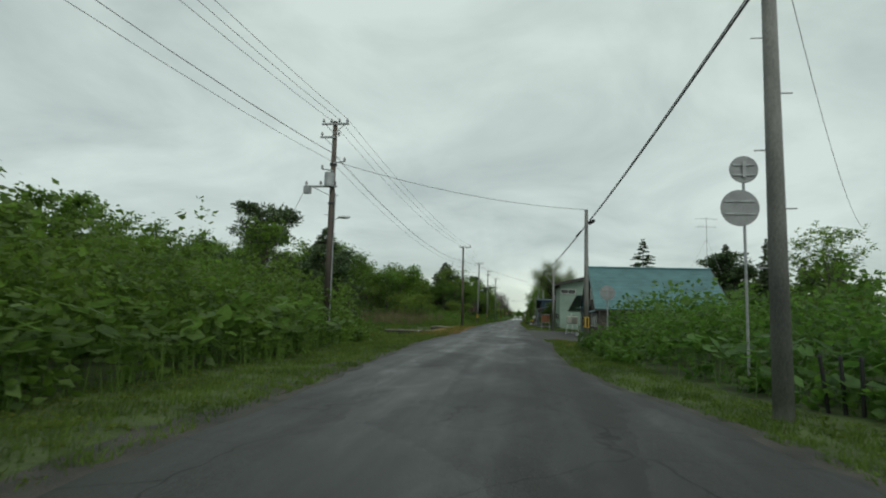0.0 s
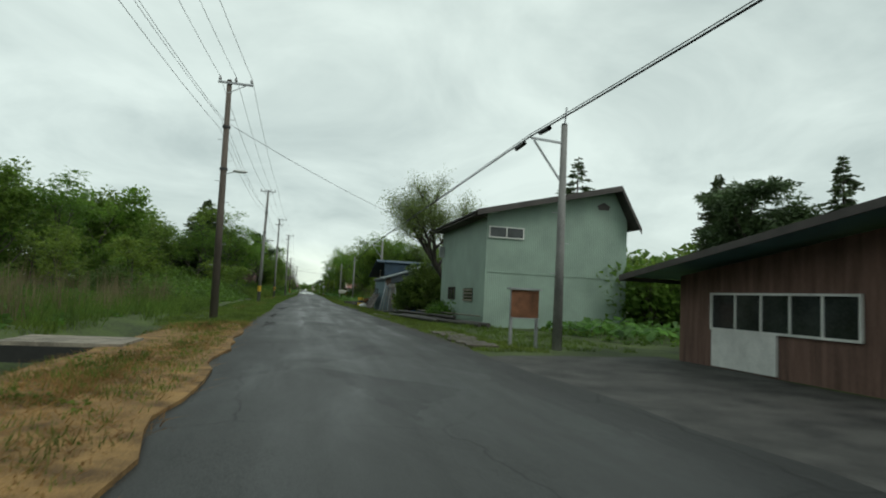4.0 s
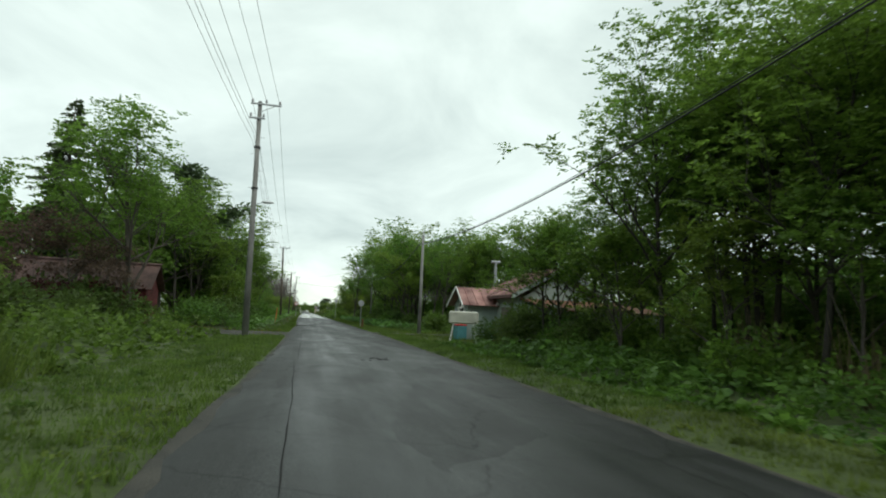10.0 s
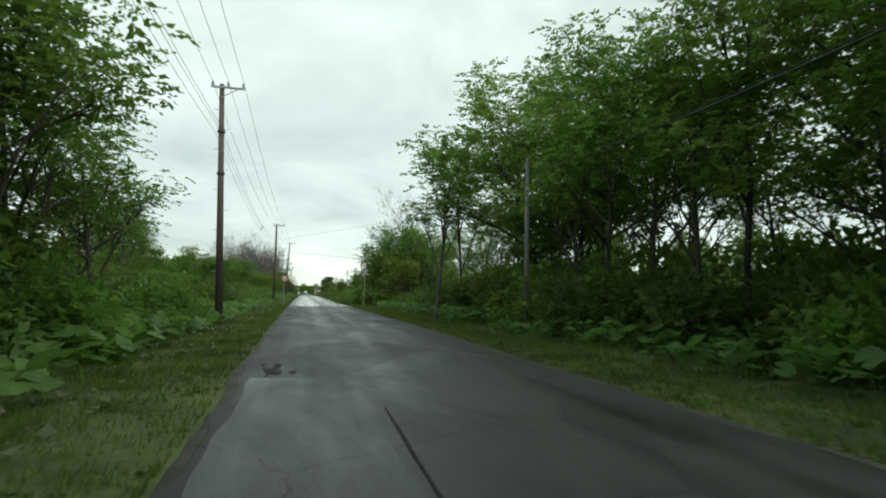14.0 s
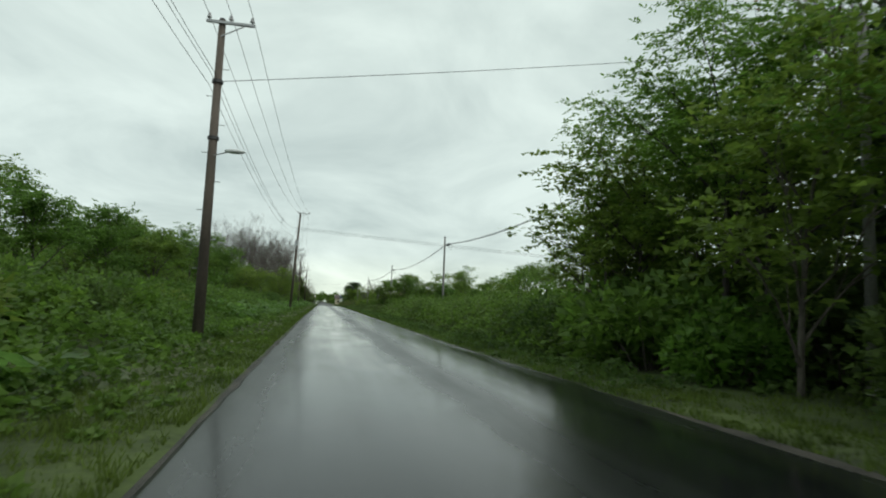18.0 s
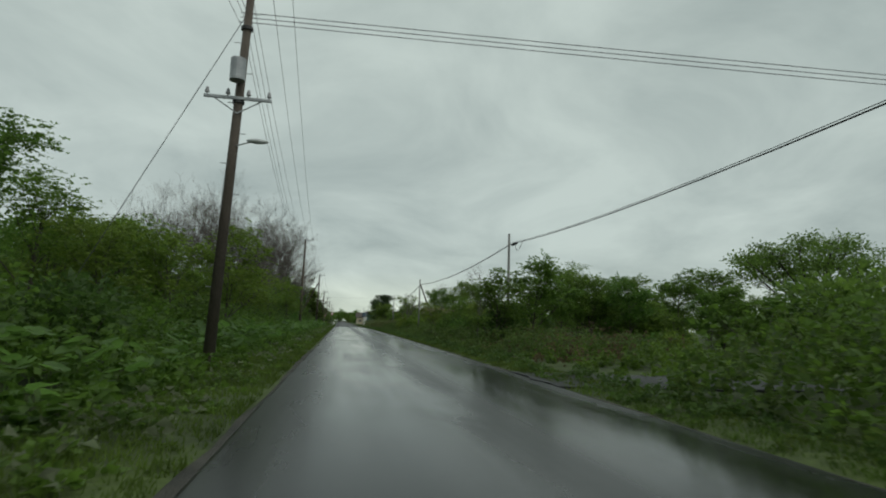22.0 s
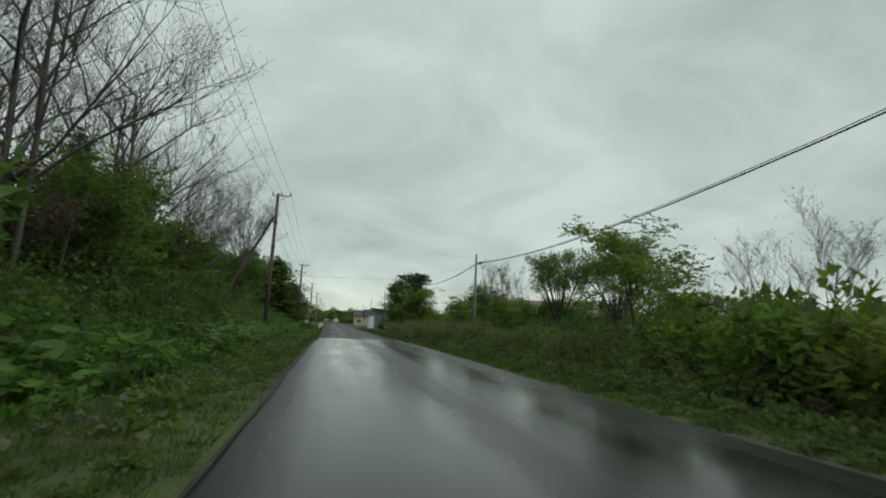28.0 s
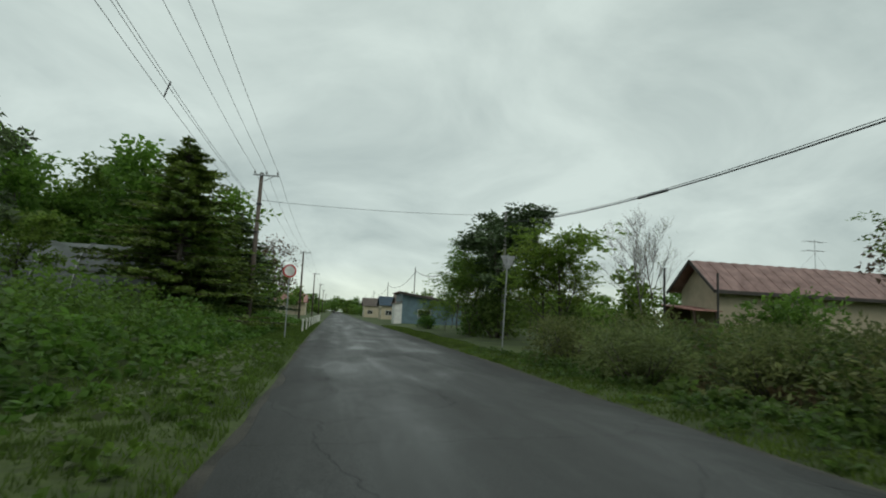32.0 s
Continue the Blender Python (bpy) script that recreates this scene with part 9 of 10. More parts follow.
# ---- weeds and grass, as stuff ----
def strip(name, label, material, y0, y1, side, d0, d1, per_m2, hmin, hmax, leaf, seed, width=0.6, edge=0.5, flat=0.5):
    """Leaves of tall weeds from d0 to d1 metres beyond the road's edge."""
    rng = np.random.default_rng(seed)
    n = int((y1 - y0) * (d1 - d0) * per_m2)
    m = max(1, n // 26)  # plants, each with its leaves round a stalk
    py, pu = rng.uniform(y0, y1, m), rng.uniform(0, 1, m)
    wave = 0.5 + 0.5 * np.sin(py * 0.83 + seed) * np.sin(py * 0.31 + seed * 2)
    ph = (hmin + (hmax - hmin) * wave) * np.clip(pu / edge, 0.25, 1) * rng.uniform(0.7, 1.2, m)
    k = rng.integers(0, m, n)
    t = rng.uniform(0.02, 1, n) ** 0.6
    a = rng.uniform(0, 2 * np.pi, n)
    r = (0.08 + 0.3 * (1 - t) + 0.12 * rng.uniform(0, 1, n)) * np.clip(ph[k], 0.25, 1.5)
    y = py[k] + np.sin(a) * r
    d = np.maximum(d0 + (d1 - d0) * pu[k] + np.cos(a) * r, d0 * 0.9)
    x = np.where(side < 0, edge_l(y) - d, edge_r(y) + d)
    z = ground_z(x, y) + np.where(track(x, y), -0.3, ph[k] * t)
    pos = np.stack([x, y, z], 1)
    out = np.where(side < 0, -np.cos(a), np.cos(a))
    dirs = np.stack([out, np.sin(a), rng.uniform(-0.5, flat, n)], 1) + rng.normal(0, 0.35, (n, 3))
    ob = new(name, kite_leaves(name, pos, dirs, 1.12 * leaf * rng.uniform(0.55, 1.35, n) * (1.15 - 0.4 * t), width + 0.06, material, rng, 1.6))
    return tagged(ob, label, "weeds", kind="stuff")


def blades(name, label, material, y0, y1, side, d0, d1, per_m2, h, seed, thick=0.012, lean=0.35):
    """Grass blades, one triangle each."""
    rng = np.random.default_rng(seed)
    n = int((y1 - y0) * (d1 - d0) * per_m2)
    nt = max(1, n // 12)
    ty, td, th = rng.uniform(y0, y1, nt), rng.uniform(d0, d1, nt), rng.uniform(0.45, 1.25, nt) ** 1.3
    k = rng.integers(0, nt, n)
    y = np.clip(ty[k] + rng.normal(0, 0.11, n), y0, y1)
    d = np.clip(td[k] + rng.normal(0, 0.11, n), d0, d1)
    x = np.where(side < 0, edge_l(y) - d, edge_r(y) + d)
    hh = h * th[k] * rng.uniform(0.5, 1.3, n)
    g = ground_z(x, y)
    wet = g < -0.22  # nothing grows in the open ditch
    hh = np.where(wet | (track(x, y) & (rng.uniform(0, 1, n) < np.where(x < 0, 0.85, 0.5))), 0.03, hh)
    b = np.stack([x, y, g - 0.02], 1)
    a = rng.uniform(0, 2 * np.pi, n)
    s = np.stack([np.cos(a), np.sin(a), np.zeros(n)], 1) * thick
    tip = b + np.stack([rng.normal(0, lean, n) * hh, rng.normal(0, lean, n) * hh, hh], 1)
    v = np.stack([b - s, b + s, tip], 1)
    ob = new(name, raw_mesh(name, v, np.arange(3 * n), np.full(n, 3), material))
    return tagged(ob, label, "grass", kind="stuff")


def butterbur(name, label, material, y0, y1, side, d0, d1, per_m2, h, size, seed):
    """Large round stalked leaves, each a shallow notched dish."""
    rng = np.random.default_rng(seed)
    n = int((y1 - y0) * (d1 - d0) * per_m2)
    y = rng.uniform(y0, y1, n)
    d = rng.uniform(d0, d1, n)
    swell = np.sin(y * 0.55 + seed + d) + np.sin(y * 0.23 + seed * 1.7)
    keep = swell + rng.normal(0, 0.5, n) > -0.5
    y, d, swell = y[keep], d[keep], swell[keep]
    n = len(y)
    x = np.where(side < 0, edge_l(y) - d, edge_r(y) + d)
    hh = h * rng.uniform(0.45, 1.15, n) * (0.95 + 0.18 * swell)
    c = np.stack([x, y, ground_z(x, y) + hh], 1)
    r = size * rng.uniform(0.55, 1.25, n)
    nv = 9
    ang = np.linspace(0.25, 2 * np.pi - 0.25, nv)[None] + rng.uniform(0, 6.28, n)[:, None]
    rad = r[:, None] * (1 + 0.12 * np.sin(ang * 5))
    tilt = rng.normal(0, 0.35, (n, 2))
    rx, ry = rad * np.cos(ang), rad * np.sin(ang)
    rz = rx * tilt[:, :1] + ry * tilt[:, 1:] + 0.12 * r[:, None] + rng.normal(0, 0.05, (n, nv)) * r[:, None]
    ringv = c[:, None] + np.stack([rx, ry, rz], -1)
    foot = np.stack([x + rng.normal(0, 0.1, n), y + rng.normal(0, 0.1, n), ground_z(x, y)], 1)
    st = np.stack([foot - [0.012, 0, 0], foot + [0.012, 0, 0]], 1)
    v = np.concatenate([c[:, None], ringv, st], 1)
    k = nv + 3
    f = [[0, i, i + 1] for i in range(1, nv)] + [[nv + 1, nv + 2, 0]]
    f = np.array(f).ravel()
    idx = (np.arange(n)[:, None] * k + f[None]).ravel()
    ob = new(name, raw_mesh(name, v, idx, np.full(n * nv, 3), material, False))
    return tagged(ob, label, "weeds", kind="stuff")


def litter(name, label, material, y0, y1, side, d0, d1, per_m2, size, seed):
    """Cut wilted leaves lying on the verge."""
    rng = np.random.default_rng(seed)
    n = int((y1 - y0) * (d1 - d0) * per_m2)
    y = rng.uniform(y0, y1, n)
    d = rng.uniform(d0, d1, n)
    keep = (np.sin(y * 0.9 + seed) + np.sin(y * 0.37) + rng.normal(0, 0.7, n)) > 0.1
    y, d = y[keep], d[keep]
    n = len(y)
    x = np.where(side < 0, edge_l(y) - d, edge_r(y) + d)
    pos = np.stack([x, y, ground_z(x, y) + rng.uniform(0.04, 0.22, n)], 1)
    dirs = rng.normal(0, 1, (n, 3))
    dirs[:, 2] *= 0.25
    ob = new(name, leaves_mesh(name, pos, dirs, size * rng.uniform(0.4, 1.3, n), 0.7, material, rng, 0.35, 3.0))
    return tagged(ob, label, "leaf litter", kind="stuff")


def plant_verges():
    for k, y0 in enumerate(range(-60, 480, 60)):
        y1 = y0 + 60
        kind = M_GRASS if y1 < 200 else M_RANK
        blades("verge_grass", "short green grass along the road's edge", kind, y0, y1, -1, 0.15, 3.4, 330, 0.125, 200 + k, 0.0115)
        for ya, yb in ((y0, 11.0), (37.0, y1)) if y0 == 0 else ((y0, y1),):
            blades("verge_grass", "short green grass along the road's edge", kind, ya, yb, 1, 0.12, 2.2, 330, 0.115, 300 + k + int(ya > y0) * 50, 0.0115)
    # left side
    W = "dense tall green weeds beside the road"
    B = "large round butterbur leaves beside the road"
    strip("tall_weeds", W, M_WEED, -60, 5, -1, 3.0, 9, 105, 2.1, 3.0, 0.22, 1, edge=0.25)
    strip("tall_weeds", W, M_WEED, -36, 8, -1, 4.6, 8.5, 75, 2.7, 3.9, 0.22, 101, edge=0.1)
    butterbur("butterbur_patch", B, M_BUTTER, -40, 2, -1, 2.7, 4.4, 16, 1.3, 0.175, 2)
    strip("meadow_weeds", "mixed meadow weeds behind the verge", M_WEED, 38, 62, -1, 5.0, 16, 34, 0.4, 1.2, 0.17, 3)
    strip("meadow_weeds", "low meadow weeds", M_WEED, 5, 38, -1, 5.5, 16, 34, 0.25, 0.75, 0.16, 35)
    blades("tall_meadow_grass", "tall green meadow grass behind the verge", M_GRASS, 40, 62, -1, 3.4, 14, 60, 0.75, 31, 0.014)
    blades("meadow_grass", "rough green meadow grass", M_GRASS, 4, 42, -1, 2.6, 14, 90, 0.28, 34, 0.014)
    blades("dead_reeds", "pale dead reed stalks in the meadow", M_REED, 34, 66, -1, 6, 16, 16, 1.5, 32, 0.016, 0.12)
    strip("tall_weeds", W, M_WEED, 62, 94, -1, 4.2, 9, 80, 1.1, 2.1, 0.2, 4)
    blades("tall_meadow_grass", "tall green meadow grass behind the verge", M_GRASS, 94, 124, -1, 3.4, 9, 170, 1.0, 33, 0.014)
    strip("tall_weeds", W, M_WEED, 124, 150, -1, 3.4, 8, 60, 0.6, 1.3, 0.2, 5)
    strip("tall_weeds", W, M_WEED, 150, 196, -1, 2.4, 7, 75, 0.9, 2.1, 0.2, 55)
    strip("tall_weeds", W, M_WEED, 196, 228, -1, 2.2, 8, 70, 0.6, 1.2, 0.2, 56)
    strip("tall_weeds", W, M_WEED, 228, 345, -1, 2.0, 8.5, 85, 1.1, 1.9, 0.2, 6)
    strip("tall_weeds", W, M_WEED_DK, 345, 430, -1, 3.2, 9, 85, 1.7, 2.9, 0.18, 7)
    strip("tall_weeds", W, M_WEED, 345, 480, -1, 2.2, 5.0, 70, 0.7, 1.5, 0.2, 8, edge=0.7)
    strip("tall_weeds", W, M_WEED, 428, 480, -1, 3.0, 8, 75, 1.3, 2.1, 0.2, 88)
    butterbur("butterbur_patch", B, M_BUTTER, 152, 240, -1, 1.9, 4.2, 6, 0.5, 0.2, 9)
    butterbur("butterbur_patch", B, M_BUTTER, 262, 420, -1, 2.1, 4.4, 9, 0.85, 0.165, 10)
    litter("cut_leaves", "pale wilted leaves cut down along the verge", M_WILT, 150, 240, -1, 0.9, 2.6, 9, 0.15, 61)
    litter("cut_leaves", "pale wilted leaves cut down along the verge", M_WILT, 240, 440, -1, 0.6, 2.2, 14, 0.16, 62)
    for k, y0 in enumerate(range(-60, 480, 90)):
        kind = M_GRASS if y0 < 120 else M_RANK
        strip("clover", "low leafy clover and plantain in the verge", kind, y0, y0 + 90, -1, 0.25, 3.6, 60, 0.03, 0.1, 0.055, 400 + k, 0.7, 0.1)
        ya, yb = {-60: (y0, 11), 30: (37, 120)}.get(y0, (y0, y0 + 90))
        strip("clover", "low leafy clover and plantain in the verge", kind, ya, yb, 1, 0.2, 2.2, 60, 0.03, 0.1, 0.055, 420 + k, 0.7, 0.1)
    strip("low_weeds", "low trampled weeds along the verge", M_WEED, 228, 440, -1, 0.5, 2.2, 60, 0.08, 0.34, 0.12, 63, edge=0.5)
    strip("low_weeds", "low rank weeds along the verge", M_WEED_DK, 240, 440, 1, 0.35, 2.0, 75, 0.1, 0.38, 0.12, 68, edge=0.35)
    # right side
    strip("tall_weeds", W, M_WEED, -60, -9, 1, 2.6, 12, 75, 1.6, 2.4, 0.22, 11, edge=0.25)
    strip("tall_weeds", W, M_WEED, -9, 3.2, 1, 1.5, 11, 90, 1.9, 2.6, 0.22, 113, edge=0.18)
    butterbur("butterbur_patch", B, M_BUTTER, -30, 2, 1, 2.4, 6, 8, 1.0, 0.18, 111)
    strip("tall_weeds", W, M_WEED, 2.5, 6, 1, 3.4, 9, 85, 1.7, 2.4, 0.22, 112, edge=0.2)
    strip("garden_weeds", "rank weeds beside the green building", M_WEED, 40.5, 49.6, 1, 6.5, 13, 60, 0.2, 0.55, 0.14, 64)
    blades("verge_grass", "rough green grass before the green building", M_GRASS, 38, 60, 1, 2.1, 5.5, 130, 0.16, 78, 0.013)
    butterbur("butterbur_patch", B, M_BUTTER, 41, 48.5, 1, 6.5, 12, 5, 0.45, 0.2, 65)
    strip("tall_weeds", W, M_WEED, 89, 140, 1, 1.8, 9, 55, 0.4, 1.0, 0.18, 12)
    butterbur("butterbur_patch", B, M_BUTTER, 93, 140, 1, 2.6, 6.5, 5, 0.5, 0.12, 13)
    strip("low_weeds", "low fine weeds below the wood", M_WEED, 95, 142, 1, 2.0, 6.5, 70, 0.3, 0.7, 0.12, 131)
    blades("dead_reeds", "pale dead reed stalks at the wood's foot", M_REED, 96, 126, 1, 5.5, 9, 12, 1.8, 66, 0.02, 0.14)
    butterbur("butterbur_patch", B, M_BUTTER, 159, 232, 1, 2.2, 6, 10, 0.6, 0.16, 14)
    strip("undergrowth", "dark undergrowth at the wood's foot", M_WEED_DK, 158, 246, 1, 3.2, 10, 55, 0.6, 1.3, 0.18, 15)
    strip("tall_weeds", W, M_WEED_DK, 244, 300, 1, 1.7, 9, 45, 1.4, 1.8, 0.2, 16, edge=0.18)
    strip("tall_weeds", W, M_WEED, 244, 300, 1, 1.7, 9, 75, 1.7, 2.15, 0.21, 116, edge=0.18)
    strip("tall_weeds", W, M_WEED, 303, 320, 1, 3.0, 10, 60, 0.5, 0.9, 0.18, 67)
    strip("tall_weeds", "dense tall weeds with withered stalks", M_WEED_DK, 312, 436, 1, 1.6, 10, 85, 0.8, 1.5, 0.17, 17, edge=0.3)
    strip("bamboo_grass", "pale green bamboo grass hedge along the verge", M_BAMBOO, 404, 434, 1, 1.9, 7.5, 60, 0.7, 1.15, 0.17, 19, 0.3, 0.2)
    strip("withered_weeds", "brown withered weeds among the green", M_RUST, 308, 430, 1, 2.4, 8, 26, 0.8, 1.6, 0.15, 18)


plant_verges()


# ---- yards, shoulders and road damage ----
def yard(name, pts, material, label, z=0.03):
    """Flat worn ground with an uneven rim."""
    bm = bmesh.new()
    rng = random.Random(len(name) + int(pts[0][1]))
    ring = []
    for (a, b) in zip(pts, pts[1:] + pts[:1]):
        n = max(2, int(math.hypot(b[0] - a[0], b[1] - a[1]) / 0.8))
        for q in range(n):
            t = q / n
            ring.append((a[0] + (b[0] - a[0]) * t + rng.uniform(-0.12, 0.12), a[1] + (b[1] - a[1]) * t + rng.uniform(-0.12, 0.12)))
    top = [bm.verts.new((x, y, z)) for x, y in ring]
    low = [bm.verts.new((x, y, -0.2)) for x, y in ring]
    bm.faces.new(top)
    for q in range(len(ring)):
        bm.faces.new((top[q], low[q], low[(q + 1) % len(ring)], top[(q + 1) % len(ring)]))
    ob = part(name, bm, material)
    return tagged(ob, label, "ground", kind="structure")


yard("yard_gravel", [(4.9, 9.6), (6.6, 10.6), (8.2, 12.0), (12.0, 13.6), (20.5, 13.8), (20.5, 16.7), (9.8, 17.0), (9.9, 28.0), (10.3, 37.0), (6.9, 36.5), (4.5, 35.8), (4.3, 33.0), (4.5, 21.0), (4.8, 13.0)], M_GRAVEL, "dark wet gravel yard before the wooden house", -0.004)
yard("drive_gravel", [(4.3, 66.5), (9.0, 67.0), (12.0, 69.6), (6.3, 69.9), (5.8, 75.0), (5.4, 82.0), (4.6, 82.5), (4.2, 75.0)], M_GRAVEL, "dark gravel before the shed")
yard("side_track", [(-0.7, 142.4), (-0.7, 149.2), (-9.2, 149.4), (-9.2, 143.4)], M_MUD, "gravel side track", -0.006)
yard("house_drive", [(4.6, 151.2), (16.0, 153.4), (16.0, 156.6), (4.4, 154.6)], M_MUD, "gravel drive beside the red-roofed house", -0.006)
yard("field_access", [(4.9, 300.5), (14.0, 300.2), (14.0, 303.0), (5.0, 304.5)], M_ROAD_OLD, "wet field access")
blades("rough_grass", "rough green grass beside the yard", M_GRASS, 2, 12.5, 1, 2.1, 8, 130, 0.17, 79, 0.012)
blades("rough_grass", "rough green grass before the red-roofed house", M_GRASS, 137, 162, 1, 2.1, 8, 130, 0.17, 80, 0.012)
blades("rough_grass", "rough green grass at the wood's foot", M_GRASS, 162, 240, 1, 2.1, 4.6, 110, 0.18, 81, 0.013)
strip("low_weeds", "light green weeds beside the drive", M_WEED, 156.6, 163, 1, 3, 10, 60, 0.2, 0.5, 0.15, 82)
yard("straw_mat", [(-0.75, 15.0), (-0.7, 24.0), (-1.05, 34.0), (-1.35, 42.0), (-1.9, 44.5), (-3.3, 41.0), (-3.4, 30.0), (-3.2, 22.0), (-2.2, 17.0)], M_STRAW, "orange-brown mat of mown straw on the verge", 0.045)
blades("straw", "orange-brown dry mown straw on the verge", M_DRYGRASS, 14.5, 43, -1, 0.25, 2.6, 420, 0.1, 71, 0.014, 1.6)
blades("straw", "orange-brown dry mown straw on the verge", M_DRYGRASS, 42, 46, -1, 0.15, 1.2, 500, 0.09, 72, 0.012, 1.6)
blades("straw", "orange-brown dry mown straw on the verge", M_DRYGRASS, 11, 45, -1, 0.02, 3.2, 170, 0.1, 70, 0.013, 1.8)
blades("hay", "yellowish mown grass lying on the verge", M_DRYGRASS, 92, 116, -1, 1.8, 3.4, 90, 0.12, 73, 0.012, 1.8)
blades("hay", "yellowish mown grass lying on the verge", M_DRYGRASS, 60, 84, -1, 1.2, 2.6, 60, 0.12, 74, 0.012, 1.8)
blades("dry_grass", "thin yellowish grass over the bare track", M_DRYGRASS, 143, 151, -1, 0.3, 7, 60, 0.12, 76, 0.012, 0.8)
blades("dry_grass", "thin green grass over the bare drive", M_GRASS, 150.5, 157.5, 1, 0.3, 9, 110, 0.12, 77, 0.012, 0.8)
blades("dry_grass", "yellowish grass beside the gravel yard", M_DRYGRASS, 4, 11, 1, 0.8, 4.0, 90, 0.14, 75, 0.012, 0.8)
R_POT = random.Random(44)
for cx, cy, rx, ry, count in ((-1.05, 63.0, 0.3, 2.3, 26), (-0.75, 66.2, 0.25, 0.9, 9), (2.0, 128.9, 0.45, 0.55, 7), (-0.75, 45.5, 0.25, 1.6, 12), (-1.0, 53.0, 0.22, 1.8, 12), (-0.45, 182.6, 0.25, 1.2, 9), (2.13, 211.5, 0.35, 0.5, 6), (-0.6, 206.5, 0.3, 1.0, 9)):
    for k in range(2 * count):
        u, v = R_POT.gauss(0, 0.5), R_POT.gauss(0, 0.5)
        w = R_POT.uniform(0.025, 0.085)
        side = (cx + rx * u - edge_l(cy)) / (edge_r(cy) - edge_l(cy))
        blob_patch("pothole_patch", cx + rx * u, cy + ry * v, w, w * R_POT.uniform(1.2, 3.2), M_DIRTPATCH, "broken dark asphalt at the road's edge", k + int(cy), float(np.interp(side, [0, 0.01, 0.25, 0.5, 0.75, 0.99], [-0.02, 0, 0.012, 0.02, 0.012, 0])) + 0.003 + 0.0004 * (k % 9), 16, 0.6)


def worn_patch(name, x0, x1, y0, y1, material, label, seed, z):
    """A laid rectangle of asphalt with slightly broken edges."""
    ring = []
    for a, b in (((x0, y0), (x1, y0)), ((x1, y0), (x1 - 0.05, y1)), ((x1 - 0.05, y1), (x0, y1)), ((x0, y1), (x0, y0))):
        n = max(3, int(math.hypot(b[0] - a[0], b[1] - a[1]) / 0.25))
        for q in range(n):
            t = q / n
            x, y = a[0] + (b[0] - a[0]) * t, a[1] + (b[1] - a[1]) * t
            ring.append((x + 0.03 * math.sin(y * 1.7 + seed) + 0.015 * math.sin(y * 4.3), y + 0.05 * math.sin(x * 5 + seed)))
    bm = bmesh.new()
    top = [bm.verts.new((x, y, z)) for x, y in ring]
    low = [bm.verts.new((x, y, z - 0.05)) for x, y in ring]
    bm.faces.new(top)
    for q in range(len(ring)):
        bm.faces.new((top[q], low[q], low[(q + 1) % len(ring)], top[(q + 1) % len(ring)]))
    return tagged(part(name, bm, material), label, "road patch", kind="structure")


worn_patch("wet_patch", -0.68, 0.9, 166.2, 181.5, M_PATCH, "smooth wet asphalt patch in the left lane", 11, 0.024)


def ribbon(name, label, x, y0, y1, w, z, seed, material):
    """A narrow uneven seam along the road."""
    rng = np.random.default_rng(seed)
    ys = np.arange(y0, y1, 0.5)
    n = len(ys)
    c = x + np.cumsum(rng.normal(0, 0.008, n))
    ww = w * rng.uniform(0.3, 1.2, n)
    v = np.stack([np.stack([c - ww, ys, np.full(n, z)], 1), np.stack([c + ww, ys, np.full(n, z)], 1)], 1)
    i = np.arange(n - 1) * 2
    f = np.stack([i, i + 1, i + 3, i + 2], -1).ravel()
    tagged(new(name, raw_mesh(name, v, f, np.full(n - 1, 4), material)), label, "road patch", kind="structure")


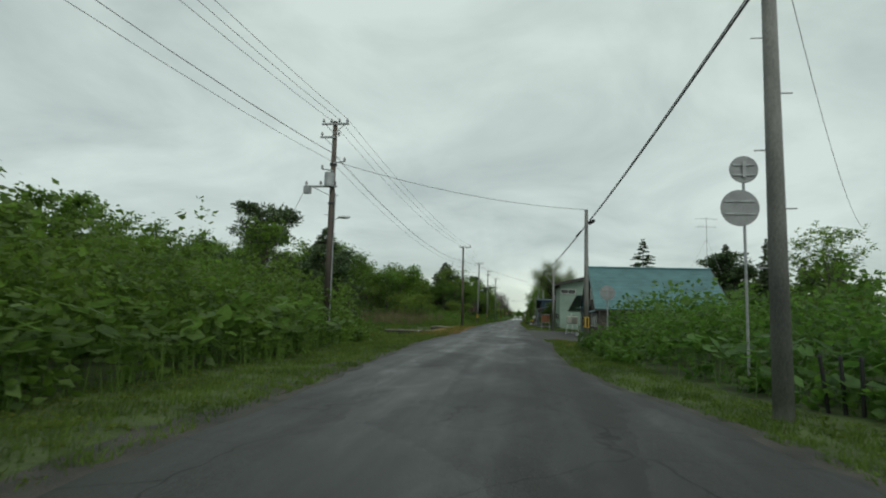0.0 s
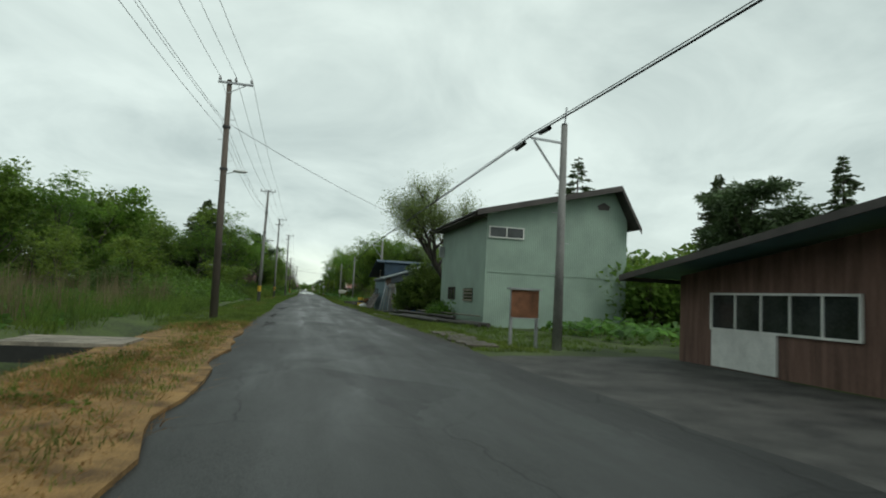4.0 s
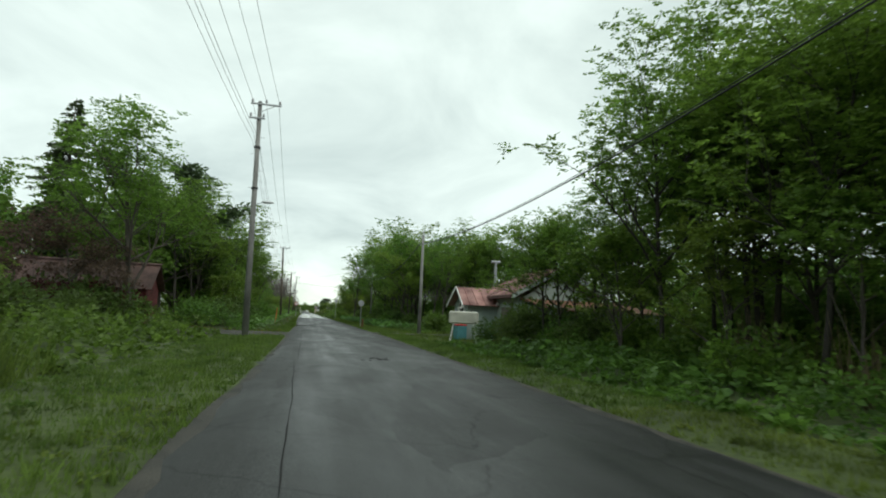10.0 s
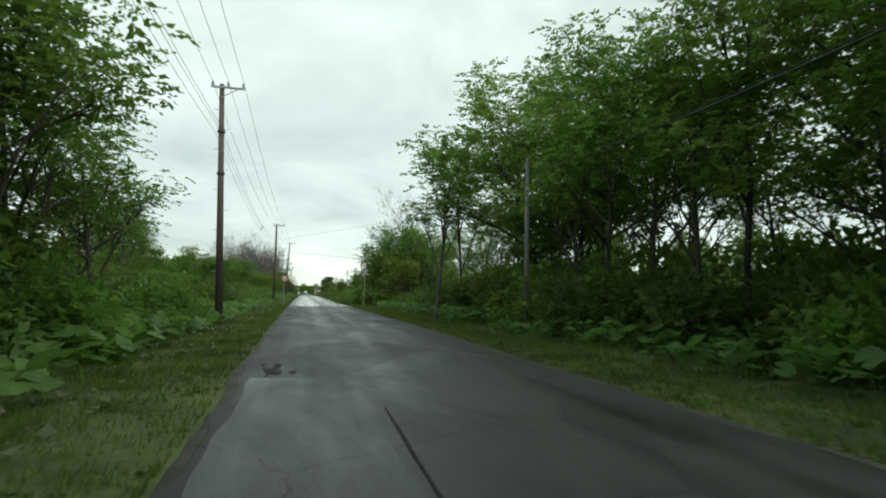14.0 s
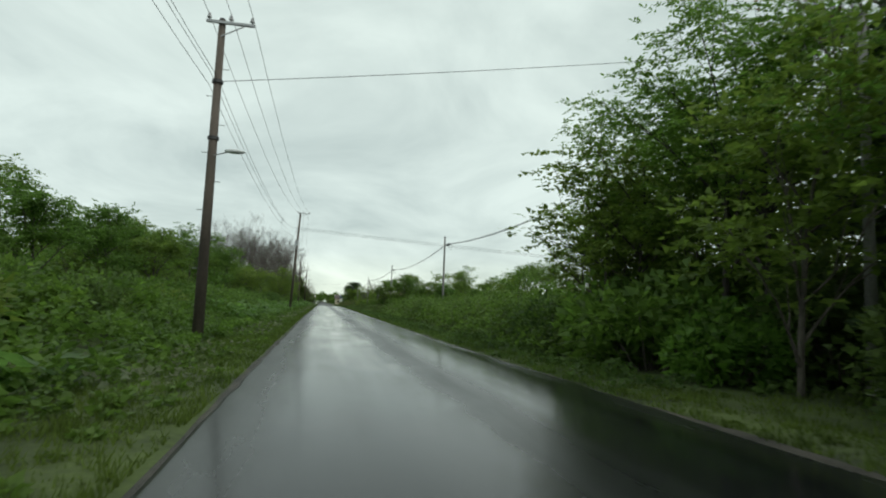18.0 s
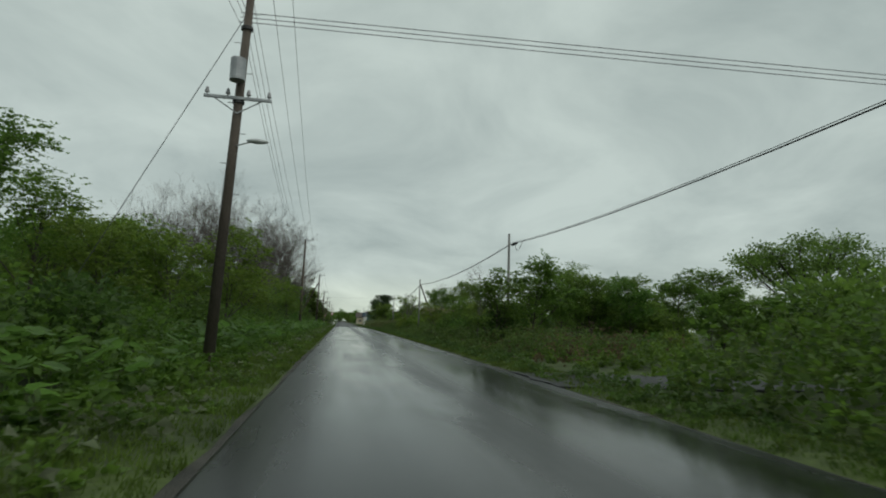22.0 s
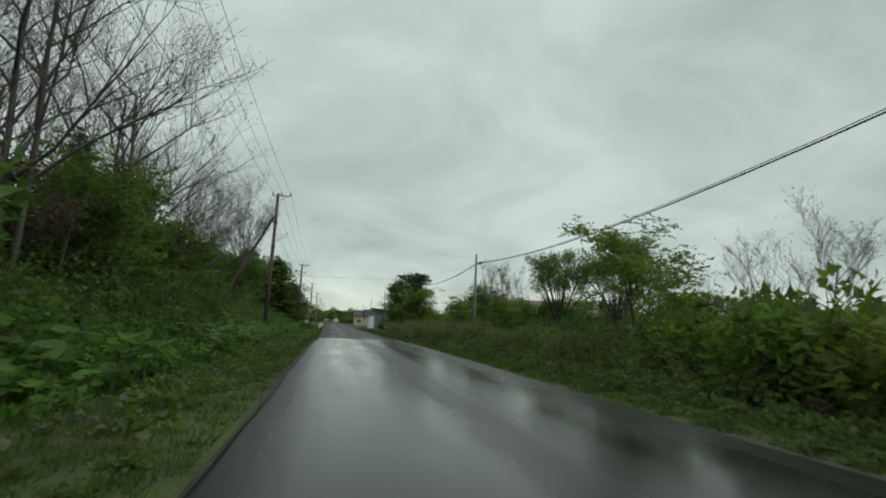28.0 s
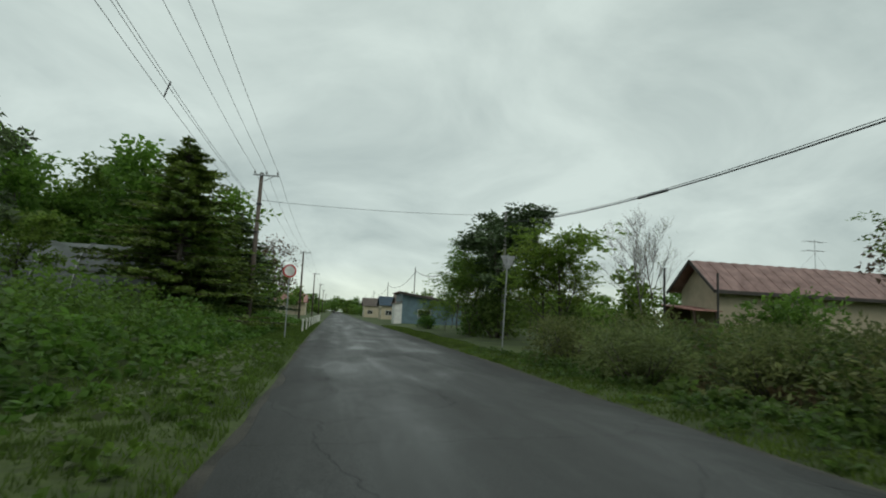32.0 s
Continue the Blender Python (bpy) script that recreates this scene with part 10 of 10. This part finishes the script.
ribbon("tar_seam", "dark open seam along the patch", 0.95, 166.5, 179.5, 0.015, 0.0245, 13, M_DIRTPATCH)
ribbon("tar_seam", "thin dark seam along the wheel track", -0.36, 80.0, 128.0, 0.009, 0.0195, 14, M_DIRTPATCH)
ribbon("tar_seam", "thin dark seam along the wheel track", -0.3, 128.0, 164.0, 0.009, 0.0195, 15, M_DIRTPATCH)
ribbon("tar_seam", "dark crack wandering along the lane", 1.57, 84.5, 92.0, 0.02, 0.0205, 17, M_DIRTPATCH)
worn_patch("tar_seam", -0.9, 0.95, 165.85, 166.1, M_DIRTPATCH, "dark broken edge across the lane", 16, 0.026)


def shoulder(side, y0, y1, seed, mean):
    """Muddy gravel between asphalt and grass, wider here and there."""
    rng = np.random.default_rng(seed)
    ys = np.arange(y0, y1, 0.45)
    j = np.convolve(rng.normal(0, 0.28, len(ys) + 4), np.ones(5) / 2.6, "valid")
    w = mean * (0.7 + 0.6 * np.sin(ys * 0.21 + seed) * np.sin(ys * 0.073) + j)
    w = np.clip(w * np.clip((y1 - ys) / 5, 0.1, 1), 0.05, 1.2)
    e = edge_l(ys) if side < 0 else edge_r(ys)
    xa, xb = e - side * 0.15, e + side * w
    z0 = np.full(len(ys), -0.012)
    z1 = ground_z(xb, ys) + 0.012
    v = np.stack([np.stack([xa, ys, z0], 1), np.stack([xb, ys, z1], 1), np.stack([xb + side * 0.08, ys, z1 - 0.06], 1)], 1)
    n = len(ys)
    i = np.arange(n - 1)[:, None] * 3 + np.arange(2)[None]
    f = np.stack([i, i + 1, i + 4, i + 3], -1).ravel()
    ob = new("shoulder", raw_mesh("shoulder", v, f, np.full((n - 1) * 2, 4), M_MUD))
    tagged(ob, "muddy gravel shoulder along the asphalt", "ground", kind="structure")


shoulder(-1, -60, 5, 7, 0.85)
shoulder(-1, 2, 60, 1, 0.35)
shoulder(-1, 60, 230, 2, 0.12)
shoulder(-1, 230, 470, 3, 0.1)
shoulder(1, -60, 11, 4, 0.4)
shoulder(1, 36.5, 60, 8, 0.4)
shoulder(1, 60, 230, 5, 0.12)
shoulder(1, 230, 470, 6, 0.1)
